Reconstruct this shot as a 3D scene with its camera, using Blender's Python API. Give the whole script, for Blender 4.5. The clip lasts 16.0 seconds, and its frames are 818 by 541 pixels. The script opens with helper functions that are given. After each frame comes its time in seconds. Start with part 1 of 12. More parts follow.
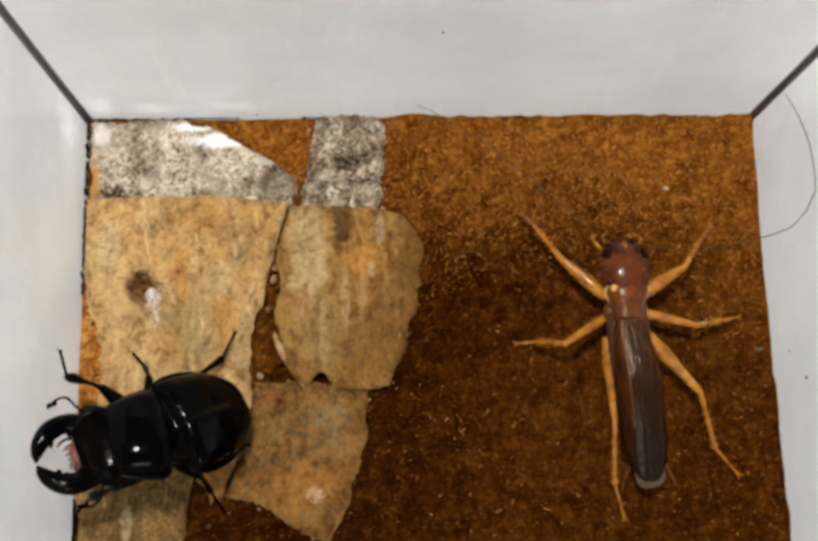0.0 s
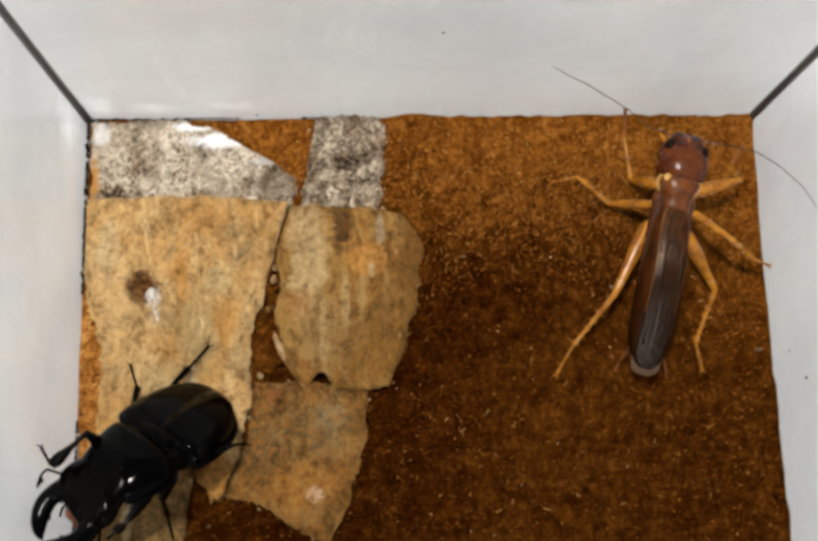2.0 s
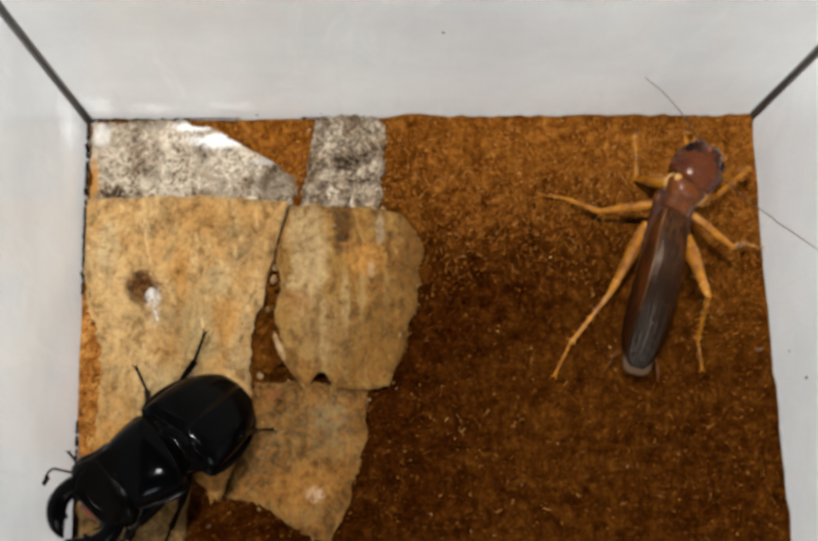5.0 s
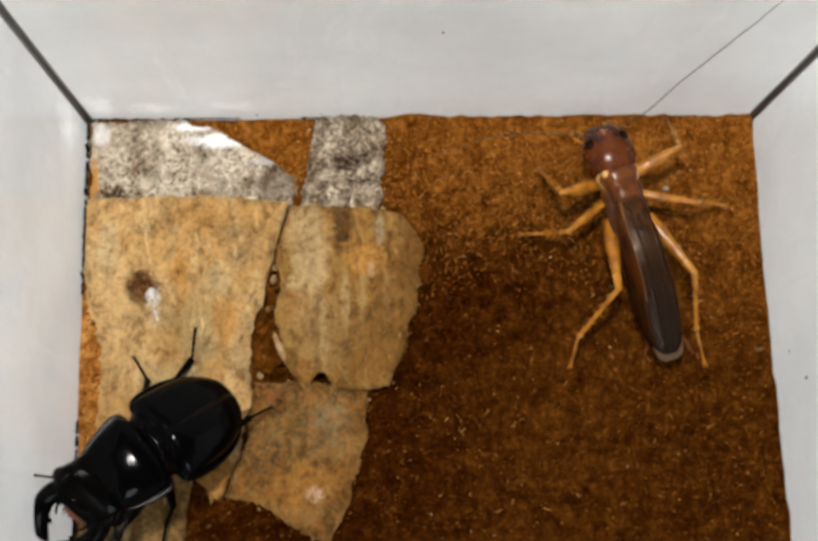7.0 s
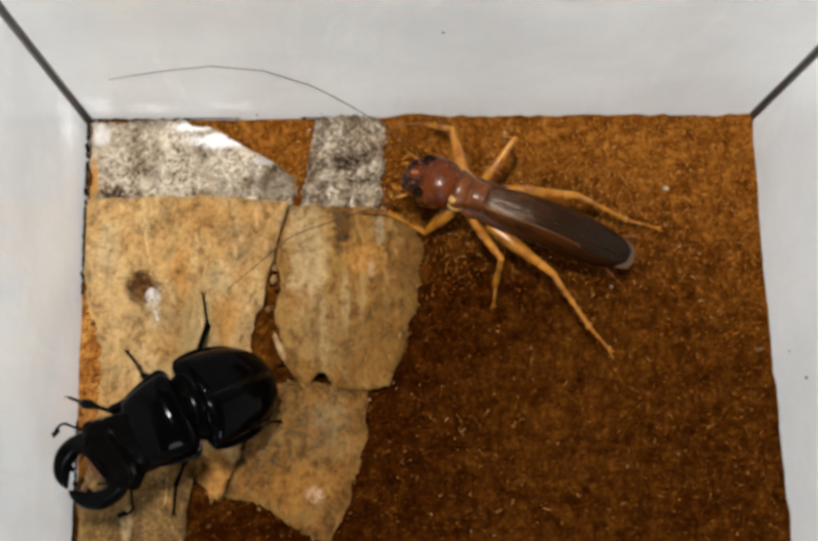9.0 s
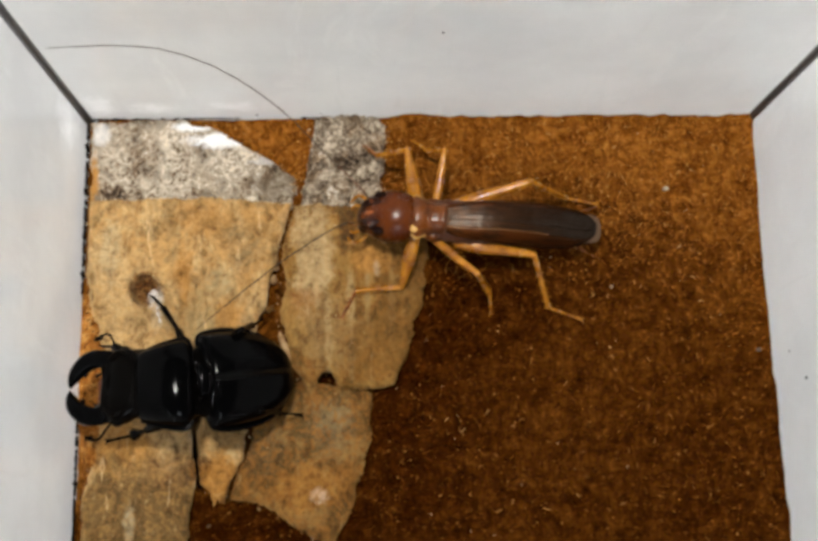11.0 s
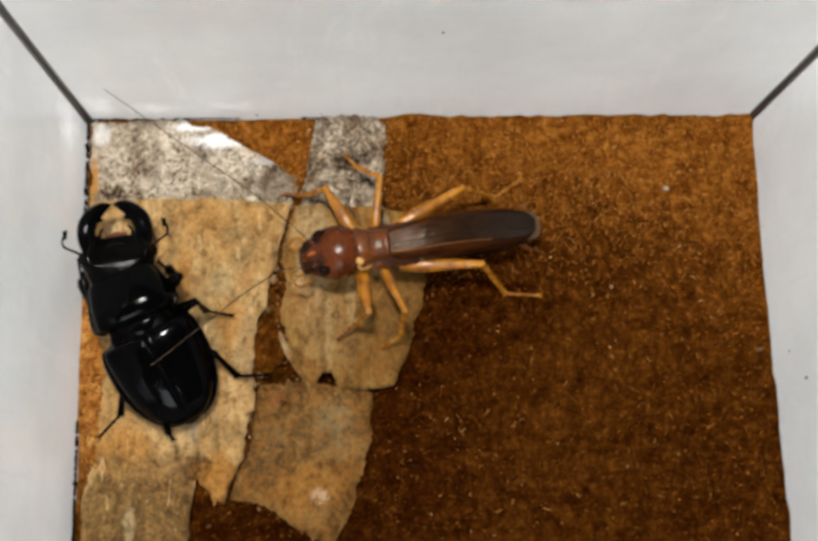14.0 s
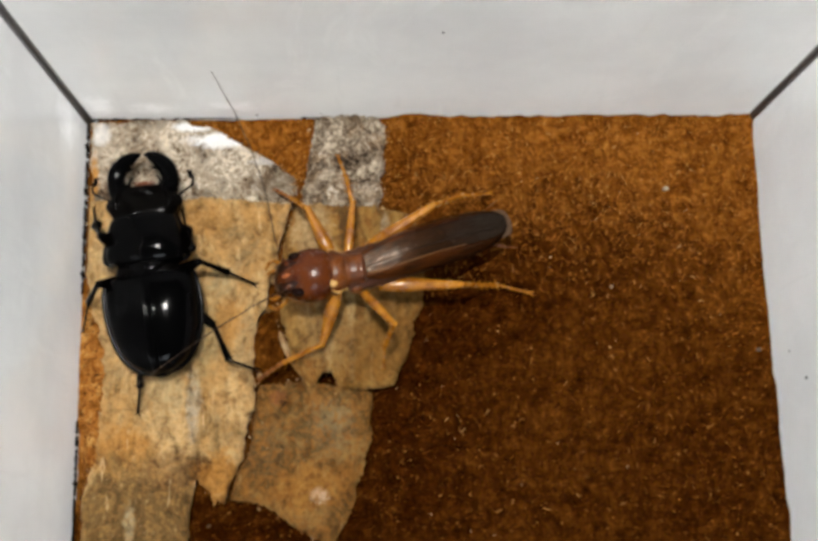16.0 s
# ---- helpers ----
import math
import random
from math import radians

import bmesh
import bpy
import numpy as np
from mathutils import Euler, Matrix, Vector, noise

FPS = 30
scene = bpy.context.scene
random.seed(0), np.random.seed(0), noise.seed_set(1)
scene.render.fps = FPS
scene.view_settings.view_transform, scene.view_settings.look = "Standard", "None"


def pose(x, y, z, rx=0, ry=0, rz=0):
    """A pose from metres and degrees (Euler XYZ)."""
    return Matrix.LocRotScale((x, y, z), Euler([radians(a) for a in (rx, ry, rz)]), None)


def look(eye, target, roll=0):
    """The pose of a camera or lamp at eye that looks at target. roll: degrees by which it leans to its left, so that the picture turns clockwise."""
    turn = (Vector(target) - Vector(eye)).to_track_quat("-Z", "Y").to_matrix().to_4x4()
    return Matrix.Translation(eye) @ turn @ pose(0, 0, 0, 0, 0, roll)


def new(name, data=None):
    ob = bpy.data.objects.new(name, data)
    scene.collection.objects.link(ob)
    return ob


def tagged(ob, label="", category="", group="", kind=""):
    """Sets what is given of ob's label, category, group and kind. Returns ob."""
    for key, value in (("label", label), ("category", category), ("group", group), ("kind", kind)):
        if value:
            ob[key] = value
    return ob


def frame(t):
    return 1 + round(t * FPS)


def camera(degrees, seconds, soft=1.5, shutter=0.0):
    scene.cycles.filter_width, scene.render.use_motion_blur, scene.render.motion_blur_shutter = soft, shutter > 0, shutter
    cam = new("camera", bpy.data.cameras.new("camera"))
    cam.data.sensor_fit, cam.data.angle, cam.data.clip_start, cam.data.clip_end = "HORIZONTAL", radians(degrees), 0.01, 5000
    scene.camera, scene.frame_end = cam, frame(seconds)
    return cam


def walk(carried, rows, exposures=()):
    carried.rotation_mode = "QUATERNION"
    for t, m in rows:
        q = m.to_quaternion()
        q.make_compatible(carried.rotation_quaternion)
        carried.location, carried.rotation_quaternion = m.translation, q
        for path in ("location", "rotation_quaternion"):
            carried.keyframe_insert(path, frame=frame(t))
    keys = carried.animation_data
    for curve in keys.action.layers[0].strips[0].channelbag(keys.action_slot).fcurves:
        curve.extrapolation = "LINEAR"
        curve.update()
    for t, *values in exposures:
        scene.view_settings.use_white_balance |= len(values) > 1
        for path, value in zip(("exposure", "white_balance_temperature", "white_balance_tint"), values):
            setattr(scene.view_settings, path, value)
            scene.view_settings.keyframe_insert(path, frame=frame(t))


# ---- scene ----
# ---- camera: held still above the box, leaning away from straight down ----
cam = camera(40.6, 16.0, soft=3.6)
EYE = Matrix.Translation((0.0803, -0.1028, 0.3006)) @ (
    Matrix.Rotation(-0.0189, 4, "Z") @ Matrix.Rotation(-0.0283, 4, "Y") @ Matrix.Rotation(0.1919, 4, "X"))
walk(cam, [(0.0, EYE), (16.0, EYE)])
scene.view_settings.exposure = 0.0

# ---- light: one lamp panel above the table, unseen lamps added round it, and the pale room ----
world = bpy.data.worlds.new("room")
scene.world = world
world.use_nodes = True
world.node_tree.nodes["Background"].inputs["Color"].default_value = (0.98, 0.99, 1.0, 1)
world.node_tree.nodes["Background"].inputs["Strength"].default_value = 0.085


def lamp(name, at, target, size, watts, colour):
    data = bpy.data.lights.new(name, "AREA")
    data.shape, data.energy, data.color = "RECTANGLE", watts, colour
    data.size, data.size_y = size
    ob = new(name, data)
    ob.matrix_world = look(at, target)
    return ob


lamp("lamp_overhead", (0.055, -0.008, 0.44), (0.09, -0.05, 0.0), (0.035, 0.035), 1.95, (1.0, 0.97, 0.92))
# four unseen soft lamps, added round the box to brighten its milky walls
lamp("fill_lamp_behind", (0.095, 0.36, 0.045), (0.095, 0.0, 0.045), (0.42, 0.11), 6.9, (1.0, 0.99, 0.97))
lamp("fill_lamp_left", (-0.36, -0.09, 0.045), (0.0, -0.09, 0.045), (0.42, 0.11), 8.0, (0.98, 0.99, 1.0))
lamp("fill_lamp_before", (0.095, -0.56, 0.045), (0.095, -0.205, 0.045), (0.42, 0.11), 2.6, (0.96, 0.98, 1.0))
# unseen lamp added before the table, like window daylight, to glint on the beetle
lamp("fill_lamp_glint", (0.10, -0.50, 0.47), (0.06, -0.10, 0.0), (0.16, 0.16), 0.8, (0.88, 0.94, 1.0))
lamp("fill_lamp_right", (0.55, -0.09, 0.045), (0.19, -0.09, 0.045), (0.42, 0.11), 6.7, (0.98, 0.99, 1.0))


# ---- materials ----
def rgb(c):
    return (*c, 1)


class Nodes:
    """A Principled material and short ways to feed it."""

    def __init__(self, name, rough=0.5, metal=0.0, spec=0.5, coat=0.0):
        self.mat = bpy.data.materials.new(name)
        self.mat.use_nodes = True
        self.tree = self.mat.node_tree
        self.bsdf = self.tree.nodes["Principled BSDF"]
        self.set("Roughness", rough)
        self.set("Metallic", metal)
        self.set("Specular IOR Level", spec)
        self.set("Coat Weight", coat)
        self.where = self.tree.nodes.new("ShaderNodeTexCoord").outputs["Object"]

    def set(self, key, value):
        self.bsdf.inputs[key].default_value = value

    def link(self, a, b):
        self.tree.links.new(a, b)

    def stretched(self, scale):
        m = self.tree.nodes.new("ShaderNodeMapping")
        m.inputs["Scale"].default_value = scale
        self.link(self.where, m.inputs["Vector"])
        return m.outputs["Vector"]

    def noise(self, scale, detail=4.0, rough=0.6, vector=None, distort=0.0):
        n = self.tree.nodes.new("ShaderNodeTexNoise")
        n.inputs["Scale"].default_value = scale
        n.inputs["Detail"].default_value = detail
        n.inputs["Roughness"].default_value = rough
        n.inputs["Distortion"].default_value = distort
        self.link(vector or self.where, n.inputs["Vector"])
        return n.outputs["Fac"]

    def cells(self, scale, vector=None):
        n = self.tree.nodes.new("ShaderNodeTexVoronoi")
        n.inputs["Scale"].default_value = scale
        self.link(vector or self.where, n.inputs["Vector"])
        return n.outputs["Distance"], n.outputs["Color"]

    def ramp(self, fac, stops):
        r = self.tree.nodes.new("ShaderNodeValToRGB")
        while len(r.color_ramp.elements) < len(stops):
            r.color_ramp.elements.new(0.5)
        for e, (p, c) in zip(r.color_ramp.elements, stops):
            e.position, e.color = p, rgb(c)
        self.link(fac, r.inputs["Fac"])
        return r.outputs["Color"]

    def mix(self, fac, a, b, how="MIX"):
        m = self.tree.nodes.new("ShaderNodeMix")
        m.data_type, m.blend_type = "RGBA", how
        for key, v in ((0, fac), (6, a), (7, b)):
            if isinstance(v, (int, float)):
                m.inputs[key].default_value = v
            elif isinstance(v, tuple):
                m.inputs[key].default_value = rgb(v)
            else:
                self.link(v, m.inputs[key])
        return m.outputs[2]

    def colour(self, c):
        if isinstance(c, tuple):
            self.set("Base Color", rgb(c))
        else:
            self.link(c, self.bsdf.inputs["Base Color"])
        return self

    def roughness(self, fac, lo, hi):
        m = self.tree.nodes.new("ShaderNodeMapRange")
        m.inputs["To Min"].default_value, m.inputs["To Max"].default_value = lo, hi
        self.link(fac, m.inputs["Value"])
        self.link(m.outputs["Result"], self.bsdf.inputs["Roughness"])
        return self

    def bump(self, height, depth, strength=1.0):
        b = self.tree.nodes.new("ShaderNodeBump")
        b.inputs["Distance"].default_value, b.inputs["Strength"].default_value = depth, strength
        self.link(height, b.inputs["Height"])
        if self.bsdf.inputs["Normal"].is_linked:
            self.link(self.bsdf.inputs["Normal"].links[0].from_socket, b.inputs["Normal"])
        self.link(b.outputs["Normal"], self.bsdf.inputs["Normal"])
        return self


def edge_mask(n, value, outside, inside, amount=1.0):
    """The amount below `inside`, nothing above `outside`."""
    k = n.tree.nodes.new("ShaderNodeMapRange")
    k.inputs["From Min"].default_value, k.inputs["From Max"].default_value = outside, inside
    k.inputs["To Max"].default_value = amount
    n.link(value, k.inputs["Value"])
    return k.outputs["Result"]


def wall_material():
    n = Nodes("frosted_white_plastic", 0.6, spec=0.0)
    soft = n.noise(24, 5, 0.65)
    scuff = n.noise(260, 5, 0.7, n.stretched((1.0, 1.0, 0.12)))
    c = n.mix(n.ramp(soft, [(0.38, (0, 0, 0)), (0.62, (1, 1, 1))]), (0.77, 0.77, 0.765), (0.85, 0.85, 0.84))
    smear = n.noise(55, 6, 0.7, n.stretched((1.0, 1.0, 0.35)), 1.2)
    c = n.mix(n.ramp(smear, [(0.58, (0, 0, 0)), (0.72, (0.5, 0.5, 0.5))]), c, (0.92, 0.925, 0.91))
    c = n.mix(n.ramp(scuff, [(0.56, (0, 0, 0)), (0.75, (0.6, 0.6, 0.6))]), c, (0.74, 0.74, 0.735))
    # ragged white patches near the foot of the walls
    for k, (at_x, at_y, at_z, rx, ry, rz) in enumerate(((0.0, -0.007, 0.020, 0.01, 0.006, 0.012), (0.043, 0.0, 0.010, 0.008, 0.01, 0.004), (0.020, 0.0, 0.009, 0.007, 0.01, 0.006), (0.006, 0.0, 0.012, 0.005, 0.01, 0.008))):
        m = n.tree.nodes.new("ShaderNodeMapping")
        m.vector_type = "TEXTURE"
        m.inputs["Location"].default_value, m.inputs["Scale"].default_value = (at_x, at_y, at_z), (rx, ry, rz)
        n.link(n.where, m.inputs["Vector"])
        d = n.tree.nodes.new("ShaderNodeVectorMath")
        d.operation = "LENGTH"
        n.link(m.outputs[0], d.inputs[0])
        torn = n.tree.nodes.new("ShaderNodeMath")
        torn.operation = "MULTIPLY_ADD"
        torn.inputs[1].default_value = 3.0
        n.link(n.noise(150 + 20 * k, 6, 0.75), torn.inputs[0])
        n.link(d.outputs["Value"], torn.inputs[2])
        c = n.mix(edge_mask(n, torn.outputs[0], 2.6, 1.7), c, (0.98, 0.98, 0.98))
    n.colour(c)
    # milky plastic: light of the lamps added outside comes through it
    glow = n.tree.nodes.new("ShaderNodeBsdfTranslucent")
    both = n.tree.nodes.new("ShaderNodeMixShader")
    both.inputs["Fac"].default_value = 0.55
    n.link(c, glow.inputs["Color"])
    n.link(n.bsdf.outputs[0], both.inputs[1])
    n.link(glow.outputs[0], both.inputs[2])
    gloss = n.tree.nodes.new("ShaderNodeBsdfGlossy")
    gloss.inputs["Roughness"].default_value = 0.035
    edge = n.tree.nodes.new("ShaderNodeFresnel")
    edge.inputs["IOR"].default_value = 1.62
    skin = n.tree.nodes.new("ShaderNodeMixShader")
    n.link(edge.outputs[0], skin.inputs["Fac"])
    n.link(both.outputs[0], skin.inputs[1])
    n.link(gloss.outputs[0], skin.inputs[2])
    n.link(skin.outputs[0], n.tree.nodes["Material Output"].inputs["Surface"])
    return n.mat


def blot(n, c, x, y, rx, ry, colour, amount, seed, fade=0.0):
    """A stain, or a patch of painted shade, with a ragged outline at a place of the box (mm)."""
    m = n.tree.nodes.new("ShaderNodeMapping")
    m.vector_type = "TEXTURE"
    m.inputs["Location"].default_value = (x * 0.001, y * 0.001, 0)
    m.inputs["Scale"].default_value = (rx * 0.001, ry * 0.001, 0.02)
    n.link(n.where, m.inputs["Vector"])
    d = n.tree.nodes.new("ShaderNodeVectorMath")
    d.operation = "LENGTH"
    n.link(m.outputs[0], d.inputs[0])
    rag = n.tree.nodes.new("ShaderNodeMath")
    rag.operation = "MULTIPLY_ADD"
    small = max(rx, ry) < 6
    torn = 2.0 if small else 3.2
    n.link(n.noise((320 if small else 130) + 13 * seed, 7, 0.78, None, 0.6), rag.inputs[0])
    rag.inputs[1].default_value = torn
    n.link(d.outputs["Value"], rag.inputs[2])
    return n.mix(edge_mask(n, rag.outputs[0], torn / 2 + 1.3 + fade, torn / 2 + 0.75 - fade, amount), c, colour)


def substrate_material():
    n = Nodes("damp_wood_flake_substrate", 0.95, spec=0.0)
    # matted fibres: stretched grain in two directions
    turn = n.tree.nodes.new("ShaderNodeMapping")
    turn.inputs["Rotation"].default_value = (0, 0, 0.9)
    turn.inputs["Scale"].default_value = (0.4, 1.0, 1.0)
    n.link(n.where, turn.inputs["Vector"])
    grain = n.mix(0.5, n.noise(460, 6, 0.74, n.stretched((1.0, 0.45, 1.0)), 0.8), n.noise(430, 6, 0.74, turn.outputs["Vector"], 0.8))
    fine = n.noise(1300, 4, 0.72)
    dry = n.ramp(grain, [(0.38, (0.093, 0.028, 0.0032)), (0.48, (0.200, 0.065, 0.0079)), (0.56, (0.316, 0.119, 0.0177)), (0.66, (0.575, 0.269, 0.054))])
    wet_shaded = n.ramp(grain, [(0.38, (0.00792, 0.00158, 0.000176)), (0.48, (0.0229, 0.00475, 0.00044)), (0.57, (0.044, 0.00986, 0.00088)), (0.68, (0.12, 0.031, 0.0030))])
    half = n.mix(0.36, wet_shaded, dry)
    c = n.mix(n.ramp(n.noise(26, 4, 0.6), [(0.38, (0, 0, 0)), (0.62, (1, 1, 1))]), n.mix(0.25, dry, wet_shaded), dry)
    # damp ground in the middle and front of the box, with the shade there painted in too; half dry towards the front
    # wall
    c = blot(n, c, 105, -112, 90, 62, half, 1.0, 3, 0.35)
    c = blot(n, c, 110, -60, 48, 31, wet_shaded, 1.0, 1, 0.62)
    c = blot(n, c, 145, -62, 40, 22, wet_shaded, 0.75, 8, 0.65)
    c = blot(n, c, 92, -88, 30, 38, wet_shaded, 0.85, 2, 0.45)
    c = blot(n, c, 45, -118, 36, 18, wet_shaded, 0.9, 4, 0.3)
    c = blot(n, c, 165, -80, 44, 26, half, 0.9, 7, 0.4)
    c = blot(n, c, 172, -112, 34, 36, wet_shaded, 0.75, 6, 0.4)
    c = blot(n, c, 2, -77, 8, 26, n.ramp(grain, [(0.40, (0.20, 0.070, 0.012)), (0.52, (0.52, 0.21, 0.042)), (0.62, (0.80, 0.46, 0.15))]), 1.0, 5)
    c = n.mix(n.ramp(fine, [(0.36, (0.3, 0.3, 0.3)), (0.48, (0, 0, 0))]), c, (0.012, 0.0038, 0.0008))
    c = n.mix(n.ramp(n.noise(1150, 3, 0.7), [(0.63, (0, 0, 0)), (0.72, (0.7, 0.7, 0.7))]), c, n.mix(0.5, c, (0.62, 0.30, 0.08)))
    clump = n.ramp(n.mix(0.5, n.noise(85, 5, 0.7), n.noise(230, 5, 0.7)), [(0.42, (0.60, 0.53, 0.42)), (0.50, (0.86, 0.84, 0.80)), (0.58, (1.0, 1.0, 1.0))])
    c = n.mix(1.0, c, clump, "MULTIPLY")
    n.colour(c)
    n.bump(grain, 0.0010, 1.0).bump(fine, 0.0003, 0.8)
    return n.mat


def flake_material():
    n = Nodes("wood_flakes", 0.9, spec=0.02)
    island = n.tree.nodes.new("ShaderNodeNewGeometry").outputs["Random Per Island"]
    n.colour(n.ramp(island, [(0.0, (0.020, 0.0055, 0.001)), (0.55, (0.048, 0.0135, 0.002)), (0.86, (0.075, 0.021, 0.003)), (0.95, (0.14, 0.050, 0.009)), (1.0, (0.30, 0.15, 0.042))]))
    return n.mat


def bark_material(name, pale, mid, dark, orange, along, stains_and_shade=(), crack=0.5, mottle=62, fleck=0.3):
    """Inner side of bark: long streaks, orange and grey-green patches, fine grain, scattered pits, and stain patches
    and painted shade at their places.
    """
    n = Nodes(name, 0.8, spec=0.12)
    streak = n.noise(120, 8, 0.72, n.stretched(along), 0.35)
    grain = n.noise(760, 4, 0.7)
    coarse = n.noise(310, 6, 0.72, n.stretched((1.0, 0.75, 1.0)), 0.4)
    c = n.ramp(streak, [(0.36, tuple(v * 0.72 for v in mid)), (0.45, mid), (0.53, pale), (0.66, tuple(min(1, v * 1.18) for v in pale))])
    c = n.mix(n.ramp(n.noise(mottle, 6, 0.72, n.stretched((1.0, 0.6, 1.0)), 0.9), [(0.49, (0, 0, 0)), (0.58, (0.7, 0.7, 0.7))]), c, orange)
    c = n.mix(n.ramp(n.noise(48, 7, 0.74, n.stretched((1.3, 0.9, 1.0)), 0.6), [(0.52, (0, 0, 0)), (0.61, (0.75, 0.75, 0.75))]), c, dark)
    for i, (x, y, rx, ry, colour, amount) in enumerate(stains_and_shade):
        if colour == "rot":
            colour = n.ramp(n.noise(420, 5, 0.75), [(0.38, (0.030, 0.010, 0.003)), (0.52, (0.11, 0.036, 0.008)), (0.66, (0.34, 0.14, 0.036))])
        c = blot(n, c, x, y, rx, ry, colour, amount, i)
    c = n.mix(n.ramp(n.noise(640, 5, 0.78, None, 0.4), [(0.50, (0, 0, 0)), (0.55, (fleck, fleck, fleck))]), c, tuple(min(1, v * 1.25) for v in orange))
    # grain of two sizes over all of it
    c = n.mix(0.85, c, n.ramp(coarse, [(0.36, (0.36, 0.30, 0.22)), (0.46, (0.82, 0.79, 0.74)), (0.56, (1.0, 1.0, 1.0))]), "MULTIPLY")
    c = n.mix(0.55, c, n.ramp(grain, [(0.36, (0.45, 0.40, 0.33)), (0.48, (0.92, 0.91, 0.89)), (0.58, (1.0, 1.0, 1.0))]), "MULTIPLY")
    c = n.mix(n.ramp(n.noise(240, 6, 0.8, n.stretched((1.0, 0.5, 1.0)), 1.2), [(0.60, (0, 0, 0)), (0.70, (crack, crack, crack))]), c, tuple(v * 0.30 for v in dark))
    c = n.mix(n.ramp(n.noise(430, 5, 0.72), [(0.60, (0, 0, 0)), (0.72, (0.45, 0.45, 0.45))]), c, tuple(min(1, v * 1.25 + 0.02) for v in pale))
    # short pale scratches run aslant
    turn = n.tree.nodes.new("ShaderNodeMapping")
    turn.inputs["Rotation"].default_value = (0, 0, 0.75)
    turn.inputs["Scale"].default_value = (1.0, 0.16, 1.0)
    n.link(n.where, turn.inputs["Vector"])
    c = n.mix(n.ramp(n.noise(420, 3, 0.6, turn.outputs["Vector"]), [(0.66, (0, 0, 0)), (0.72, (0.55, 0.55, 0.55))]), c, tuple(min(1, v * 1.35 + 0.08) for v in pale))
    n.colour(c)
    n.roughness(coarse, 0.5, 0.9)
    n.bump(streak, 0.0022, 0.7).bump(coarse, 0.0018, 0.9).bump(grain, 0.0007, 0.8)
    return n.mat


def lichen_material(name, shade, grime):
    """Weathered outer bark under a pale crust that has flaked off in places."""
    n = Nodes(name, 0.9, spec=0.12)
    fine = n.noise(900, 5, 0.78, None, 0.3)
    crust = n.mix(0.30, n.mix(0.45, fine, n.noise(330 if grime < 0.8 else 170, 7, 0.78, None, 0.8)), n.noise(70 if grime < 0.8 else 100, 4, 0.6, None, 0.5))
    field = n.noise(80, 5, 0.65)
    pale, brown, black = (0.86, 0.745, 0.58) if grime < 0.8 else (0.73, 0.595, 0.44), (0.30, 0.20, 0.12), (0.055, 0.036, 0.022)
    c = n.ramp(crust, [(0.44, tuple(v * shade for v in black)), (0.475, tuple(v * shade for v in brown)), (0.505, tuple(v * 0.72 * shade for v in pale)), (0.56, tuple(min(1, v * shade ** 0.3) for v in pale))])
    under = n.ramp(n.noise(360, 7, 0.8, n.stretched((1.0, 0.6, 1.0)), 0.9), [(0.42, (0.035, 0.022, 0.013)), (0.50, (0.15, 0.095, 0.050)), (0.56, (0.38, 0.27, 0.17)), (0.62, (0.84, 0.77, 0.66))])
    c = n.mix(n.ramp(field, [(0.47, (0, 0, 0)), (0.58, (grime, grime, grime))]), c, under)
    c = blot(n, c, 2.8, -18.0, 1.5, 6.5, (0.50, 0.24, 0.055), 0.95, 5)
    c = blot(n, c, 54.0, -20.5, 7.0, 4.6, (0.13, 0.095, 0.06), 0.6, 4)
    c = blot(n, c, 38.0, -7.4, 8.0, 2.0, (0.90, 0.90, 0.89), 1.0, 6)
    c = blot(n, c, 29.5, -3.2, 5.0, 1.3, (0.90, 0.90, 0.89), 1.0, 7)
    c = blot(n, c, 4.6, -5.0, 2.4, 3.0, (0.90, 0.90, 0.89), 0.55, 8)
    c = blot(n, c, 51.0, -13.5, 5.0, 0.9, (0.80, 0.79, 0.77), 0.5, 9)
    n.colour(c)
    n.bump(crust, 0.0016, 1.0)
    return n.mat


def chitin(name, colour, rough=0.12, coat=0.6, pits=0.0, second=None, spec=0.35):
    n = Nodes(name, rough, spec=spec, coat=coat)
    n.set("Coat Roughness", 0.06)
    tone = n.noise(260, 4)
    n.colour(n.mix(n.ramp(tone, [(0.40, (0, 0, 0)), (0.65, (1, 1, 1))]), colour, second or tuple(v * 0.6 for v in colour)))
    n.roughness(n.noise(500, 4), rough * 0.8, rough * 1.4)
    if pits:
        n.bump(n.noise(210, 4, 0.6), pits, 0.7)
    return n.mat


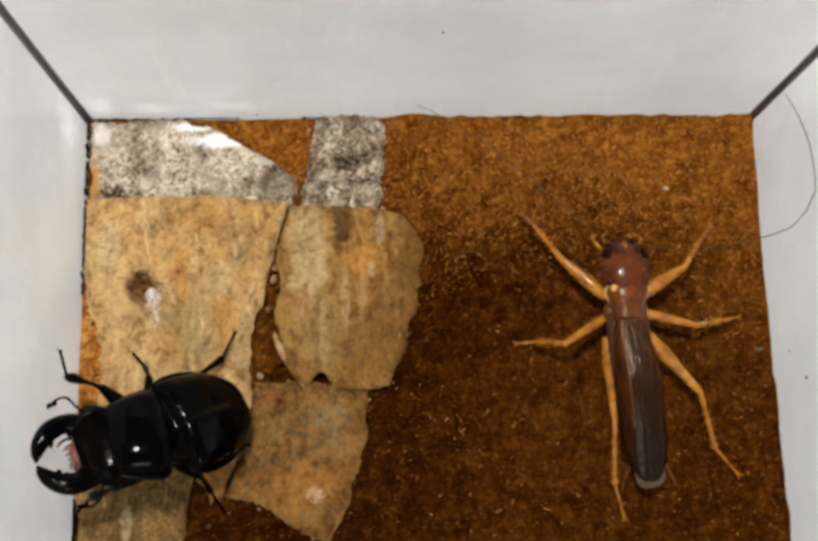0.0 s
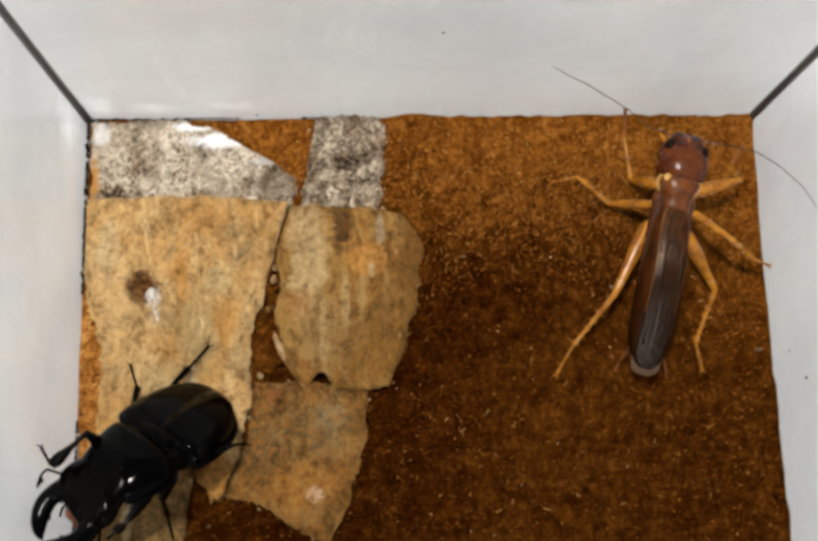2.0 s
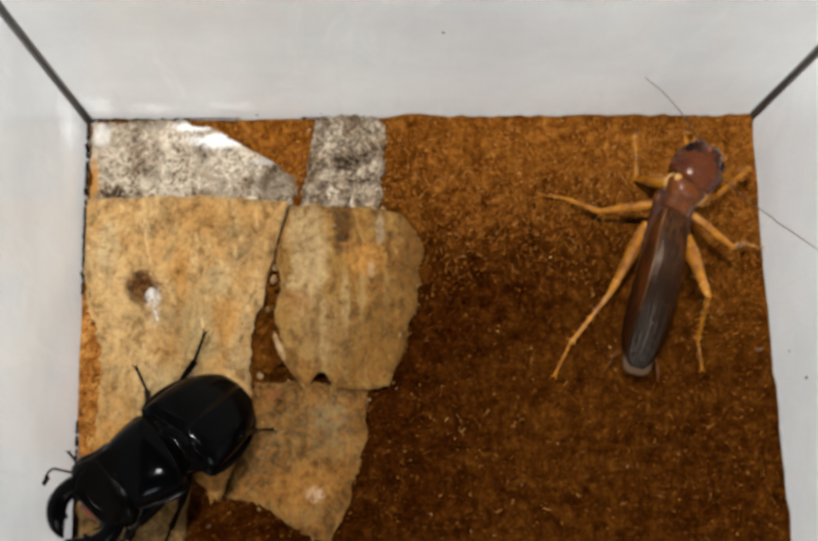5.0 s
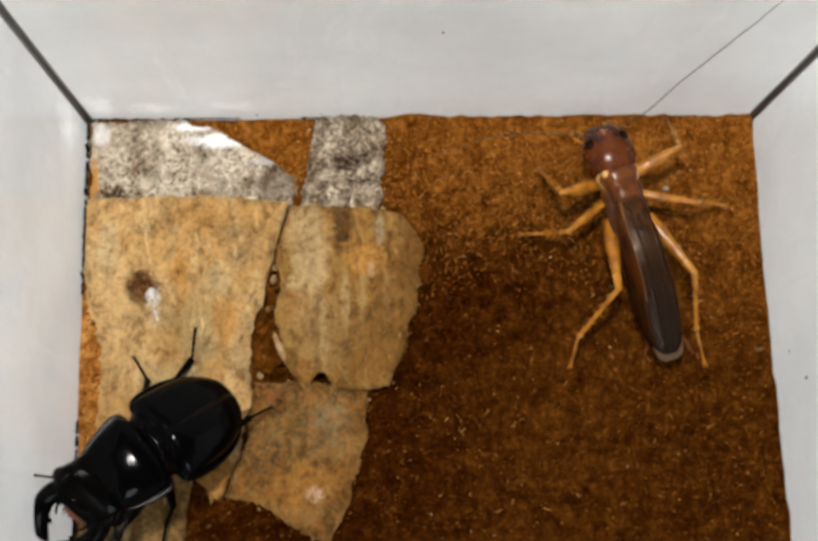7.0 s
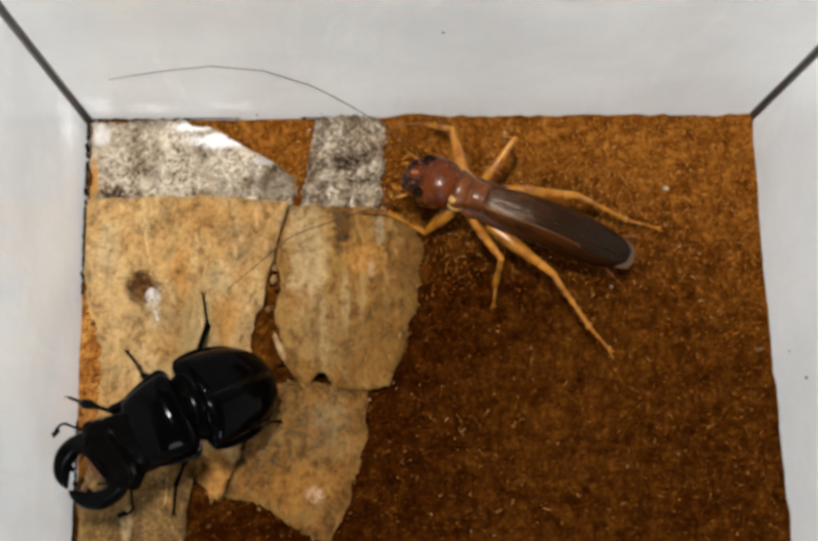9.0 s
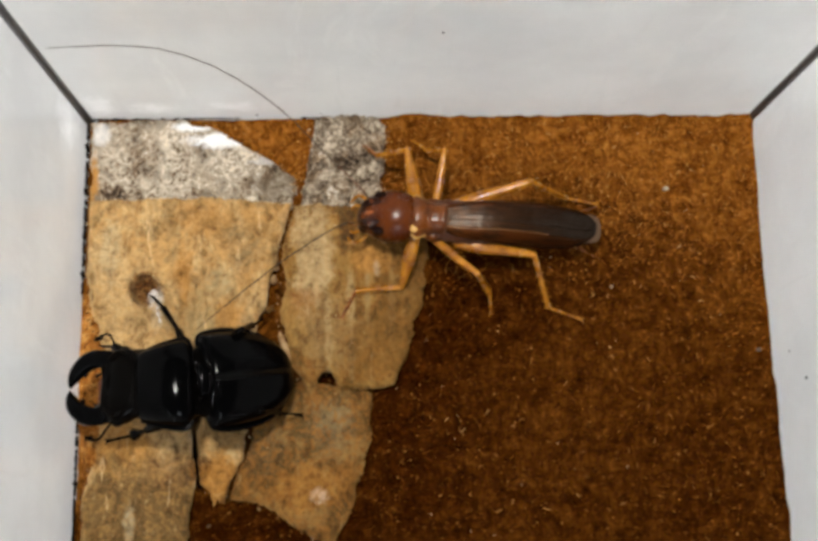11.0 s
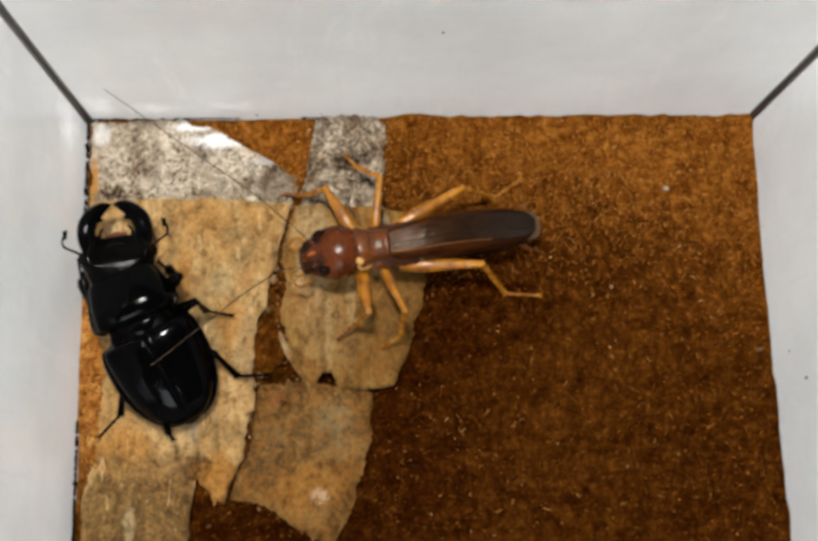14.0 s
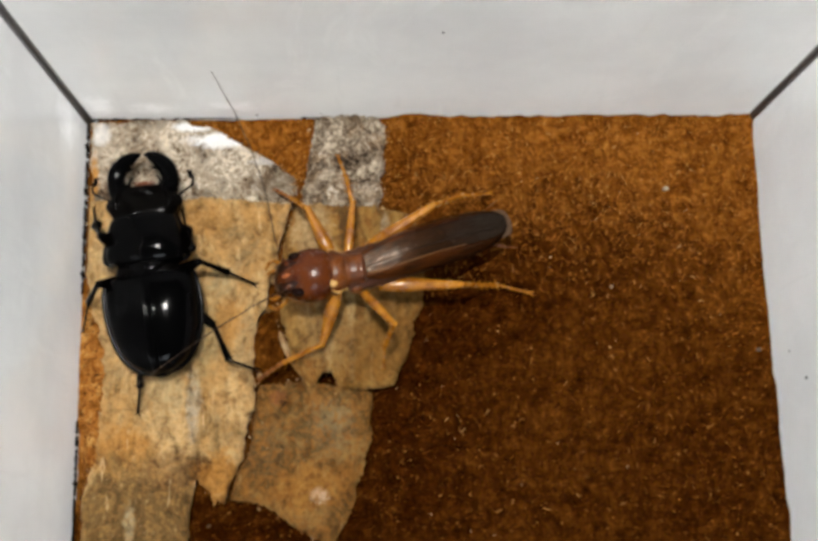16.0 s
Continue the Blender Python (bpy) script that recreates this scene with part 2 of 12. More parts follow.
def wing_material(name, flank=False):
    """Smoky membrane: lengthwise veins joined by cross veins; paler at the root, nearly black behind."""
    n = Nodes(name, 0.34, spec=0.06 if flank else 0.26)
    n.set("Specular Tint", (1.0, 0.80, 0.64, 1))
    veins = n.noise(900, 4, 0.6, n.stretched((0.06, 1.0, 1.0)))
    cross = n.noise(700, 3, 0.6, n.stretched((1.0, 0.35, 1.0)), 0.5)
    along = n.tree.nodes.new("ShaderNodeSeparateXYZ")
    n.link(n.where, along.inputs[0])
    far = n.tree.nodes.new("ShaderNodeMapRange")
    far.inputs["From Min"].default_value, far.inputs["From Max"].default_value = -0.044, -0.001
    n.link(along.outputs["X"], far.inputs["Value"])
    if flank:
        c = n.ramp(far.outputs["Result"], [(0.0, (0.010, 0.0035, 0.0012)), (0.30, (0.026, 0.0072, 0.0016)), (0.7, (0.055, 0.0145, 0.0028)), (1.0, (0.085, 0.026, 0.006))])
    else:
        # lighter root: amber membrane, with some of its sheen put into the colour
        c = n.ramp(far.outputs["Result"], [(0.0, (0.004, 0.0018, 0.0006)), (0.32, (0.008, 0.0034, 0.0012)), (0.55, (0.014, 0.0055, 0.0018)), (0.82, (0.038, 0.0155, 0.0055)), (1.0, (0.066, 0.023, 0.006))])
    c = n.mix(n.ramp(veins, [(0.46, (0, 0, 0)), (0.60, (0.8, 0.8, 0.8))]), c, (0.012, 0.005, 0.0025))
    n.colour(c)
    n.roughness(cross, 0.16, 0.32)
    n.bump(veins, 0.00018, 0.9).bump(cross, 0.00018, 0.9)
    return n.mat


WALL = wall_material()
SUBSTRATE = substrate_material()
FLAKES = flake_material()
SOOT, ASH, CREAM, OCHRE = (0.045, 0.026, 0.014), (0.27, 0.20, 0.11), (0.66, 0.56, 0.42), (0.52, 0.235, 0.045)
BARK_TAN = bark_material("tan_inner_bark", (0.667, 0.450, 0.212), (0.479, 0.286, 0.108), (0.300, 0.200, 0.088), (0.564, 0.304, 0.094), (1.0, 0.30, 1.0), (
    (17.4, -49.2, 4.0, 4.5, "rot", 1.0), (20.4, -51.6, 2.3, 2.6, (0.84, 0.80, 0.76), 0.95), (20.8, -56.5, 1.4, 4.0, CREAM, 0.5), (32.6, -97.0, 3.4, 3.4, (0.13, 0.048, 0.012), 1.0), (31.0, -80.0, 1.8, 10.0, (0.56, 0.48, 0.36), 0.75),
    (12, -92, 8.0, 6.0, OCHRE, 0.75), (16, -109, 20.0, 13.0, (0.21, 0.125, 0.042), 0.95), (27, -113, 15.0, 16.0, (0.19, 0.110, 0.036), 0.9), (26, -97, 7.0, 5.0, (0.26, 0.14, 0.05), 0.7), (15, -111, 1.4, 5.0, (0.52, 0.43, 0.27), 0.7), (37.5, -100, 6.0, 7.0, OCHRE, 0.85),
    (46, -66, 4.0, 10.0, ASH, 0.4), (33, -62, 4.0, 12.0, (0.52, 0.40, 0.20), 0.6), (8, -38, 3.0, 8.0, (0.60, 0.48, 0.28), 0.6), (38, -48, 3.0, 5.0, (0.50, 0.40, 0.22), 0.6), (24, -76, 5.0, 6.0, (0.52, 0.40, 0.21), 0.6), (43, -38, 5.0, 6.0, ASH, 0.3), (33, -30, 7.0, 5.0, OCHRE, 0.4), (28, -44, 2.4, 7.0, OCHRE, 0.6), (40, -58, 3.5, 6.0, OCHRE, 0.5), (13, -60, 9.0, 8.0, (0.66, 0.44, 0.20), 0.5)))
# brown patches at its right and lower right put shade into the colour
BARK_MID = bark_material("straw_inner_bark", (0.375, 0.215, 0.062), (0.228, 0.112, 0.020), (0.103, 0.055, 0.014), (0.285, 0.118, 0.020), (1.3, 0.14, 1.0), (
    (62.0, -42, 5.0, 15.0, (0.60, 0.43, 0.22), 0.85), (72.5, -58, 1.1, 13.0, (0.50, 0.35, 0.16), 0.7), (66.5, -62, 1.0, 11.0, (0.52, 0.37, 0.17), 0.7), (83.5, -54, 0.9, 12.0, (0.42, 0.28, 0.115), 0.65), (77, -52, 0.8, 9.0, (0.46, 0.32, 0.14), 0.6), (71.5, -34, 2.4, 7.0, SOOT, 0.7), (78, -42, 6.0, 4.0, (0.60, 0.29, 0.07), 0.85), (82, -34, 1.2, 4.0, CREAM, 0.45), (79.5, -45, 0.9, 2.2, CREAM, 0.45), (88, -56, 8.0, 19.0, (0.205, 0.100, 0.022), 0.65), (60, -53, 4.0, 3.0, (0.36, 0.16, 0.045), 0.6),
    (68, -62, 8.0, 9.0, (0.40, 0.26, 0.115), 0.5), (78, -66, 9.0, 9.0, (0.225, 0.112, 0.024), 0.75), (90, -43, 3.5, 10.0, (0.175, 0.082, 0.018), 0.8)), 0.3)
BARK_LOW = bark_material("mottled_inner_bark", (0.300, 0.172, 0.054), (0.158, 0.078, 0.019), (0.102, 0.063, 0.022), (0.275, 0.120, 0.023), (0.8, 0.6, 1.0), (
    (64, -105, 2.4, 2.0, (0.72, 0.58, 0.46), 0.9), (60, -103, 7.0, 6.0, OCHRE, 0.55), (53, -79, 2.4, 2.0, (0.30, 0.11, 0.04), 0.8), (68, -88, 5.0, 5.0, (0.24, 0.17, 0.085), 0.5), (50, -92, 5.0, 8.0, (0.17, 0.115, 0.05), 0.5), (54.5, -80.5, 1.1, 1.0, (0.05, 0.02, 0.006), 0.9), (67, -84, 6.0, 4.0, (0.33, 0.25, 0.13), 0.4)), 0.7, 190, 0.8)
LICHEN = lichen_material("pale_lichened_bark", 0.80, 0.6)
LICHEN_DARK = lichen_material("brown_lichened_bark", 0.42, 0.9)
PALE_WOOD = Nodes("pale_broken_wood", 0.8, spec=0.15)
PALE_WOOD = PALE_WOOD.colour(PALE_WOOD.ramp(PALE_WOOD.noise(420, 6, 0.75, PALE_WOOD.stretched((1.0, 0.4, 1.0))), [(0.38, (0.16, 0.08, 0.03)), (0.50, (0.34, 0.20, 0.09)), (0.62, (0.52, 0.37, 0.20))])).mat
WEB = Nodes("white_web", 0.8, spec=0.1)
WEB = WEB.colour(WEB.ramp(WEB.noise(700, 5, 0.75), [(0.38, (0.36, 0.26, 0.18)), (0.47, (0.60, 0.54, 0.48)), (0.58, (0.76, 0.73, 0.70))])).mat
SEAM = Nodes("dark_corner_seal", 0.5).colour((0.055, 0.052, 0.050)).mat
GAP_BLACK = Nodes("dark_gap_black", 0.95, spec=0.02).colour((0.014, 0.011, 0.009)).mat
SEAM_LINE = Nodes("pale_seal_line", 0.5).colour((0.30, 0.30, 0.29)).mat
TABLE = Nodes("table_paint", 0.6).colour((0.10, 0.095, 0.09)).mat
BLACK = chitin("black_chitin", (0.0010, 0.0010, 0.0011), 0.085, 0.0, 0.00014, (0.0006, 0.0006, 0.0007), 0.062)
BLACK_EDGE = chitin("glossy_black_margin", (0.0012, 0.0012, 0.0013), 0.16, 0.0, 0.0, None, 0.08)
GLINT = chitin("granular_black_chitin", (0.0014, 0.0013, 0.0012), 0.14, 0.0, 0.0, None, 0.5)
BLACK_RIM = chitin("black_brown_chitin", (0.0012, 0.0009, 0.0007), 0.16, 0.0, 0.00030, None, 0.05)
MOUTH = chitin("rust_mouth_bristles", (0.13, 0.032, 0.008), 0.5, 0.0)
MOUTH_DARK = chitin("dark_mouth_chitin", (0.035, 0.010, 0.005), 0.35, 0.0)
HEAD_RED = chitin("chestnut_head_chitin", (0.098, 0.0225, 0.0034), 0.24, 0.0, 0.0, (0.050, 0.0098, 0.0024), 0.22)
NECK_RED = chitin("amber_pronotum_chitin", (0.130, 0.036, 0.005), 0.26, 0.0, 0.00012, (0.056, 0.0142, 0.0028), 0.26)
AMBER = chitin("amber_leg_chitin", (0.43, 0.176, 0.015), 0.24, 0.0, 0.0, (0.22, 0.072, 0.006), 0.42)
COLLAR = chitin("straw_yellow_collar", (0.52, 0.30, 0.085), 0.25, 0.0, 0.0, (0.40, 0.20, 0.045), 0.45)
BELLY = chitin("dark_red_abdomen", (0.060, 0.017, 0.005), 0.4, 0.0)
EYE_BLACK = chitin("dark_eye", (0.012, 0.005, 0.004), 0.2, 0.0, 0.0, None, 0.08)
WING = wing_material("smoky_wing_membrane")
WING_FLANK = wing_material("red_brown_wing_flank", True)
WING_TIP = Nodes("pale_wing_fringe", 0.6, spec=0.1).colour((0.085, 0.050, 0.029)).mat
VEIN = chitin("amber_wing_vein", (0.16, 0.070, 0.018), 0.4, 0.0, 0.0, (0.09, 0.035, 0.010), 0.2)
TARSUS = chitin("rust_foot_chitin", (0.27, 0.090, 0.011), 0.32, 0.0, 0.0, (0.14, 0.042, 0.006), 0.3)
FACE = chitin("dark_chestnut_face", (0.026, 0.0055, 0.0018), 0.3, 0.0, 0.0, (0.012, 0.003, 0.0012), 0.15)
RIDGE = chitin("orange_face_ridge", (0.34, 0.095, 0.022), 0.4, 0.0)
FEELER = Nodes("feeler_brown", 0.6, spec=0.1).colour((0.055, 0.034, 0.020)).mat


# ---- shapes ----
def mesh_of(name, verts, faces, material, smooth=True):
    me = bpy.data.meshes.new(name)
    me.from_pydata([tuple(v) for v in verts], [], faces)
    me.materials.append(material)
    if smooth:
        me.shade_smooth()
    me.update()
    return me


def part(name, shape, material, parent, label=""):
    """One mesh under a thing. shape: (verts, faces) in metres."""
    ob = new(name, mesh_of(name, *shape, material))
    ob.parent = parent
    return tagged(ob, label)


def mm(shape):
    return [Vector(v) * 0.001 for v in shape[0]], shape[1]


def joined(*shapes):
    verts, faces = [], []
    for v, f in shapes:
        base = len(verts)
        verts += list(v)
        faces += [tuple(i + base for i in q) for q in f]
    return verts, faces


def moved(shape, m):
    return [m @ Vector(v) for v in shape[0]], shape[1]


def box(x0, x1, y0, y1, z0, z1):
    v = [(x, y, z) for x in (x0, x1) for y in (y0, y1) for z in (z0, z1)]
    return v, [(0, 1, 3, 2), (4, 6, 7, 5), (0, 4, 5, 1), (2, 3, 7, 6), (0, 2, 6, 4), (1, 5, 7, 3)]


def hull(rings, sides=20, power=2.0):
    """A closed skin round rings (centre, half width, height above, height below, direction) of rounded cross-section, along the ring centres."""
    verts, faces = [], []
    for i, (c, w, up, down) in enumerate(rings):
        a = Vector(rings[max(i - 1, 0)][0])
        b = Vector(rings[min(i + 1, len(rings) - 1)][0])
        d = (b - a).normalized()
        side = Vector((0, 0, 1)).cross(d)
        side = side.normalized() if side.length > 1e-4 else Vector((0, 1, 0))
        rise = d.cross(side)
        for k in range(sides):
            t = 2 * math.pi * k / sides
            cs, sn = math.cos(t), math.sin(t)
            p = math.copysign(abs(cs) ** (2 / power), cs)
            q = math.copysign(abs(sn) ** (2 / power), sn)
            verts.append(Vector(c) + side * (w * p) + rise * (q * (up if q > 0 else down)))
    n = len(rings)
    for i in range(n - 1):
        for k in range(sides):
            j = (k + 1) % sides
            faces.append((i * sides + k, i * sides + j, (i + 1) * sides + j, (i + 1) * sides + k))
    faces.append(tuple(reversed(range(sides))))
    faces.append(tuple(range((n - 1) * sides, n * sides)))
    return verts, faces


def eased(stops, count):
    """Rows between the given rows, smoothly (Catmull-Rom)."""
    s = np.array(stops, float)
    out = []
    for u in np.linspace(0, len(s) - 1, count):
        i = min(int(u), len(s) - 2)
        f = u - i
        p0, p1, p2, p3 = s[max(i - 1, 0)], s[i], s[i + 1], s[min(i + 2, len(s) - 1)]
        out.append(0.5 * (2 * p1 + (p2 - p0) * f + (2 * p0 - 5 * p1 + 4 * p2 - p3) * f * f + (3 * p1 - p0 - 3 * p2 + p3) * f ** 3))
    return np.array(out)


def tube(points, radii, sides=10, flat=1.0, count=None):
    """A tapered limb along points."""
    rows = [(*p, r) for p, r in zip(points, radii)]
    if count:
        rows = eased(rows, count)
    return hull([(tuple(r[:3]), max(r[3], 0.02), max(r[3], 0.02) * flat, max(r[3], 0.02) * flat) for r in rows], sides)


def ball(c, r, sides=14, rings=8, squash=(1, 1, 1)):
    verts, faces = [], []
    for i in range(rings + 1):
        a = math.pi * i / rings
        for k in range(sides):
            b = 2 * math.pi * k / sides
            verts.append(Vector(c) + Vector((r * math.sin(a) * math.cos(b) * squash[0], r * math.sin(a) * math.sin(b) * squash[1], r * math.cos(a) * squash[2])))
    for i in range(rings):
        for k in range(sides):
            j = (k + 1) % sides
            faces.append((i * sides + k, (i + 1) * sides + k, (i + 1) * sides + j, i * sides + j))
    return verts, faces


# ---- the box ----
WIDE, DEEP, TALL = 0.190, 0.205, 0.110
for name, b in (("wall_back", (-0.003, WIDE + 0.003, 0.0, 0.003)), ("wall_front", (-0.003, WIDE + 0.003, -DEEP - 0.003, -DEEP)),
                ("wall_left", (-0.003, 0.0, -DEEP + 0.0005, -0.0005)), ("wall_right", (WIDE, WIDE + 0.003, -DEEP + 0.0005, -0.0005))):
    ob = new(name, mesh_of(name, *box(*b, -0.03, TALL), WALL, False))
    tagged(ob, "frosted white plastic wall of the insect box", "box wall", kind="structure")
tagged(new("floor", mesh_of("floor", *box(-0.003, WIDE + 0.003, -DEEP - 0.003, 0.003, -0.034, -0.0305), WALL, False)),
       "white plastic bottom of the insect box", "box floor", kind="structure")
tagged(new("table_top", mesh_of("table_top", *box(-0.7, 0.9, -0.8, 0.6, -0.074, -0.0345), TABLE, False)),
       "dark grey painted table under the insect box", "table", kind="structure")


def corner_seal(x, sx, y, sy):
    """Two dark beads of seal with a pale line between, in an upright corner."""
    base = new("corner_seal")
    base.location = (x, y, -0.004)
    for i, (a, b, m) in enumerate(((0.0001, 0.0006, SEAM), (0.0006, 0.0011, SEAM_LINE), (0.0011, 0.0016, SEAM))):
        h = TALL - 0.002
        v = [(sx * a, 0, 0), (sx * b, 0, 0), (0, sy * b, 0), (0, sy * a, 0)]
        mid = 0.62
        v = [(sx * a * mid, sy * a * mid, 0), (sx * b, sy * 0.0001, 0), (sx * b * mid, sy * b * mid, 0), (sx * 0.0001, sy * b, 0)]
        verts = [Vector(p) for p in v] + [Vector((p[0], p[1], h)) for p in v]
        part("bead" if m is SEAM else "bead_line", (verts, [(0, 1, 5, 4), (1, 2, 6, 5), (2, 3, 7, 6), (3, 0, 4, 7), (0, 3, 2, 1), (4, 5, 6, 7)]), m, base)
    return tagged(base, "dark grey sealing strip in the box corner", "sealing strip", group="corner seals")


corner_seal(0.0, 1, 0.0, -1)
corner_seal(WIDE, -1, 0.0, -1)


# ---- the substrate ----
def ground_height(x, y):
    p = Vector((x, y, 0))
    h = 0.0013 * noise.noise(p * 38) + 0.0009 * noise.noise(p * 95 + Vector((3, 1, 0)))
    h += 0.00045 * noise.noise(p * 340) + 0.0003 * noise.noise(p * 900)
    # banked up a little against the right wall towards the front
    bank = max(0.0, min(1.0, (x - 0.165) / 0.02))
    h += bank * (0.0022 * max(0.0, min(1.0, (-0.074 - y) / 0.004)) + 0.0016 * max(0.0, min(1.0, (-0.108 - y) / 0.004)) - 0.0010)
    # heaped unevenly against the back wall
    if y > -0.006 and x > 0.085:
        h += (1 + y / 0.006) * (0.0012 + 0.0030 * noise.noise(Vector((x * 70, 5, 1))) + 0.0018 * noise.noise(Vector((x * 260, 8, 1))))
    # gaps open along the left wall, behind the bark
    if x < 0.0035:
        h -= 0.0035 * max(0.0, 1 - abs(x - 0.0012) / 0.002) * (1.0 if y > -0.046 or y < -0.086 else 0.15)
    return h - 0.0003


def substrate():
    step = 0.0006
    nx, ny = int(WIDE / step), int(DEEP / step)
    verts, faces = [], []
    for j in range(ny + 1):
        for i in range(nx + 1):
            x, y = 0.0002 + (WIDE - 0.0004) * i / nx, -0.0002 - (DEEP - 0.0004) * j / ny
            verts.append((x, y, ground_height(x, y)))
    for j in range(ny):
        for i in range(nx):
            a = j * (nx + 1) + i
            faces.append((a, a + nx + 1, a + nx + 2, a + 1))
    ob = new("ground", mesh_of("ground", verts, faces, SUBSTRATE))
    tagged(ob, "damp brown wood flake substrate filling the box", "substrate", kind="structure")


def flakes(count):
    """Chips and fibres lying on the substrate."""
    rnd = random.Random(4)
    verts, faces = [], []
    for _ in range(count):
        x, y = rnd.uniform(0.001, WIDE - 0.001), rnd.uniform(-0.150, -0.001)
        if rnd.random() < 0.9 * max(0.0, min(1.0, (y + 0.075) / 0.035)):
            continue
        l, w = rnd.uniform(0.0002, 0.0006) * (2.6 if rnd.random() < 0.04 else 1), rnd.uniform(0.00008, 0.0003)
        z = ground_height(x, y) + rnd.uniform(-0.0001, 0.0003)
        m = pose(x, y, z, rnd.uniform(-35, 35), rnd.uniform(-25, 25), rnd.uniform(0, 360))
        t = w * 0.4
        base = len(verts)
        verts += [m @ Vector(p) for p in ((-l, -w, 0), (l, -w * 0.6, 0), (l * 0.9, w * 0.7, 0), (-l * 0.8, w, 0), (-l * 0.9, 0, t), (l * 0.8, 0, t))]
        faces += [tuple(base + k for k in f) for f in ((0, 1, 5, 4), (2, 3, 4, 5), (1, 2, 5), (3, 0, 4))]
    ob = new("wood_flakes", mesh_of("wood_flakes", verts, faces, FLAKES, False))
    tagged(ob, "loose wood chips and fibres on the substrate", "wood flakes", kind="stuff")


def fibres(count):
    """Dry straw-coloured fibres and chips over the dry ground at the back."""
    rnd = random.Random(9)
    verts, faces = [], []
    while len(faces) < count * 4:
        x, y = rnd.uniform(0.001, WIDE - 0.001), rnd.uniform(-0.13, -0.0008)
        dry = max(0.0, min(1.0, (y + 0.054) / 0.03)) + 0.10 * max(0.0, min(1.0, (x - 0.150) / 0.03))
        dry += 1.0 if x < 0.007 else 0.006
        if rnd.random() > dry:
            continue
        l, w = rnd.uniform(0.0002, 0.0006) * (2.2 if rnd.random() < 0.06 else 1), rnd.uniform(0.00005, 0.00013)
        m = pose(x, y, ground_height(x, y) + rnd.uniform(0.0, 0.0004), rnd.uniform(-40, 40), rnd.uniform(-30, 30), rnd.uniform(0, 360))
        base = len(verts)
        verts += [m @ Vector(p) for p in ((-l, -w, 0), (l, -w * 0.6, 0), (l * 0.9, w * 0.7, 0), (-l * 0.8, w, 0), (-l * 0.9, 0, w * 0.5), (l * 0.8, 0, w * 0.5))]
        faces += [tuple(base + k for k in f) for f in ((0, 1, 5, 4), (2, 3, 4, 5), (1, 2, 5), (3, 0, 4))]
    n = Nodes("dry_wood_fibres", 0.8, spec=0.12)
    island = n.tree.nodes.new("ShaderNodeNewGeometry").outputs["Random Per Island"]
    n.colour(n.ramp(island, [(0.0, (0.10, 0.033, 0.005)), (0.45, (0.28, 0.098, 0.015)), (0.92, (0.40, 0.160, 0.028)), (1.0, (0.55, 0.32, 0.11))]))
    tagged(new("wood_fibres", mesh_of("wood_fibres", verts, faces, n.mat, False)), "dry straw-coloured wood fibres on the substrate", "wood fibres", kind="stuff")


substrate()
flakes(15000)
fibres(12000)


# ---- bark ----
def side(points, count, wobble, seed):
    """A torn edge through a few corners, in mm."""
    p = np.array(points, float)
    d = np.r_[0, np.cumsum(np.hypot(*np.diff(p, axis=0).T))]
    s = np.linspace(0, d[-1], count)
    xy = np.stack([np.interp(s, d, p[:, 0]), np.interp(s, d, p[:, 1])], 1)
    for i in range(1, count - 1):
        k = Vector((s[i] * 0.22, seed * 7.3, 0))
        k2 = Vector((s[i] * 0.9, seed * 3.1, 4))
        fade = min(1.0, 4.0 * min(i, count - 1 - i) / count)
        k3 = Vector((s[i] * 2.4, seed * 1.7, 8))
        xy[i] += fade * wobble * np.array([noise.noise(k) + 0.6 * noise.noise(k2) + 0.3 * noise.noise(k3), noise.noise(k + Vector((9, 9, 9))) + 0.6 * noise.noise(k2 + Vector((5, 5, 5))) + 0.3 * noise.noise(k3 + Vector((7, 7, 7)))])
    return xy


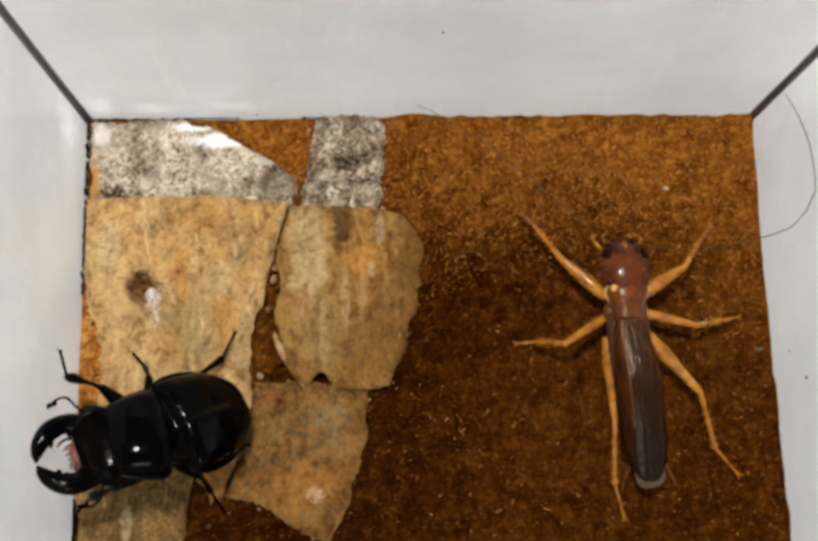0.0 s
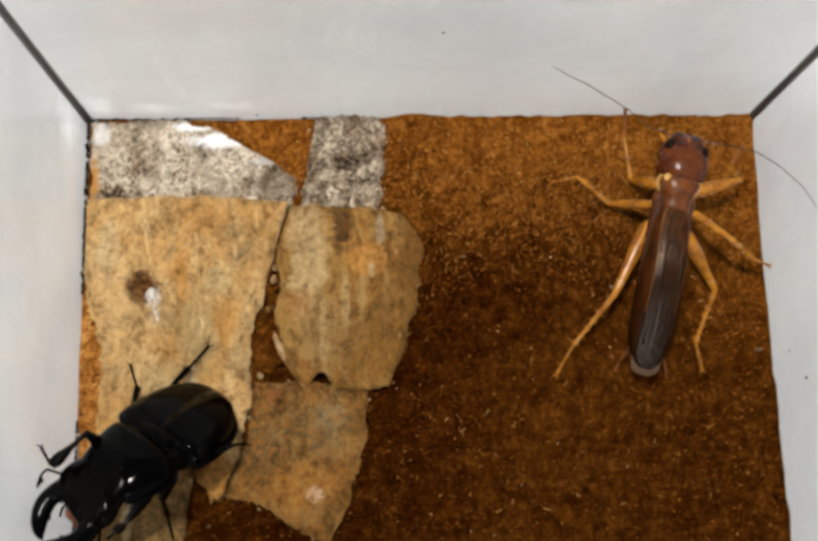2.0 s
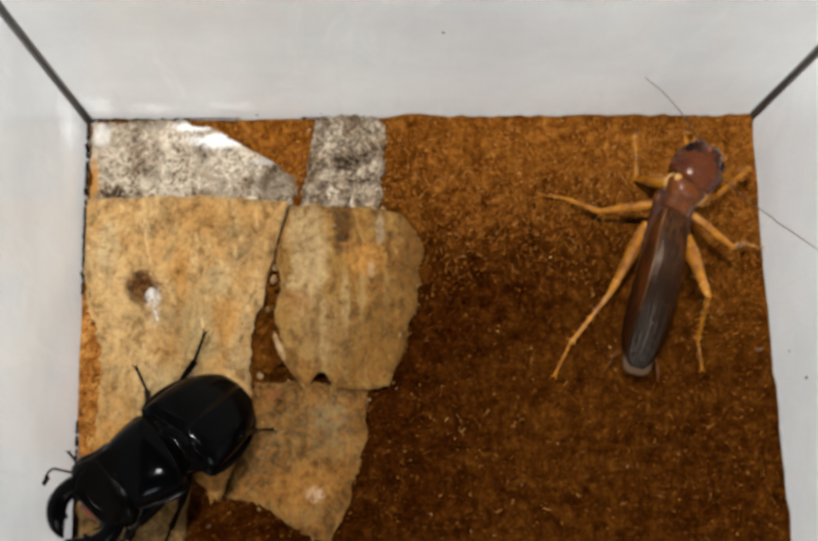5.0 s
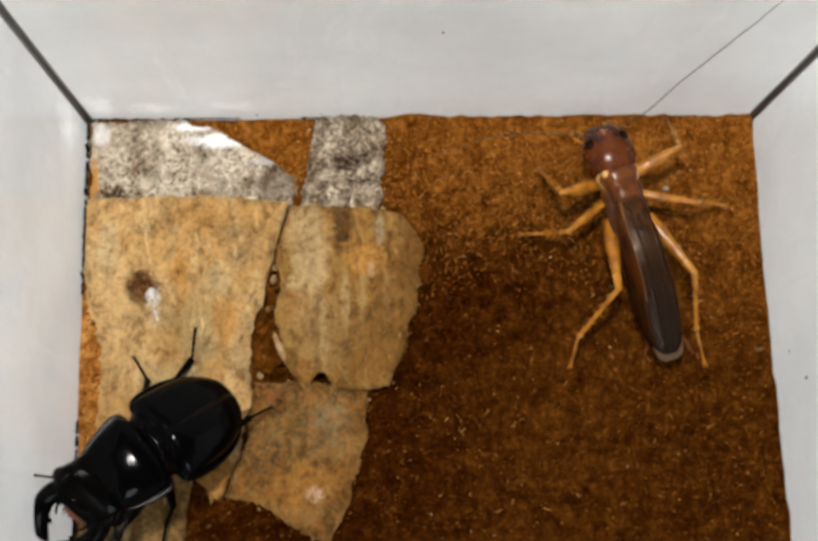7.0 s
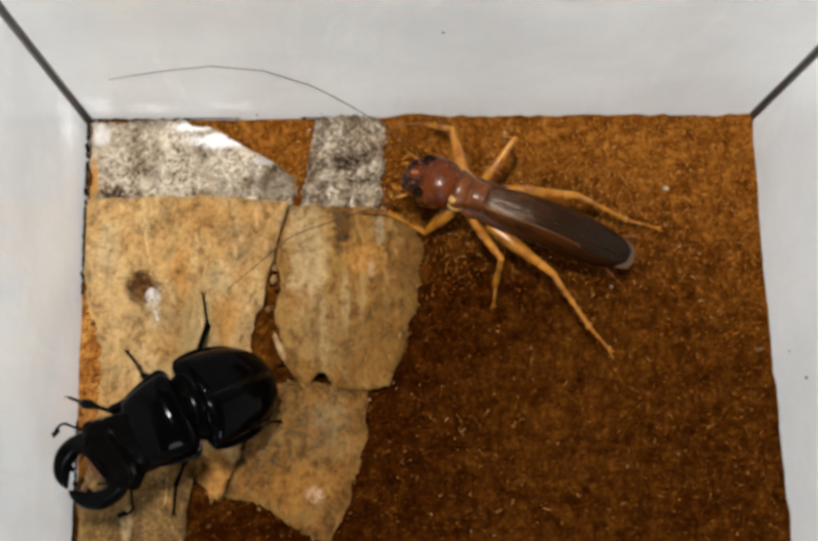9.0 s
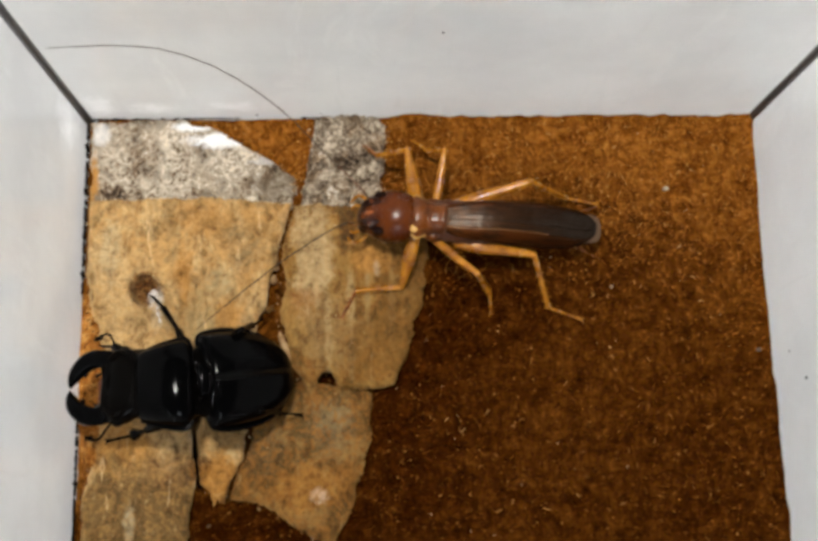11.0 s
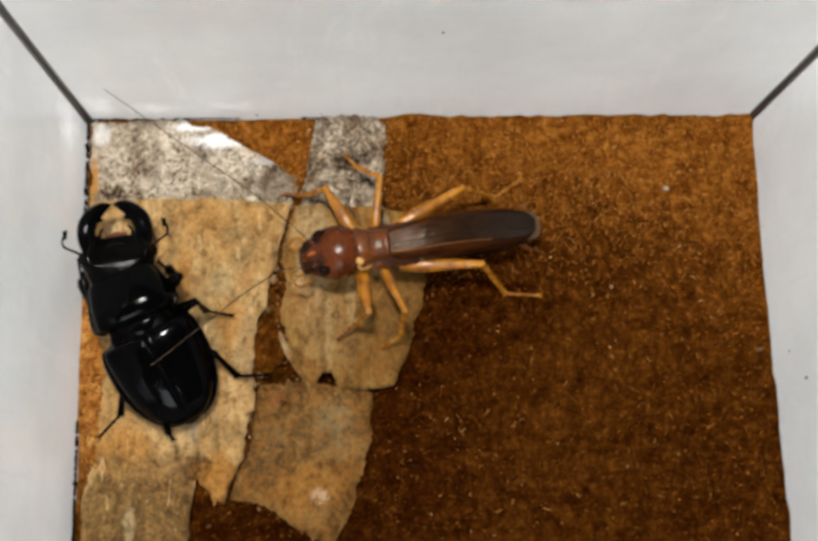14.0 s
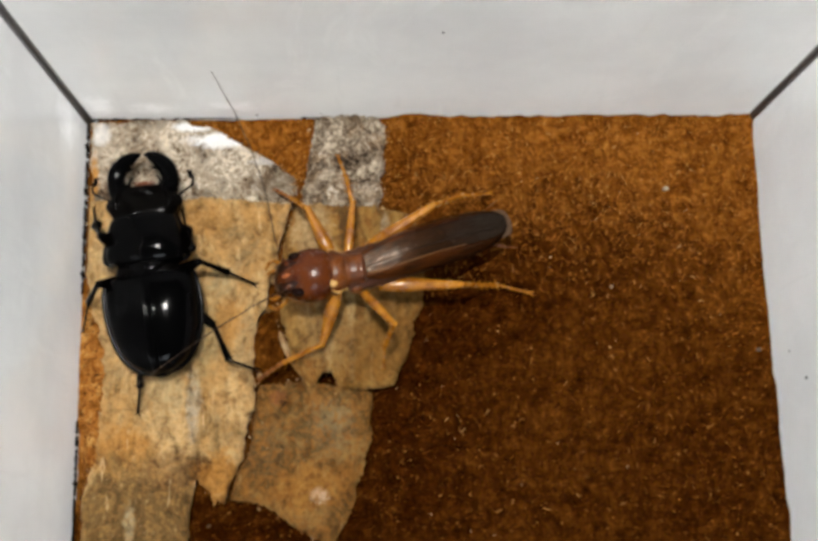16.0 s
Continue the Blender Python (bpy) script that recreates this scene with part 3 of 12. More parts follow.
def bark(name, label, material, top, right, bottom, left, base, thick, height, seed, wobble=1.1, step=0.5, kind_group="bark pieces"):
    """A torn sheet of bark between four edges (mm): skin with relief above, broken rim, flat underside."""
    nu = max(24, int((abs(top[-1][0] - top[0][0])) / step))
    nv = max(24, int((abs(left[-1][1] - left[0][1])) / step))
    T, B = side(top, nu + 1, wobble, seed), side(bottom, nu + 1, wobble, seed + 1)
    L, R = side(left, nv + 1, wobble, seed + 2), side(right, nv + 1, wobble, seed + 3)
    L[0], L[-1], R[0], R[-1] = T[0], B[0], T[-1], B[-1]
    verts = []
    for j in range(nv + 1):
        v = j / nv
        for i in range(nu + 1):
            u = i / nu
            p = (1 - v) * T[i] + v * B[i] + (1 - u) * L[j] + u * R[j]
            p = p - ((1 - u) * (1 - v) * T[0] + u * (1 - v) * T[-1] + (1 - u) * v * B[0] + u * v * B[-1])
            edge = min(i, nu - i, j, nv - j)
            z = base + thick + height(p[0], p[1], u, v)
            z -= (0.9, 0.35, 0.12, 0.03)[edge] if edge < 4 else 0.0
            verts.append(Vector((p[0], p[1], z)))
    n = len(verts)
    row = nu + 1
    faces = [(j * row + i, (j + 1) * row + i, (j + 1) * row + i + 1, j * row + i + 1) for j in range(nv) for i in range(nu)]
    ring = [*range(row), *(j * row + nu for j in range(1, nv + 1)), *(nv * row + i for i in range(nu - 1, -1, -1)), *(j * row for j in range(nv - 1, 0, -1))]
    middle = Vector((sum(verts[k].x for k in ring) / len(ring), sum(verts[k].y for k in ring) / len(ring), 0))
    for k in ring:
        q = verts[k]
        verts.append(Vector((q.x + 0.25 * noise.noise(q * 0.8), q.y + 0.25 * noise.noise(q * 0.8 + Vector((4, 4, 4))), (q.z + base) / 2)))
    for k in ring:
        q = verts[k]
        verts.append(Vector((q.x * 0.985 + middle.x * 0.015, q.y * 0.985 + middle.y * 0.015, base)))
    m = len(ring)
    for k in range(m):
        j = (k + 1) % m
        faces.append((ring[j], ring[k], n + k, n + j))
        faces.append((n + j, n + k, n + m + k, n + m + j))
    verts.append(Vector((middle.x, middle.y, base)))
    faces += [(n + m + k, n + 2 * m, n + m + (k + 1) % m) for k in range(m)]
    ob = new(name, mesh_of(name, *mm((verts, faces)), material))
    return tagged(ob, label, "bark", group=kind_group)


def relief(scale, amount, seed, stretch=(1, 1)):
    def height(x, y):
        p = Vector((x * stretch[0], y * stretch[1], seed * 5.0))
        return amount * (noise.noise(p * scale) + 0.5 * noise.noise(p * scale * 2.3) + 0.40 * noise.noise(p * scale * 5) + 0.30 * noise.noise(p * scale * 10))
    return height


def sheet_height(x, y, u, v, r=relief(0.11, 0.75, 1, (1.0, 0.5))):
    z = r(x, y) + 0.5 * math.sin(u * math.pi)
    d = math.hypot((x - 17.4) / 3.3, (y + 49.2) / 3.9) + 0.14 * noise.noise(Vector((x * 0.5, y * 0.5, 2)))
    z -= (3.7 + 0.8 * noise.noise(Vector((x * 1.1, y * 1.1, 9)))) * max(0.0, min(1.0, (1.12 - d) * 7.0))
    s = math.hypot((x - 32.6) / 3.2, (y + 97.0) / 3.2) + 0.3 * noise.noise(Vector((x * 0.5, y * 0.5, 7)))
    z -= 2.6 * max(0.0, min(1.0, (1.1 - s) * 2.0))
    ridge = abs(x - 28.5 - 0.10 * (y + 80) - 1.2 * noise.noise(Vector((y * 0.15, 3, 0))))
    if y < -52:
        z -= 0.8 * math.exp(-(ridge / 0.8) ** 2)
    return z


def middle_height(x, y, u, v, r=relief(0.13, 0.7, 2, (1.2, 0.35))):
    return r(x, y) + 1.6 * math.sin(u * math.pi) ** 0.8 - 0.9 * u * u


def lower_height(x, y, u, v, r=relief(0.16, 0.8, 3)):
    return r(x, y) + 0.7 * math.sin(u * math.pi)


def crust_height(x, y, u, v, r=relief(0.30, 0.9, 4)):
    return r(x, y) + 0.4 * math.sin(u * math.pi)


BARKS = {
    "grey_left": bark("bark_strip", "grey lichen-crusted bark strip with white film", LICHEN,
                      [(1.6, -1.4), (22.5, -1.0), (35, -3.2), (46, -9.6), (58.5, -18.0)], [(58.5, -18.0), (59.0, -22), (57.5, -27)],
                      [(1.9, -28), (30, -28.5), (57.5, -27)], [(1.6, -1.4), (2.0, -12), (1.9, -28)], -0.8, 2.8, crust_height, 11),
    "grey_right": bark("bark_strip", "grey lichen-crusted bark strip against the box wall", LICHEN_DARK,
                       [(64.5, -1.0), (73, -0.6), (80.0, -0.6), (84.0, -3.5)], [(84.0, -3.5), (83.2, -16), (81.6, -30)],
                       [(59.5, -31), (70, -31), (81.6, -30)], [(64.5, -1.0), (62.5, -11), (59.5, -31)], -0.8, 4.6, crust_height, 23),
    "sheet": bark("bark_sheet", "large tan bark sheet, inner side up, with a round hole", BARK_TAN,
                  [(1.4, -23.9), (27.8, -23.4), (45, -24.4), (56.7, -25.3)],
                  [(56.7, -25.3), (53.2, -38.6), (51.2, -46.7), (50.2, -52.8), (47.2, -60.0), (46.4, -73.0), (47.2, -77.4), (43.6, -95.1), (41.2, -100.0), (39.2, -106.3)],
                  [(2.8, -123.8), (29.6, -123.4), (29.2, -104.8), (31.5, -99.2), (35.6, -103.3), (39.2, -106.3)],
                  [(1.4, -23.9), (1.4, -41.5), (2.4, -53.0), (5.6, -60.0), (6.8, -70.0), (6.4, -85.0), (5.2, -95.0), (2.3, -104.0), (2.5, -115.5), (2.8, -123.8)], 0.0, 4.0, sheet_height, 31, 0.95),
    "lower": bark("bark_piece", "mottled grey-brown bark piece lying on the substrate", BARK_LOW,
                  [(47.8, -75.5), (59.3, -75.0), (69.1, -75.8), (78.1, -78.0)], [(78.1, -78.0), (77.3, -91.9), (74.4, -101.3), (71.6, -110.0), (67.5, -117.5)],
                  [(40.3, -105.4), (49.8, -106.9), (55.9, -111.7), (60.7, -115.1), (67.5, -117.5)], [(47.8, -75.5), (44.6, -95.1), (41.7, -98.5), (40.3, -105.4)], -0.4, 3.6, lower_height, 47),
    "middle": bark("bark_piece", "straw-coloured curved bark piece with long fibres", BARK_MID,
                   [(57.3, -26.8), (78.0, -28.0), (88.0, -29.1)], [(88.0, -29.1), (92.2, -34.3), (93.8, -40.2), (91.9, -51.7), (89.6, -60.2), (87.3, -68.7), (83.7, -76.5)],
                   [(60.2, -76.6), (62.6, -76.4), (64.6, -72.8), (67.4, -73.2), (69.8, -77.4), (77.5, -77.7), (83.7, -76.5)],
                   [(57.3, -26.8), (56.0, -30.9), (54.3, -38.6), (53.9, -43.0), (55.2, -48.3), (53.4, -56.8), (55.3, -69.5), (60.2, -76.6)], 0.2, 4.6, middle_height, 59),
}


# ---- small things on and between the bark ----
def scrap(name, label, category, material, outline, z, seed, bulge=0.5, parent=None, step=0.5):
    """A thin torn scrap: a ragged patch, thicker in its middle (mm)."""
    (cx, cy), rx, ry, turn = outline
    rnd = random.Random(seed)
    rings, n = 5, 44
    ragged = [1 + 0.28 * noise.noise(Vector((math.cos(2 * math.pi * k / n) * 2.6, math.sin(2 * math.pi * k / n) * 2.6, seed))) + rnd.uniform(-0.16, 0.16) for k in range(n)]
    verts, faces = [Vector((0, 0, z + bulge))], []
    for r in range(1, rings + 1):
        for k in range(n):
            a, q = 2 * math.pi * k / n, r / rings
            x, y = rx * q * ragged[k] * math.cos(a), ry * q * ragged[k] * math.sin(a)
            verts.append(Vector((x, y, z + bulge * (1 - q * q) + 0.35 * noise.noise(Vector((x * 0.7, y * 0.7, seed))))))
    for k in range(n):
        faces.append((0, 1 + k, 1 + (k + 1) % n))
        for r in range(rings - 1):
            a = 1 + r * n
            faces.append((a + k, a + n + k, a + n + (k + 1) % n, a + (k + 1) % n))
    top = len(verts)
    last = 1 + (rings - 1) * n
    verts += [Vector((verts[last + k].x * 0.96, verts[last + k].y * 0.96, z - 0.7)) for k in range(n)]
    faces += [(last + k, top + k, top + (k + 1) % n, last + (k + 1) % n) for k in range(n)]
    faces.append(tuple(reversed(range(top, top + n))))
    turned = Matrix.Translation((cx, cy, 0)) @ Matrix.Rotation(radians(turn), 4, "Z")
    ob = new(name, mesh_of(name, *mm(moved((verts, faces), turned)), material))
    if parent:
        ob.parent = parent
        return tagged(ob, label)
    return tagged(ob, label, category)


scrap("hole_web", "lump of white web in the hole", "", WEB, ((20.0, -51.2), 1.5, 2.2, 25), 3.2, 41, 1.1, BARKS["sheet"])
scrap("hole_web", "white web smeared below the hole", "", WEB, ((21.4, -56.0), 0.45, 2.4, 14), 4.5, 42, 0.25, BARKS["sheet"])
scrap("film_edge", "thin curled white edge", "", LICHEN, ((50.5, -13.2), 3.4, 0.45, -30), 3.0, 6, 0.3, BARKS["grey_left"])
scrap("loose_flake", "ochre broken tip", "", BARK_TAN, ((38.3, -101.5), 2.2, 4.6, -10), 5.0, 8, 0.7, BARKS["sheet"])
scrap("loose_flake", "pale raised flake", "", BARK_TAN, ((28.0, -43.0), 1.0, 3.4, -40), 4.8, 9, 0.4, BARKS["sheet"])
scrap("splinter", "pale curled splinter at the torn edge", "", PALE_WOOD, ((54.6, -66.0), 0.9, 4.4, 20), 5.4, 12, 0.9, BARKS["middle"])
scrap("splinter", "pale curled splinter at the torn edge", "", PALE_WOOD, ((82.5, -74.0), 2.2, 0.9, 25), 3.8, 13, 0.7, BARKS["middle"])
scrap("rotten_wood", "dark brown rotten wood between bark pieces", "wood", SUBSTRATE, ((51.5, -66.0), 4.6, 7.0, 8), 2.6, 15, 0.9)

scrap("lichen_crust", "pale raised lichen crust", "", LICHEN_DARK, ((70.0, -9.0), 4.2, 3.2, 30), 4.3, 31, 0.6, BARKS["grey_right"])
scrap("lichen_crust", "pale raised lichen crust", "", LICHEN_DARK, ((76.5, -19.0), 2.6, 4.0, 10), 4.3, 32, 0.6, BARKS["grey_right"])
scrap("loose_flake", "rust-stained raised flake", "", BARK_LOW, ((55.0, -81.0), 2.0, 1.6, 10), 4.0, 33, 0.5, BARKS["lower"])
scrap("loose_flake", "ochre raised flake", "", BARK_LOW, ((63.5, -104.5), 3.0, 2.2, -20), 3.9, 34, 0.6, BARKS["lower"])

for i, (gx, gy) in enumerate(((54.0, -36.0), (53.2, -43.5), (53.6, -50.0), (51.5, -55.0), (52.3, -60.5), (49.8, -67.0), (53.5, -71.5), (57.0, -75.5), (54.6, -33.0), (52.6, -47.0), (50.4, -58.0), (50.8, -63.5), (51.2, -70.0), (49.2, -73.0))):
    tagged(scrap("bark_crumb", "small broken bark crumb in the crack", "crumb", (SUBSTRATE, PALE_WOOD, SUBSTRATE, BARK_LOW)[i % 4], ((gx, gy), 0.5 + 0.4 * (i % 2), 1.3 - 0.25 * (i % 3), 40 * i), 1.6, 60 + i, 0.8), group="bark crumbs in the crack")


def crumbs(count):
    """Pale grains and dark bits scattered on the substrate and the bark."""
    rnd = random.Random(21)
    verts, faces = [], []
    for _ in range(count):
        x, y = rnd.uniform(1, 189), rnd.uniform(-125, -1)
        r = rnd.uniform(0.10, 0.26)
        v, f = ball((x, y, ground_height(x * 0.001, y * 0.001) * 1000 + 0.3), r, 6, 4, (1, rnd.uniform(0.5, 1), 0.7))
        base = len(verts)
        verts += v
        faces += [tuple(i + base for i in q) for q in f]
    n = Nodes("pale_grains", 0.6)
    island = n.tree.nodes.new("ShaderNodeNewGeometry").outputs["Random Per Island"]
    n.colour(n.ramp(island, [(0.0, (0.50, 0.42, 0.33)), (0.5, (0.35, 0.20, 0.08)), (1.0, (0.62, 0.58, 0.54))]))
    tagged(new("grains", mesh_of("grains", *mm((verts, faces)), n.mat)), "pale grains and crumbs scattered on the substrate", "grains", kind="stuff")


crumbs(90)
rnd_edge = random.Random(5)
for gx, gy, gr in ((162.9, -22.0, 1.0), (186.0, -68.0, 0.8), (35.7, -112.5, 0.7), (146.0, -50.0, 0.6)):
    tagged(scrap("pebble_crumb", "pale crumb lying on the brown substrate", "crumb", LICHEN if gr != 0.8 else SEAM, ((gx, gy), gr * 0.8, gr * 0.6, 20), 0.6, int(gx), 0.5), group="crumbs")


def dark_gap_strips():
    """The dark gap along the foot of the back and left walls, its shade put in as uneven black strips."""
    rnd = random.Random(12)
    shapes = []
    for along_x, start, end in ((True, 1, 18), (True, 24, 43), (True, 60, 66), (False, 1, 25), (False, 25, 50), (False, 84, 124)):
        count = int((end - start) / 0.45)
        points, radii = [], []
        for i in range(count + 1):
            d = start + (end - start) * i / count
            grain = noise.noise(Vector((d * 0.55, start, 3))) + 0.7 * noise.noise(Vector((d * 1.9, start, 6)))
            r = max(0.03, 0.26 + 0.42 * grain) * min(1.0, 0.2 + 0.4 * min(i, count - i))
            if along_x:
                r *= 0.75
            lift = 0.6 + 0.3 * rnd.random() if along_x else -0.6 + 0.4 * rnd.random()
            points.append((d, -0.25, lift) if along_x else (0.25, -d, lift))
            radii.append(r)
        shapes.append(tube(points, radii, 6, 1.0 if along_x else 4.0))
    tagged(new("gap_strip", mesh_of("gap_strip", *mm(joined(*shapes)), GAP_BLACK)), "dark uneven strip standing in for the shaded gap at the foot of the walls", "dirt", kind="stuff")


dark_gap_strips()


def wood_chips(count):
    """Single pale chips and fibres that stand out from the substrate."""
    rnd = random.Random(33)
    paler = Nodes("pale_wood_fibre", 0.8, spec=0.1)
    tone = paler.tree.nodes.new("ShaderNodeObjectInfo").outputs["Random"]
    paler.colour(paler.ramp(tone, [(0.0, (0.11, 0.038, 0.007)), (0.7, (0.20, 0.085, 0.019)), (1.0, (0.42, 0.25, 0.10))]))
    shapes = []
    for k in range(5):
        l, w = rnd.uniform(0.45, 1.0), rnd.uniform(0.10, 0.22)
        bend = rnd.uniform(-0.3, 0.3)
        v, f = tube([(-l, 0, 0), (-l * 0.3, bend, 0.08), (l * 0.4, bend * 0.8, 0.05), (l, -bend * 0.3, 0)], [w * 0.5, w, w * 0.9, w * 0.3], 6, 0.5, 7)
        shapes.append(mesh_of("wood_chip", *mm((v, f)), paler.mat))
    made = 0
    while made < count:
        x, y = rnd.uniform(4, 186), rnd.uniform(-122, -3)
        if x < 92 and y < -24 or x < 86 and y < -1 and not 60 > x > 44:
            continue
        ob = new("wood_chip", shapes[made % 5])
        ob.matrix_world = pose(x / 1000, y / 1000, ground_height(x / 1000, y / 1000) + 0.0004, rnd.uniform(-20, 20), rnd.uniform(-12, 12), rnd.uniform(0, 360))
        tagged(ob, "small pale wood fibre lying on brown substrate", "wood chip", group="loose wood chips")
        made += 1


wood_chips(90)


def litter(count):
    """Crumbs of substrate on the bark and heaped along its broken edges."""
    rnd = random.Random(77)
    verts, faces = [], []

    def crumb(x, y, z, size):
        m = pose(x / 1000, y / 1000, z / 1000, rnd.uniform(-40, 40), rnd.uniform(-40, 40), rnd.uniform(0, 360))
        l, w = size / 1000, size * rnd.uniform(0.3, 0.8) / 1000
        base = len(verts)
        verts.extend(m @ Vector(p) for p in ((-l, -w, 0), (l, -w * 0.6, 0), (l * 0.9, w * 0.7, 0), (-l * 0.8, w, 0), (-l * 0.5, 0, w), (l * 0.6, 0, w)))
        faces.extend(tuple(base + k for k in f) for f in ((0, 1, 5, 4), (2, 3, 4, 5), (1, 2, 5), (3, 0, 4), (3, 2, 1, 0)))

    for ob in BARKS.values():
        tops = [v.co * 1000 for v in ob.data.vertices]
        lo = min(v.z for v in tops)
        rim = [v for v in tops if abs(v.z - lo) < 0.05]
        skin = [v for v in tops if v.z > lo + 2.0]
        for _ in range(count):
            q = rnd.choice(rim)
            crumb(q.x + rnd.gauss(0, 0.7), q.y + rnd.gauss(0, 0.7), max(0.2, lo) + rnd.uniform(0.2, 1.4), rnd.uniform(0.2, 0.6))
        for _ in range(count):
            q = rnd.choice(skin)
            crumb(q.x, q.y, q.z + 0.05, rnd.uniform(0.08, 0.26))
    n = Nodes("bark_litter", 0.85, spec=0.1)
    island = n.tree.nodes.new("ShaderNodeNewGeometry").outputs["Random Per Island"]
    n.colour(n.ramp(island, [(0.0, (0.02, 0.007, 0.002)), (0.5, (0.12, 0.042, 0.009)), (0.78, (0.26, 0.12, 0.035)), (1.0, (0.66, 0.52, 0.32))]))
    tagged(new("litter", mesh_of("litter", verts, faces, n.mat, False)), "brown crumbs of wood along broken bark edges", "litter", kind="stuff")


litter(170)


def wall_marks():
    """A few single dirt marks stuck to the walls."""
    for x, y, z, r in ((97.0, -0.15, 60.0, 0.35), (48.0, -0.15, 3.0, 0.4), (66.0, -0.15, 4.0, 0.3), (189.85, -78.0, 22.0, 0.5), (189.85, -70.0, 12.0, 0.3)):
        v, f = ball((x, y, z), r, 8, 5, (0.35 if x > 100 else 1, 1 if x > 100 else 0.35, 1.5))
        tagged(new("dirt_mark", mesh_of("dirt_mark", *mm((v, f)), SEAM)), "tiny dark dirt mark stuck on white wall", "dirt mark", group="dirt marks on the walls")


wall_marks()


# ---- the two insects; each looks along its own x axis, and its keyed parts start at their joints ----
def limb(name, shape, material, parent, label=""):
    return part(name, mm(shape), material, parent, label)


def spined(points, radii, spines, length, flat=1.0, sides=9, count=14, both=True):
    """A limb segment with short spines along its edges (x places)."""
    shapes = [tube(points, radii, sides, flat, count)]
    for x in spines:
        r = float(np.interp(x, [p[0] for p in points], radii))
        y0 = float(np.interp(x, [p[0] for p in points], [p[1] for p in points]))
        for s in ((1, -1) if both else (1,)):
            shapes.append(tube([(x, y0 + s * r * 0.6, 0), (x + length * 0.7, y0 + s * (r + length), 0.1)], [0.22 * length ** 0.5, 0.03], 5))
    return joined(*shapes)


def toes(length, r, count, claw):
    """A jointed foot with two claws."""
    shapes = []
    for i in range(count):
        a, b = length * i / count * 0.86, length * (i + 1) / count * 0.86
        shapes.append(tube([(a, 0, 0), (a + (b - a) * 0.7, 0, 0), (b, 0, 0)], [r * 0.62, r, r * 0.7], 8))
    end = length * 0.84
    for s in (1, -1):
        shapes.append(tube([(end, 0, 0), (end + claw * 0.6, s * claw * 0.45, 0.1), (end + claw, s * claw * 0.55, -0.3)], [r * 0.5, r * 0.35, 0.04], 6))
    return joined(*shapes)


def elytron(s):
    """One wing case: square shoulder, straight side, rounded end, rolled margin, groove along the seam."""
    outline = eased([(0.0, 8.6, 2.6), (0.03, 11.0, 4.2), (0.10, 11.8, 5.3), (0.32, 11.8, 6.2), (0.55, 11.2, 6.2), (0.75, 9.5, 5.7), (0.88, 7.3, 4.8), (0.96, 4.7, 3.4), (1.0, 2.2, 1.8)], 44)
    nv = 22
    verts, faces = [], []
    for u, w, h in outline:
        x = -1.8 - 26.6 * u
        for k in range(nv + 1):
            if k <= nv - 3:
                a = (k / (nv - 3)) * 1.5
                y, z = w * math.sin(a) ** 0.86, h * math.cos(a) ** 0.72
                # a low ridge runs back from the shoulder
                z += 0.16 * math.exp(-((y / w - 0.72) / 0.07) ** 2)
            else:
                # gutter, then the turned-out margin
                y, z = w + (0.10, 0.75, 0.70)[k - nv + 2], (0.15, 0.05, -0.75)[k - nv + 2]
            if k == 0:
                z -= 0.02
            verts.append(Vector((x, s * (y + 0.012), z)))
    row = nv + 1
    n = len(verts)
    verts += [Vector((v.x, v.y * 0.97, v.z - 0.5)) for v in verts]
    for base, flip in ((0, s > 0), (n, s < 0)):
        for i in range(len(outline) - 1):
            for k in range(nv):
                q = (base + i * row + k, base + i * row + k + 1, base + (i + 1) * row + k + 1, base + (i + 1) * row + k)
                faces.append(q if not flip else tuple(reversed(q)))
    rim = [*range(row), *(i * row + nv for i in range(1, len(outline))), *((len(outline) - 1) * row + k for k in range(nv - 1, -1, -1)), *(i * row for i in range(len(outline) - 2, 0, -1))]
    for a, b in zip(rim, rim[1:] + rim[:1]):
        faces.append((a, b, b + n, a + n))
    return verts, faces


def jaw(s):
    """A curved mandible with an inner tooth near its tip."""
    line = [(5.0, s * 5.2, -0.4), (6.8, s * 6.6, -0.2), (9.6, s * 7.3, 0.2), (12.6, s * 6.6, 0.6), (15.2, s * 4.5, 0.7), (16.7, s * 2.2, 0.5), (17.3, s * 0.3, 0.3)]
    body = tube(line, [2.6, 2.6, 2.4, 2.45, 2.1, 1.35, 0.25], 12, 0.9, 34)
    tooth = tube([(14.2, s * 5.1, 0.6), (13.2, s * 3.6, 0.5), (13.4, s * 2.5, 0.4)], [1.1, 0.8, 0.08], 9, 0.8, 8)
    root = tube([(8.0, s * 6.0, 0), (8.6, s * 4.6, 0), (9.2, s * 3.9, 0)], [1.2, 0.8, 0.1], 8, 0.8, 8)
    return joined(body, tooth, root)


BEETLE_LEGS = {"F": ((6.0, 6.6, -4.0), (11.5, 10.5, 8.5)), "M": ((-2.0, 6.5, -4.5), (11.5, 10.5, 9.0)), "H": ((-9.0, 6.0, -4.5), (12.0, 11.5, 9.5))}


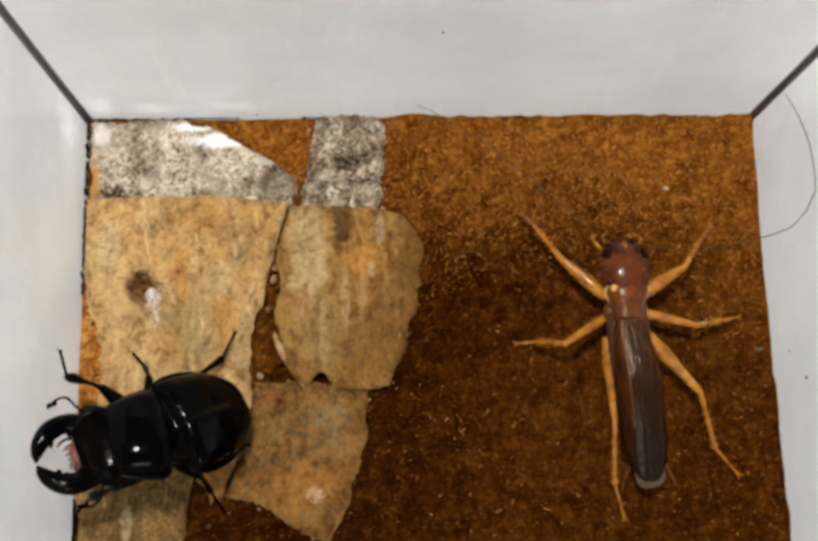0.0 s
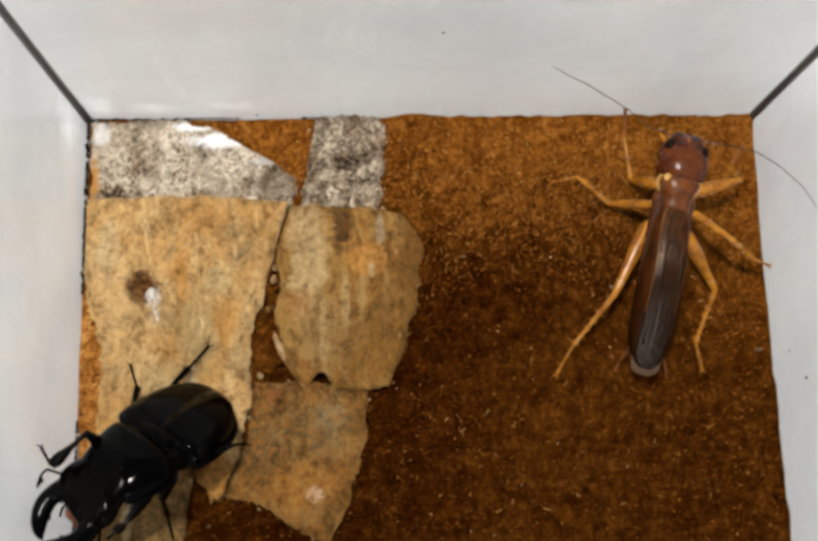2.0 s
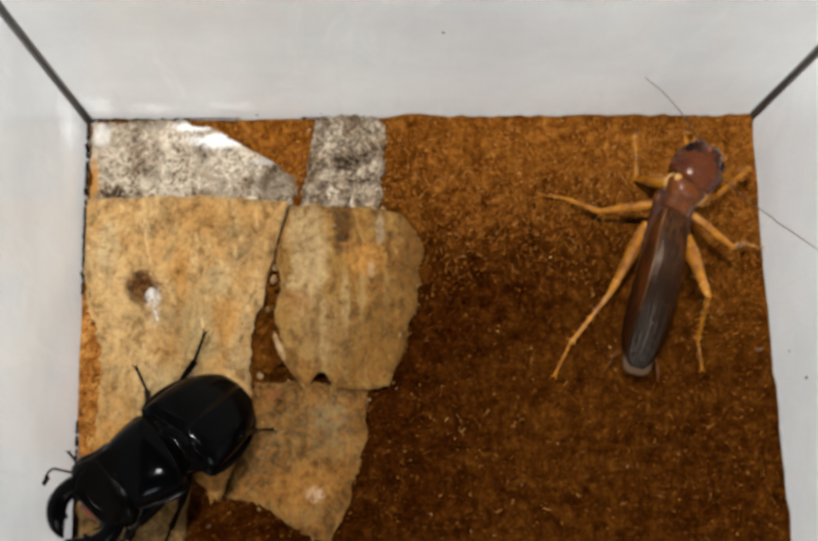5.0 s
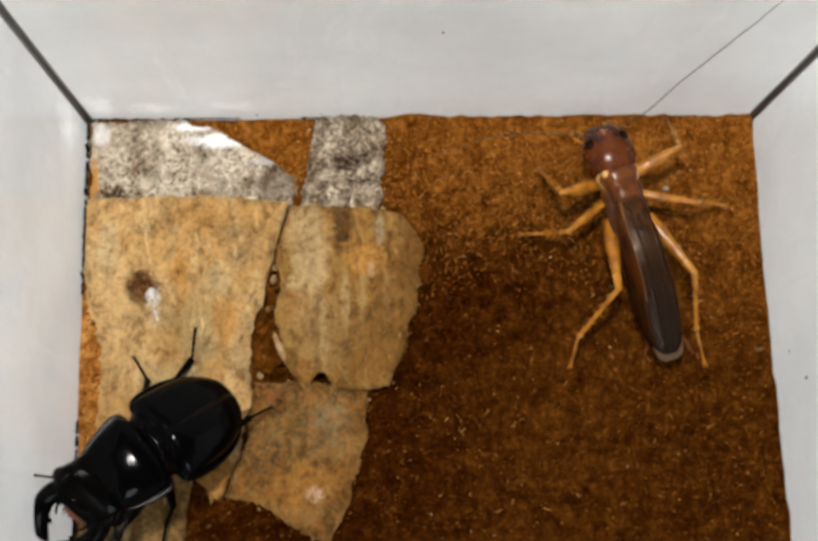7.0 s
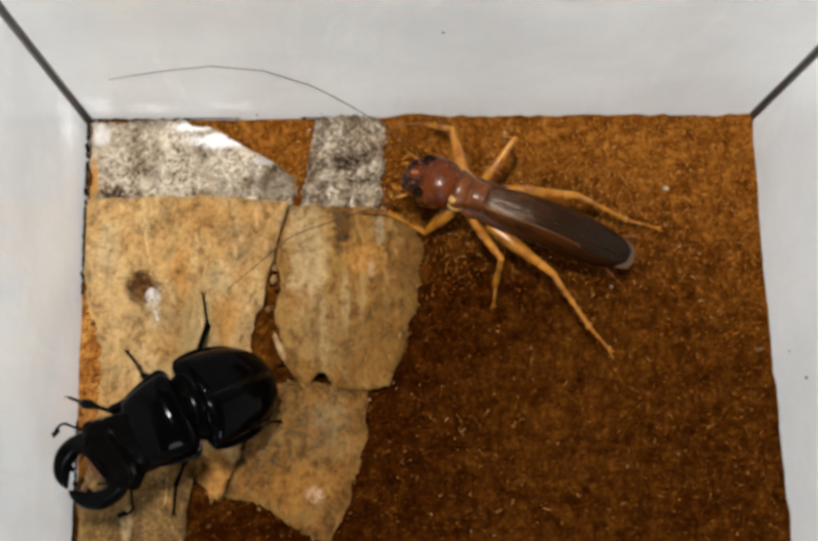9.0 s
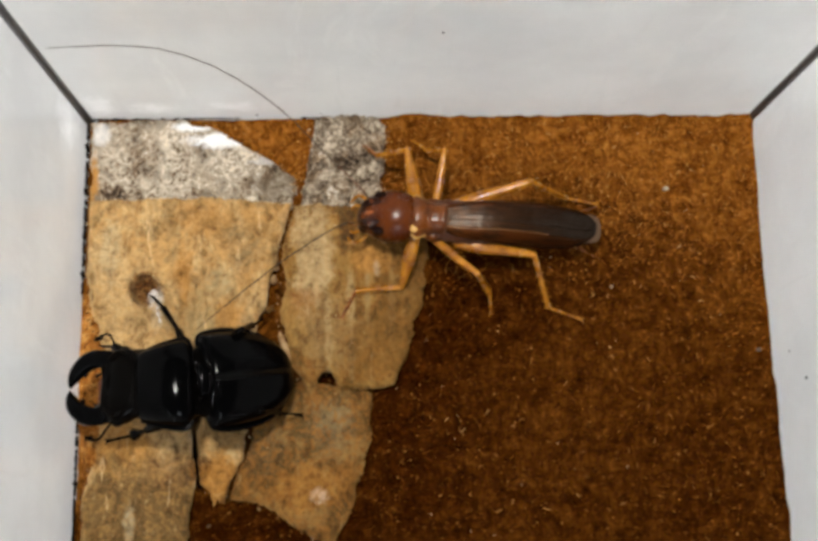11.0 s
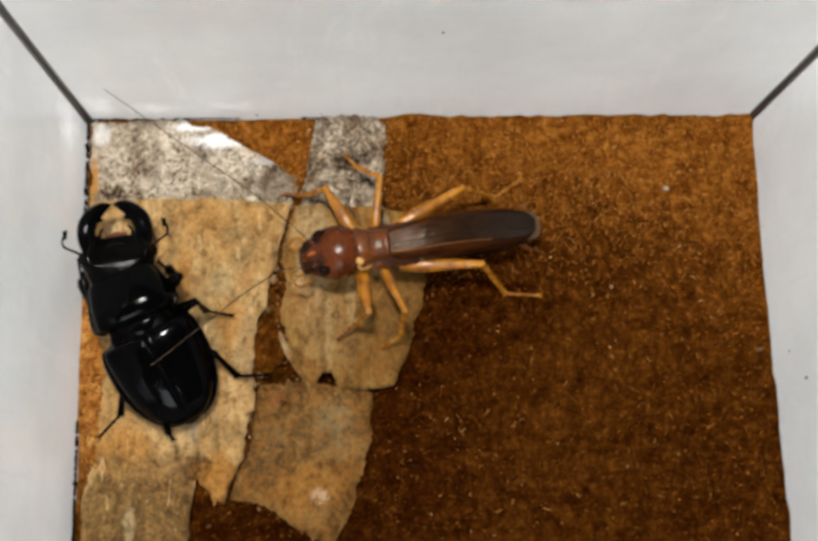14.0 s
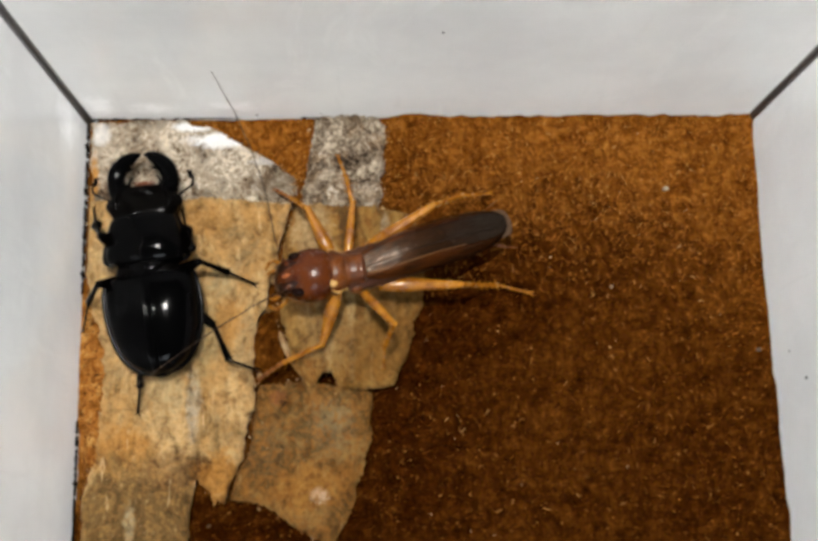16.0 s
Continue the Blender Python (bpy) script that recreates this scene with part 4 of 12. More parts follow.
def stag_beetle():
    b = tagged(new("stag_beetle"), "glossy black stag beetle with curved jaws on the bark", "beetle")
    p = {"": b}
    rings = eased([(3.4, 6.6, 1.8, 2.0), (0.8, 8.0, 2.8, 4.2), (-1.9, 9.0, 3.2, 5.2), (-8, 10.8, 4.2, 6.2), (-16, 10.6, 4.0, 6.0), (-22, 8.6, 3.4, 5.2), (-27, 5.0, 2.4, 3.6), (-29.4, 1.2, 0.8, 1.2)], 30)
    limb("abdomen", hull([((x, 0, -0.6), w, u, d) for x, w, u, d in rings], 26, 2.3), BLACK_RIM, b, "black-brown underside")
    for s in (1, -1):
        case = limb("wing_case", elytron(s), BLACK, b)
        line = eased([(-2.4, 11.3), (-5, 12.3), (-10, 12.6), (-16, 12.1), (-21.5, 10.4), (-25, 8.2), (-27.4, 5.6), (-28.6, 2.6)], 9)
        limb("margin", tube([(x, s * y, -0.1) for x, y in line], [0.25, 0.55, 0.62, 0.62, 0.6, 0.55, 0.5, 0.4, 0.2], 8, 0.75, 30), BLACK_EDGE, case, "glossy turned-up margin")
    limb("scutellum", hull([((x, 0, 4.2 - 0.35 * abs(x + 1)), w, 0.55, 0.5) for x, w in ((1.6, 3.6), (0.2, 4.2), (-1.2, 3.4), (-2.6, 2.0), (-4.0, 0.9), (-5.0, 0.1))], 18), BLACK, b)
    limb("waist", joined(*(ball((0.4 + 0.5 * (k % 2), -4.2 + 1.7 * k, 2.6 - 0.05 * (k - 2.5) ** 2), 1.1, 10, 7, (0.9, 1.0, 0.8)) for k in range(6))), BLACK_RIM, b, "knobbed black waist between shield and wing cases")
    rnd = random.Random(17)
    grains = [ball((-2.0 - 0.012 * y * y + rnd.uniform(-0.35, 0.35), y + rnd.uniform(-0.15, 0.15), 4.05 - 0.045 * y * y + rnd.uniform(-0.1, 0.1)), rnd.uniform(0.22, 0.42), 8, 6, (1, 1.2, 0.7)) for y in np.linspace(-6.4, 6.4, 27)]
    limb("groove_granules", joined(*grains), GLINT, b, "glinting black granules along the waist groove")
    # pronotum: broad shield with a rim, waist behind
    rows = eased([(0.2, 6.6, 2.8, 3.4), (0.8, 8.8, 4.0, 4.2), (2.2, 10.4, 4.9, 4.8), (4.4, 10.5, 5.5, 5.0), (8.6, 9.8, 5.3, 4.8), (12.0, 8.9, 4.4, 4.3), (13.6, 8.2, 3.5, 3.7), (14.3, 7.2, 2.1, 2.5)], 30)
    shield = hull([((x, 0, 0), w, u, d) for x, w, u, d in rows], 40, 2.5)
    rim = joined(*(tube([(0.7, s * 8.8, -0.4), (2.2, s * 10.8, -0.5), (4.8, s * 10.9, -0.5), (9.4, s * 9.9, -0.5), (13.6, s * 8.5, -0.4)], [0.3, 0.75, 0.75, 0.6, 0.35], 8, 0.6, 16) for s in (1, -1)))
    p["pronotum"] = limb("pronotum", shield, BLACK, b)
    limb("margin", rim, BLACK_EDGE, p["pronotum"], "glossy turned-up margin")
    rows = eased([(-2.0, 7.0, 2.8, 3.0), (0.2, 8.8, 3.3, 3.4), (2.6, 9.6, 3.2, 3.5), (4.8, 9.1, 2.7, 3.2), (6.6, 8.4, 2.2, 2.8), (7.8, 7.4, 1.6, 2.0), (8.3, 5.4, 0.9, 1.1)], 26)
    skull = hull([((x, 0, -0.2), w, u * (1 - 0.10 * math.exp(-((x - 5.6) / 1.2) ** 2)), d) for x, w, u, d in rows], 34, 3.2)
    brows = joined(*(tube([(0.8, s * 6.6, 2.3), (3.0, s * 7.4, 2.4), (5.4, s * 6.6, 1.9), (7.2, s * 5.2, 1.2)], [0.5, 1.0, 0.9, 0.5], 9, 0.7, 14) for s in (1, -1)))
    cheeks = joined(*(ball((3.2, s * 9.2, -0.1), 1.3, 12, 8, (1.25, 0.8, 0.8)) for s in (1, -1)))
    neck = hull([((x, 0, -0.6), w, u, d) for x, w, u, d in eased([(-8.0, 4.0, 1.6, 2.0), (-6.5, 6.4, 2.6, 3.0), (-3.0, 7.8, 3.0, 3.4), (0.4, 8.5, 3.1, 3.4), (1.6, 7.0, 2.0, 2.4)], 12)], 24, 2.4)
    crest = tube([(5.2, -2.6, 2.0), (6.0, 0, 2.25), (5.2, 2.6, 2.0)], [0.4, 0.7, 0.4], 8, 0.7, 12)
    p["head"] = limb("head", joined(skull, brows, cheeks, crest, neck), BLACK_RIM, b, "broad ridged black head")
    for s in (1, -1):
        limb("mandible", jaw(s), BLACK, p["head"], "curved black jaw with an inner tooth")
        stalk = tube([(4.6, s * 9.0, 0.2), (5.8, s * 11.2, 0.9), (6.8, s * 13.0, 1.2)], [0.34, 0.3, 0.36], 8, 1, 8)
        whip = tube([(6.8, s * 13.0, 1.2), (8.2, s * 13.4, 1.0), (10.0, s * 13.2, 0.6)], [0.32, 0.3, 0.3], 8, 1, 8)
        club = joined(*(tube([(9.4 + i * 0.8, s * 13.1, 0.5), (9.9 + i * 0.8, s * (12.2 - 0.1 * i), 0.3)], [0.42, 0.34], 7) for i in range(3)))
        limb("antenna", joined(stalk, whip, club), BLACK_RIM, p["head"], "elbowed antenna with a small club")
    limb("upper_lip", hull([((x, 0, -0.9), w, 0.6, 0.7) for x, w in ((7.2, 3.4), (8.4, 3.2), (9.3, 2.2), (9.8, 0.8))], 16), MOUTH, p["head"], "rust-brown upper lip")
    rnd = random.Random(8)
    for y in (-2.6, -1.5, -0.5, 0.6, 1.6, 2.5):
        line = [(8.6, y, -1.2), (9.8 + rnd.uniform(0, 0.5), y * 1.05 + rnd.uniform(-0.3, 0.3), -1.6), (10.4 + rnd.uniform(0, 0.9), y * 1.1 + rnd.uniform(-0.6, 0.6), -2.2)]
        limb("mouth_bristle", tube(line, [0.34, 0.26, 0.06], 6, 1, 7), MOUTH, p["head"], "rust-brown bristle")
    for s in (1, -1):
        limb("palp", tube([(7.6, s * 3.8, -1.8), (10.2, s * 4.2, -2.0), (12.0, s * 3.2, -2.4)], [0.36, 0.34, 0.24], 7, 1, 9), BLACK_RIM, p["head"], "thin black palp")
    for key, (_, (f, t, a)) in BEETLE_LEGS.items():
        for side_name, s in (("L", 1), ("R", -1)):
            wide = 1.75 if key != "F" else 2.3
            p[side_name + key + "f"] = limb("femur", tube([(-0.8, 0, 0), (f * 0.25, 0, 0), (f * 0.6, 0, 0), (f, 0, 0)], [1.1, wide, wide * 0.85, 1.05], 11, 0.8, 12), BLACK_RIM, b)
            spines = [t * q for q in ((0.35, 0.5, 0.65, 0.8, 0.95) if key == "F" else (0.55, 0.95))]
            p[side_name + key + "t"] = limb("tibia", spined([(-0.3, 0, 0), (t * 0.4, 0, 0), (t * 0.8, 0, 0), (t, 0, 0)], [0.7, 0.72, 0.92 if key != "F" else 1.6, 1.0], spines, 0.5, 0.8), BLACK_RIM, b)
            p[side_name + key + "a"] = limb("tarsus", toes(a, 0.46, 5, 1.4), BLACK_RIM, b)
    return p


CRICKET_LEGS = {"F": ((6.5, 4.8, -3.4), (14.5, 12.5, 9.0)), "M": ((0.0, 5.0, -3.8), (14.5, 12.0, 8.5)), "H": ((-6.0, 5.2, -3.6), (20.5, 18.0, 11.0))}
FEELER_LENGTH, FEELER_PIECES = 112.0, 14


def folded_sheet(rows, s):
    """A thin skin over rows of points (one row a station), with an underside."""
    m, row = len(rows), len(rows[0])
    verts = [Vector((x, s * y, z)) for r in rows for x, y, z in r]
    n = len(verts)
    verts += [Vector((v.x, v.y, v.z - 0.18)) for v in verts]
    faces = []
    for base, flip in ((0, s > 0), (n, s < 0)):
        for i in range(m - 1):
            for k in range(row - 1):
                q = (base + i * row + k, base + i * row + k + 1, base + (i + 1) * row + k + 1, base + (i + 1) * row + k)
                faces.append(q if not flip else tuple(reversed(q)))
    rim = [*range(row), *(i * row + row - 1 for i in range(1, m)), *((m - 1) * row + k for k in range(row - 2, -1, -1)), *(i * row for i in range(m - 2, 0, -1))]
    faces += [(a, b, b + n, a + n) for a, b in zip(rim, rim[1:] + rim[:1])]
    return verts, faces


# along the body: x, half width of the flat back, width of the flank, height of the back
WING_LINE = eased([(-0.6, 2.3, 1.4, 3.0), (-4, 2.9, 2.6, 4.2), (-10, 3.1, 3.6, 6.2), (-16, 3.2, 4.4, 7.3), (-23, 3.3, 4.8, 7.3), (-31, 3.5, 4.3, 6.0), (-37, 3.5, 3.0, 4.7), (-41.0, 2.8, 1.6, 3.9), (-43.0, 1.3, 0.4, 3.6)], 48)


def wing(s, lift):
    """The flat back of one folded fore wing, lapping over the middle."""
    rows = []
    for x, w, _, h in WING_LINE:
        rows.append([(x, w * v, h + lift - 0.034 * (v * w) ** 2 + 0.03 * math.sin(v * 16) * (0.3 + abs(v)) + 0.05 * math.sin(x * 1.9 + v * 5)) for v in np.linspace(-0.5 if s > 0 else -0.3, 1.0, 17)])
    return folded_sheet(rows, s)


def wing_flank(s, lift):
    """The side of a fore wing, bent down over the flank and flared towards its end."""
    rows = []
    for x, w, f, h in WING_LINE:
        edge = h + lift - 0.034 * w * w
        rows.append([(x, w + f * 0.62 * v ** 0.8, edge - f * (0.25 * v + 0.75 * v * v) + 0.06 * math.sin(x * 1.3 + v * 9)) for v in np.linspace(0.0, 1.0, 9)])
    return folded_sheet(rows, s)


def raspy_cricket():
    c = tagged(new("raspy_cricket"), "amber and chestnut winged cricket with long thin feelers", "cricket")
    p = {"": c}
    rings = eased([(4, 4.2, 2.0, 3.2), (0, 5.4, 2.6, 4.4), (-8, 5.8, 2.4, 5.0), (-18, 5.6, 2.2, 4.8), (-28, 4.9, 1.8, 4.0), (-35, 3.4, 1.2, 2.8), (-39, 1.4, 0.6, 1.2)], 48)
    rings = [(x, w * (1 + 0.035 * math.sin(x * 2.1)), u, d * (1 + 0.035 * math.sin(x * 2.1))) for x, w, u, d in rings]
    limb("abdomen", hull([((x, 0, -0.8), w, u, d) for x, w, u, d in rings], 22), BELLY, c, "dark red ringed abdomen")
    for s in (1, -1):
        lift = 0.0 if s > 0 else 0.35
        w = limb("wing", wing(s, lift), WING, c, "smoky brown folded wing")
        limb("flank", wing_flank(s, lift), WING_FLANK, w, "dark red-brown flank of the wing")
        edge = [(x, s * hw, h + lift - 0.034 * hw * hw + 0.05) for x, hw, _, h in WING_LINE[:30:3]]
        thick = 0.28 if s > 0 else 0.16
        limb("edge_vein", tube(edge, [thick * (1 - 0.07 * i) for i in range(len(edge))], 7, 0.8, 24), VEIN if s > 0 else WING_FLANK, w, "vein along the wing edge")
        for k, q in enumerate((0.25, 0.55, 0.8)):
            line = [(x, s * hw * (q + 0.05 * math.sin(x * 0.2 + k)), h + lift - 0.034 * (hw * q) ** 2 + 0.03 * math.sin(q * 16) * (0.3 + q) + 0.04) for x, hw, _, h in WING_LINE[1:36:5]]
            limb("vein", tube(line, [0.09] * len(line), 5, 0.8, 20), WING_FLANK, w)
        tail = eased([(-36, 3.0), (-39.6, 3.3), (-42.2, 3.2), (-43.9, 2.5), (-44.9, 0.8)], 16)
        rows = [((x, s * 0.7, 2.6 + 0.02 * x + 0.9), hw, 0.14, 0.14) for x, hw in tail]
        limb("hind_wing", hull(rows, 16), WING_TIP, c, "pale wing tip showing past the fore wing")
        limb("cercus", tube([(-36, s * 2.6, -0.6), (-41, s * 5.4, -0.4), (-46, s * 7.4, -0.9)], [0.6, 0.4, 0.06], 8, 1, 12), NECK_RED, c)
    # the saddle: a broad collar in front, a cross groove, a narrower hind plate and a furrow down the middle
    rows = eased([(-1.6, 3.4, 3.0, 3.4), (-1.1, 4.1, 3.9, 3.8), (0.4, 4.2, 4.0, 4.3), (2.4, 4.2, 4.0, 4.5), (4.2, 4.9, 4.3, 4.8), (6.2, 5.7, 4.5, 4.8), (7.6, 5.6, 4.2, 4.4), (8.6, 4.7, 3.0, 3.4)], 36)
    rows = [(x, w, u * (1 - 0.10 * math.exp(-((x - 3.1) / 0.6) ** 2) - 0.05 * math.exp(-((x + 0.4) / 0.4) ** 2) - 0.06 * math.exp(-((x - 7.2) / 0.4) ** 2)), d) for x, w, u, d in rows]
    saddle, skin = hull([((x, 0, 0), w, u, d) for x, w, u, d in rows], 34, 2.2)
    saddle = [v - Vector((0, 0, 0.35 * math.exp(-(v.y / 0.45) ** 2))) if v.z > 2 else v for v in saddle]
    p["pronotum"] = limb("pronotum", (saddle, skin), NECK_RED, c, "amber saddle-shaped pronotum")
    for s in (1, -1):
        wide = 0.46 if s > 0 else 0.34
        limb("collar_edge", tube([(3.4, s * 4.6, 0.4), (4.8, s * 5.2, 0.6), (6.3, s * 5.6, 1.2), (7.4, s * 5.1, 2.4)], [0.12, wide * 0.6, wide, 0.2], 8, 0.9, 16), COLLAR, p["pronotum"], "straw-yellow edge")
        limb("shoulder", ball((1.2, s * 4.3, -1.6), 2.1, 12, 8, (1.3, 0.7, 0.9)), NECK_RED, c, "amber flank behind the saddle")
    limb("collar_patch", ball((6.7, 3.5, 3.25), 1.2, 14, 9, (0.95, 1.1, 0.5)), COLLAR, p["pronotum"], "glossy straw-yellow patch")
    skull = hull([((x, 0, z), w, u, d) for x, z, w, u, d in eased([(-1.9, 0, 3.8, 3.2, 3.2), (-0.9, 0, 5.2, 4.2, 4.4), (0.8, 0.1, 6.4, 5.2, 5.6), (3.8, 0, 7.0, 5.6, 6.2), (7.2, -0.5, 6.5, 4.9, 6.0), (9.8, -1.2, 5.3, 3.6, 5.2), (11.4, -1.9, 3.9, 2.4, 4.0), (12.1, -2.5, 2.2, 1.3, 2.4)], 28)], 30, 2.1)
    p["head"] = limb("head", skull, HEAD_RED, c, "round chestnut head")
    limb("mouth", ball((11.6, 0, -2.9), 3.1, 16, 10, (0.75, 1.15, 0.8)), MOUTH_DARK, p["head"], "dark brown mouth")
    for s in (1, -1):
        limb("cheek", hull([((x, s * y, z), w, 1.0, 1.0) for x, y, z, w in ((7.0, 2.6, 3.6, 0.3), (8.2, 2.5, 3.1, 1.5), (9.8, 2.5, 1.9, 2.1), (11.4, 2.2, 0.5, 1.9), (12.4, 1.9, -0.9, 1.0))], 12), FACE, p["head"], "dark hollow beside the face ridge")
    limb("face_ridge", tube([(6.8, 0.1, 4.5), (8.6, 0.1, 3.5), (10.4, 0, 2.2), (12.0, 0, 0.2)], [0.15, 0.55, 0.75, 0.5], 9, 0.8, 12), RIDGE, p["head"], "orange ridge down the face")
    for s in (1, -1):
        limb("eye", ball((7.6, s * 4.7, 2.3), 1.7, 14, 9, (1.1, 0.75, 1.15)), EYE_BLACK, p["head"], "dark oval eye")
        limb("feeler_socket", tube([(9.0, s * 2.6, 2.6), (10.6, s * 3.3, 3.0)], [0.9, 0.5], 10, 1, 4), HEAD_RED, p["head"])
        limb("mandible", tube([(10.6, s * 2.6, -3.0), (12.4, s * 2.4, -3.6), (13.6, s * 1.2, -4.2)], [1.6, 1.3, 0.3], 10, 1, 10), FACE, p["head"], "dark jaw")
        limb("palp", tube([(11.0, s * 4.6, -4.0), (13.6, s * 6.4, -4.6), (15.2, s * 6.0, -5.8), (16.2, s * 4.8, -6.8)], [0.5, 0.42, 0.4, 0.3], 7, 1, 14), AMBER, p["head"])
        limb("palp", tube([(12.0, s * 2.8, -4.2), (14.4, s * 3.8, -4.8), (15.8, s * 3.2, -6.0)], [0.45, 0.38, 0.3], 7, 1, 10), AMBER, p["head"])
    for key, (_, (f, t, a)) in CRICKET_LEGS.items():
        for side_name, s in (("L", 1), ("R", -1)):
            r = {"F": (1.3, 1.95, 1.5, 0.9), "M": (0.95, 1.25, 1.05, 0.75), "H": (1.5, 2.0, 1.45, 0.95)}[key]
            p[side_name + key + "f"] = limb("femur", tube([(-1.0, 0, 0), (f * 0.28, 0, 0), (f * 0.62, 0, 0), (f, 0, 0)], r, 12, 1.0, 14), AMBER, c)
            p[side_name + key + "t"] = limb("tibia", spined([(-0.4, 0, 0), (t * 0.12, 0, 0), (t * 0.6, 0, 0), (t, 0, 0)], [0.9, 0.75, 0.62, 0.72], [t * q for q in (0.35, 0.5, 0.65, 0.8, 0.94)], 0.9), AMBER, c)
            p[side_name + key + "a"] = limb("tarsus", toes(a, 0.58 if key == "F" else 0.46, 4, 1.3), TARSUS if key == "F" else AMBER, c)
    step = FEELER_LENGTH / FEELER_PIECES
    for side_name in "LR":
        for i in range(FEELER_PIECES):
            r0, r1 = (0.12 * (1 - i / FEELER_PIECES) ** 0.7 + 0.05, 0.12 * (1 - (i + 1) / FEELER_PIECES) ** 0.7 + 0.05)
            p[side_name + "a" + str(i)] = limb("feeler_piece", tube([(-0.05, 0, 0), (step + 0.05, 0, 0)], [r0, r1], 7, 1), FEELER if i > 1 else NECK_RED, c, "thread-thin brown feeler")
    return p


BEETLE = stag_beetle()
CRICKET = raspy_cricket()


# ---- what moves ----
def at(x, y, z, tilt, turn, lean=0):
    """A pose in mm and degrees: nose up for a negative tilt."""
    return pose(x / 1000, y / 1000, z / 1000, lean, tilt, turn)


def motions():
    walk(BEETLE[""], [
        (0, at(30.7, -89, 33.5, -56.3, -152.5)), (0.5, at(30.2, -89.4, 33.4, -56, -149.5)), (1, at(28.6, -89, 33.4, -56, -149.3)),
        (1.5, at(27.7, -92.3, 32.7, -53.6, -134.7, 16)), (2, at(26.6, -92.6, 32.2, -52.1, -135.1, 16)), (2.5, at(26.5, -92.6, 32.1, -51.5, -135.8, 16)),
        (3, at(28.5, -93.3, 32.3, -52.4, -134.3, 16)), (3.5, at(31.1, -92, 30.2, -45.8, -128.6)), (4, at(32.9, -93.3, 29.6, -44, -127.7)),
        (4.5, at(32.4, -93.2, 29.7, -44.4, -128.9)), (5, at(30.9, -93, 30, -45.2, -131.8)), (5.5, at(29.2, -92.8, 30.2, -45.9, -135.5)),
        (6, at(27.8, -92.6, 30.4, -46.2, -138.6)), (6.5, at(27.2, -92.6, 30.4, -46.3, -139.9)), (7, at(26, -92.5, 29.5, -43.8, -142.2)),
        (7.5, at(31.8, -86.3, 27.7, -39, -126.8)), (8, at(32.6, -82.9, 29, -42.3, -144.8)), (8.5, at(34.5, -82.7, 30.4, -46.4, -152.3)),
        (9, at(34.7, -83.5, 30.4, -46.5, -152.5)), (9.5, at(35, -82.7, 30.4, -46.2, -154.6)), (10, at(35.4, -80.9, 30, -45.2, -159.5)),
        (10.5, at(36, -78.7, 29.4, -43.4, -165.2)), (11, at(36.4, -77.2, 28.6, -41.3, -169.8)), (11.5, at(36.6, -76.6, 28.2, -40.3, -171.6)),
        (12, at(35.5, -73.6, 28.2, -40.1, -177.7)), (12.5, at(29.3, -71, 22.8, -27, 165)), (13, at(25, -66.3, 12, -3.7, 147.9)),
        (13.5, at(22.6, -64.9, 12, -3.9, 127.3)), (14, at(20.2, -61.1, 18.9, -18.5, 117.2)), (14.5, at(19.2, -55.2, 12, -3.9, 113.8)),
        (15, at(19.4, -50.3, 12, -3.8, 105.6)), (15.5, at(20.4, -46.2, 12, -3.9, 99.4)), (16, at(20.4, -45, 12, -4, 98.5)),
    ])
    walk(BEETLE["pronotum"], [
        (0, at(0, 0, 0, 36.1, -20.5)), (0.5, at(0, 0, 0, 32.3, -21)), (1, at(0, 0, 0, 19, -12.6)), (1.5, at(0, 0, 0, 11.1, -20)),
        (2, at(0, 0, 0, 22.4, -10.7)), (2.5, at(0, 0, 0, 28.3, -11.2)), (3, at(0, 0, 0, 35.4, -22.8)), (3.5, at(0, 0, 0, 34.2, -19.5)),
        (4, at(0, 0, 0, 30.4, -24.7)), (4.5, at(0, 0, 0, 31.1, -23.1)), (5, at(0, 0, 0, 32.6, -19.2)), (5.5, at(0, 0, 0, 33.9, -14.2)),
        (6, at(0, 0, 0, 34.6, -9.7)), (6.5, at(0, 0, 0, 34.8, -7.8)), (7, at(0, 0, 0, 33.1, 0.9)), (7.5, at(0, 0, 0, 35.8, -27)), (8, at(0, 0, 0, 42.2, -5.4)),
        (8.5, at(0, 0, 0, 46.4, 1.9)), (9, at(0, 0, 0, 46.5, -0.2)), (9.5, at(0, 0, 0, 46.2, -0.3)), (10, at(0, 0, 0, 45.2, -1.7)),
        (10.5, at(0, 0, 0, 43.3, -5)), (11, at(0, 0, 0, 41, -9)), (11.5, at(0, 0, 0, 39.7, -10.9)), (12, at(0, 0, 0, 37.6, -24)),
        (12.5, at(0, 0, 0, 26.1, -15.6)), (13, at(0, 0, 0, 3.7, -2.7)), (13.5, at(0, 0, 0, 3.9, -2)), (14, at(0, 0, 0, 18.4, -4.3)),
        (14.5, at(0, 0, 0, 3.9, -4.1)), (15, at(0, 0, 0, 3.8, -6.4)), (15.5, at(0, 0, 0, 3.8, -5.4)), (16, at(0, 0, 0, 3.9, -4)),
    ])
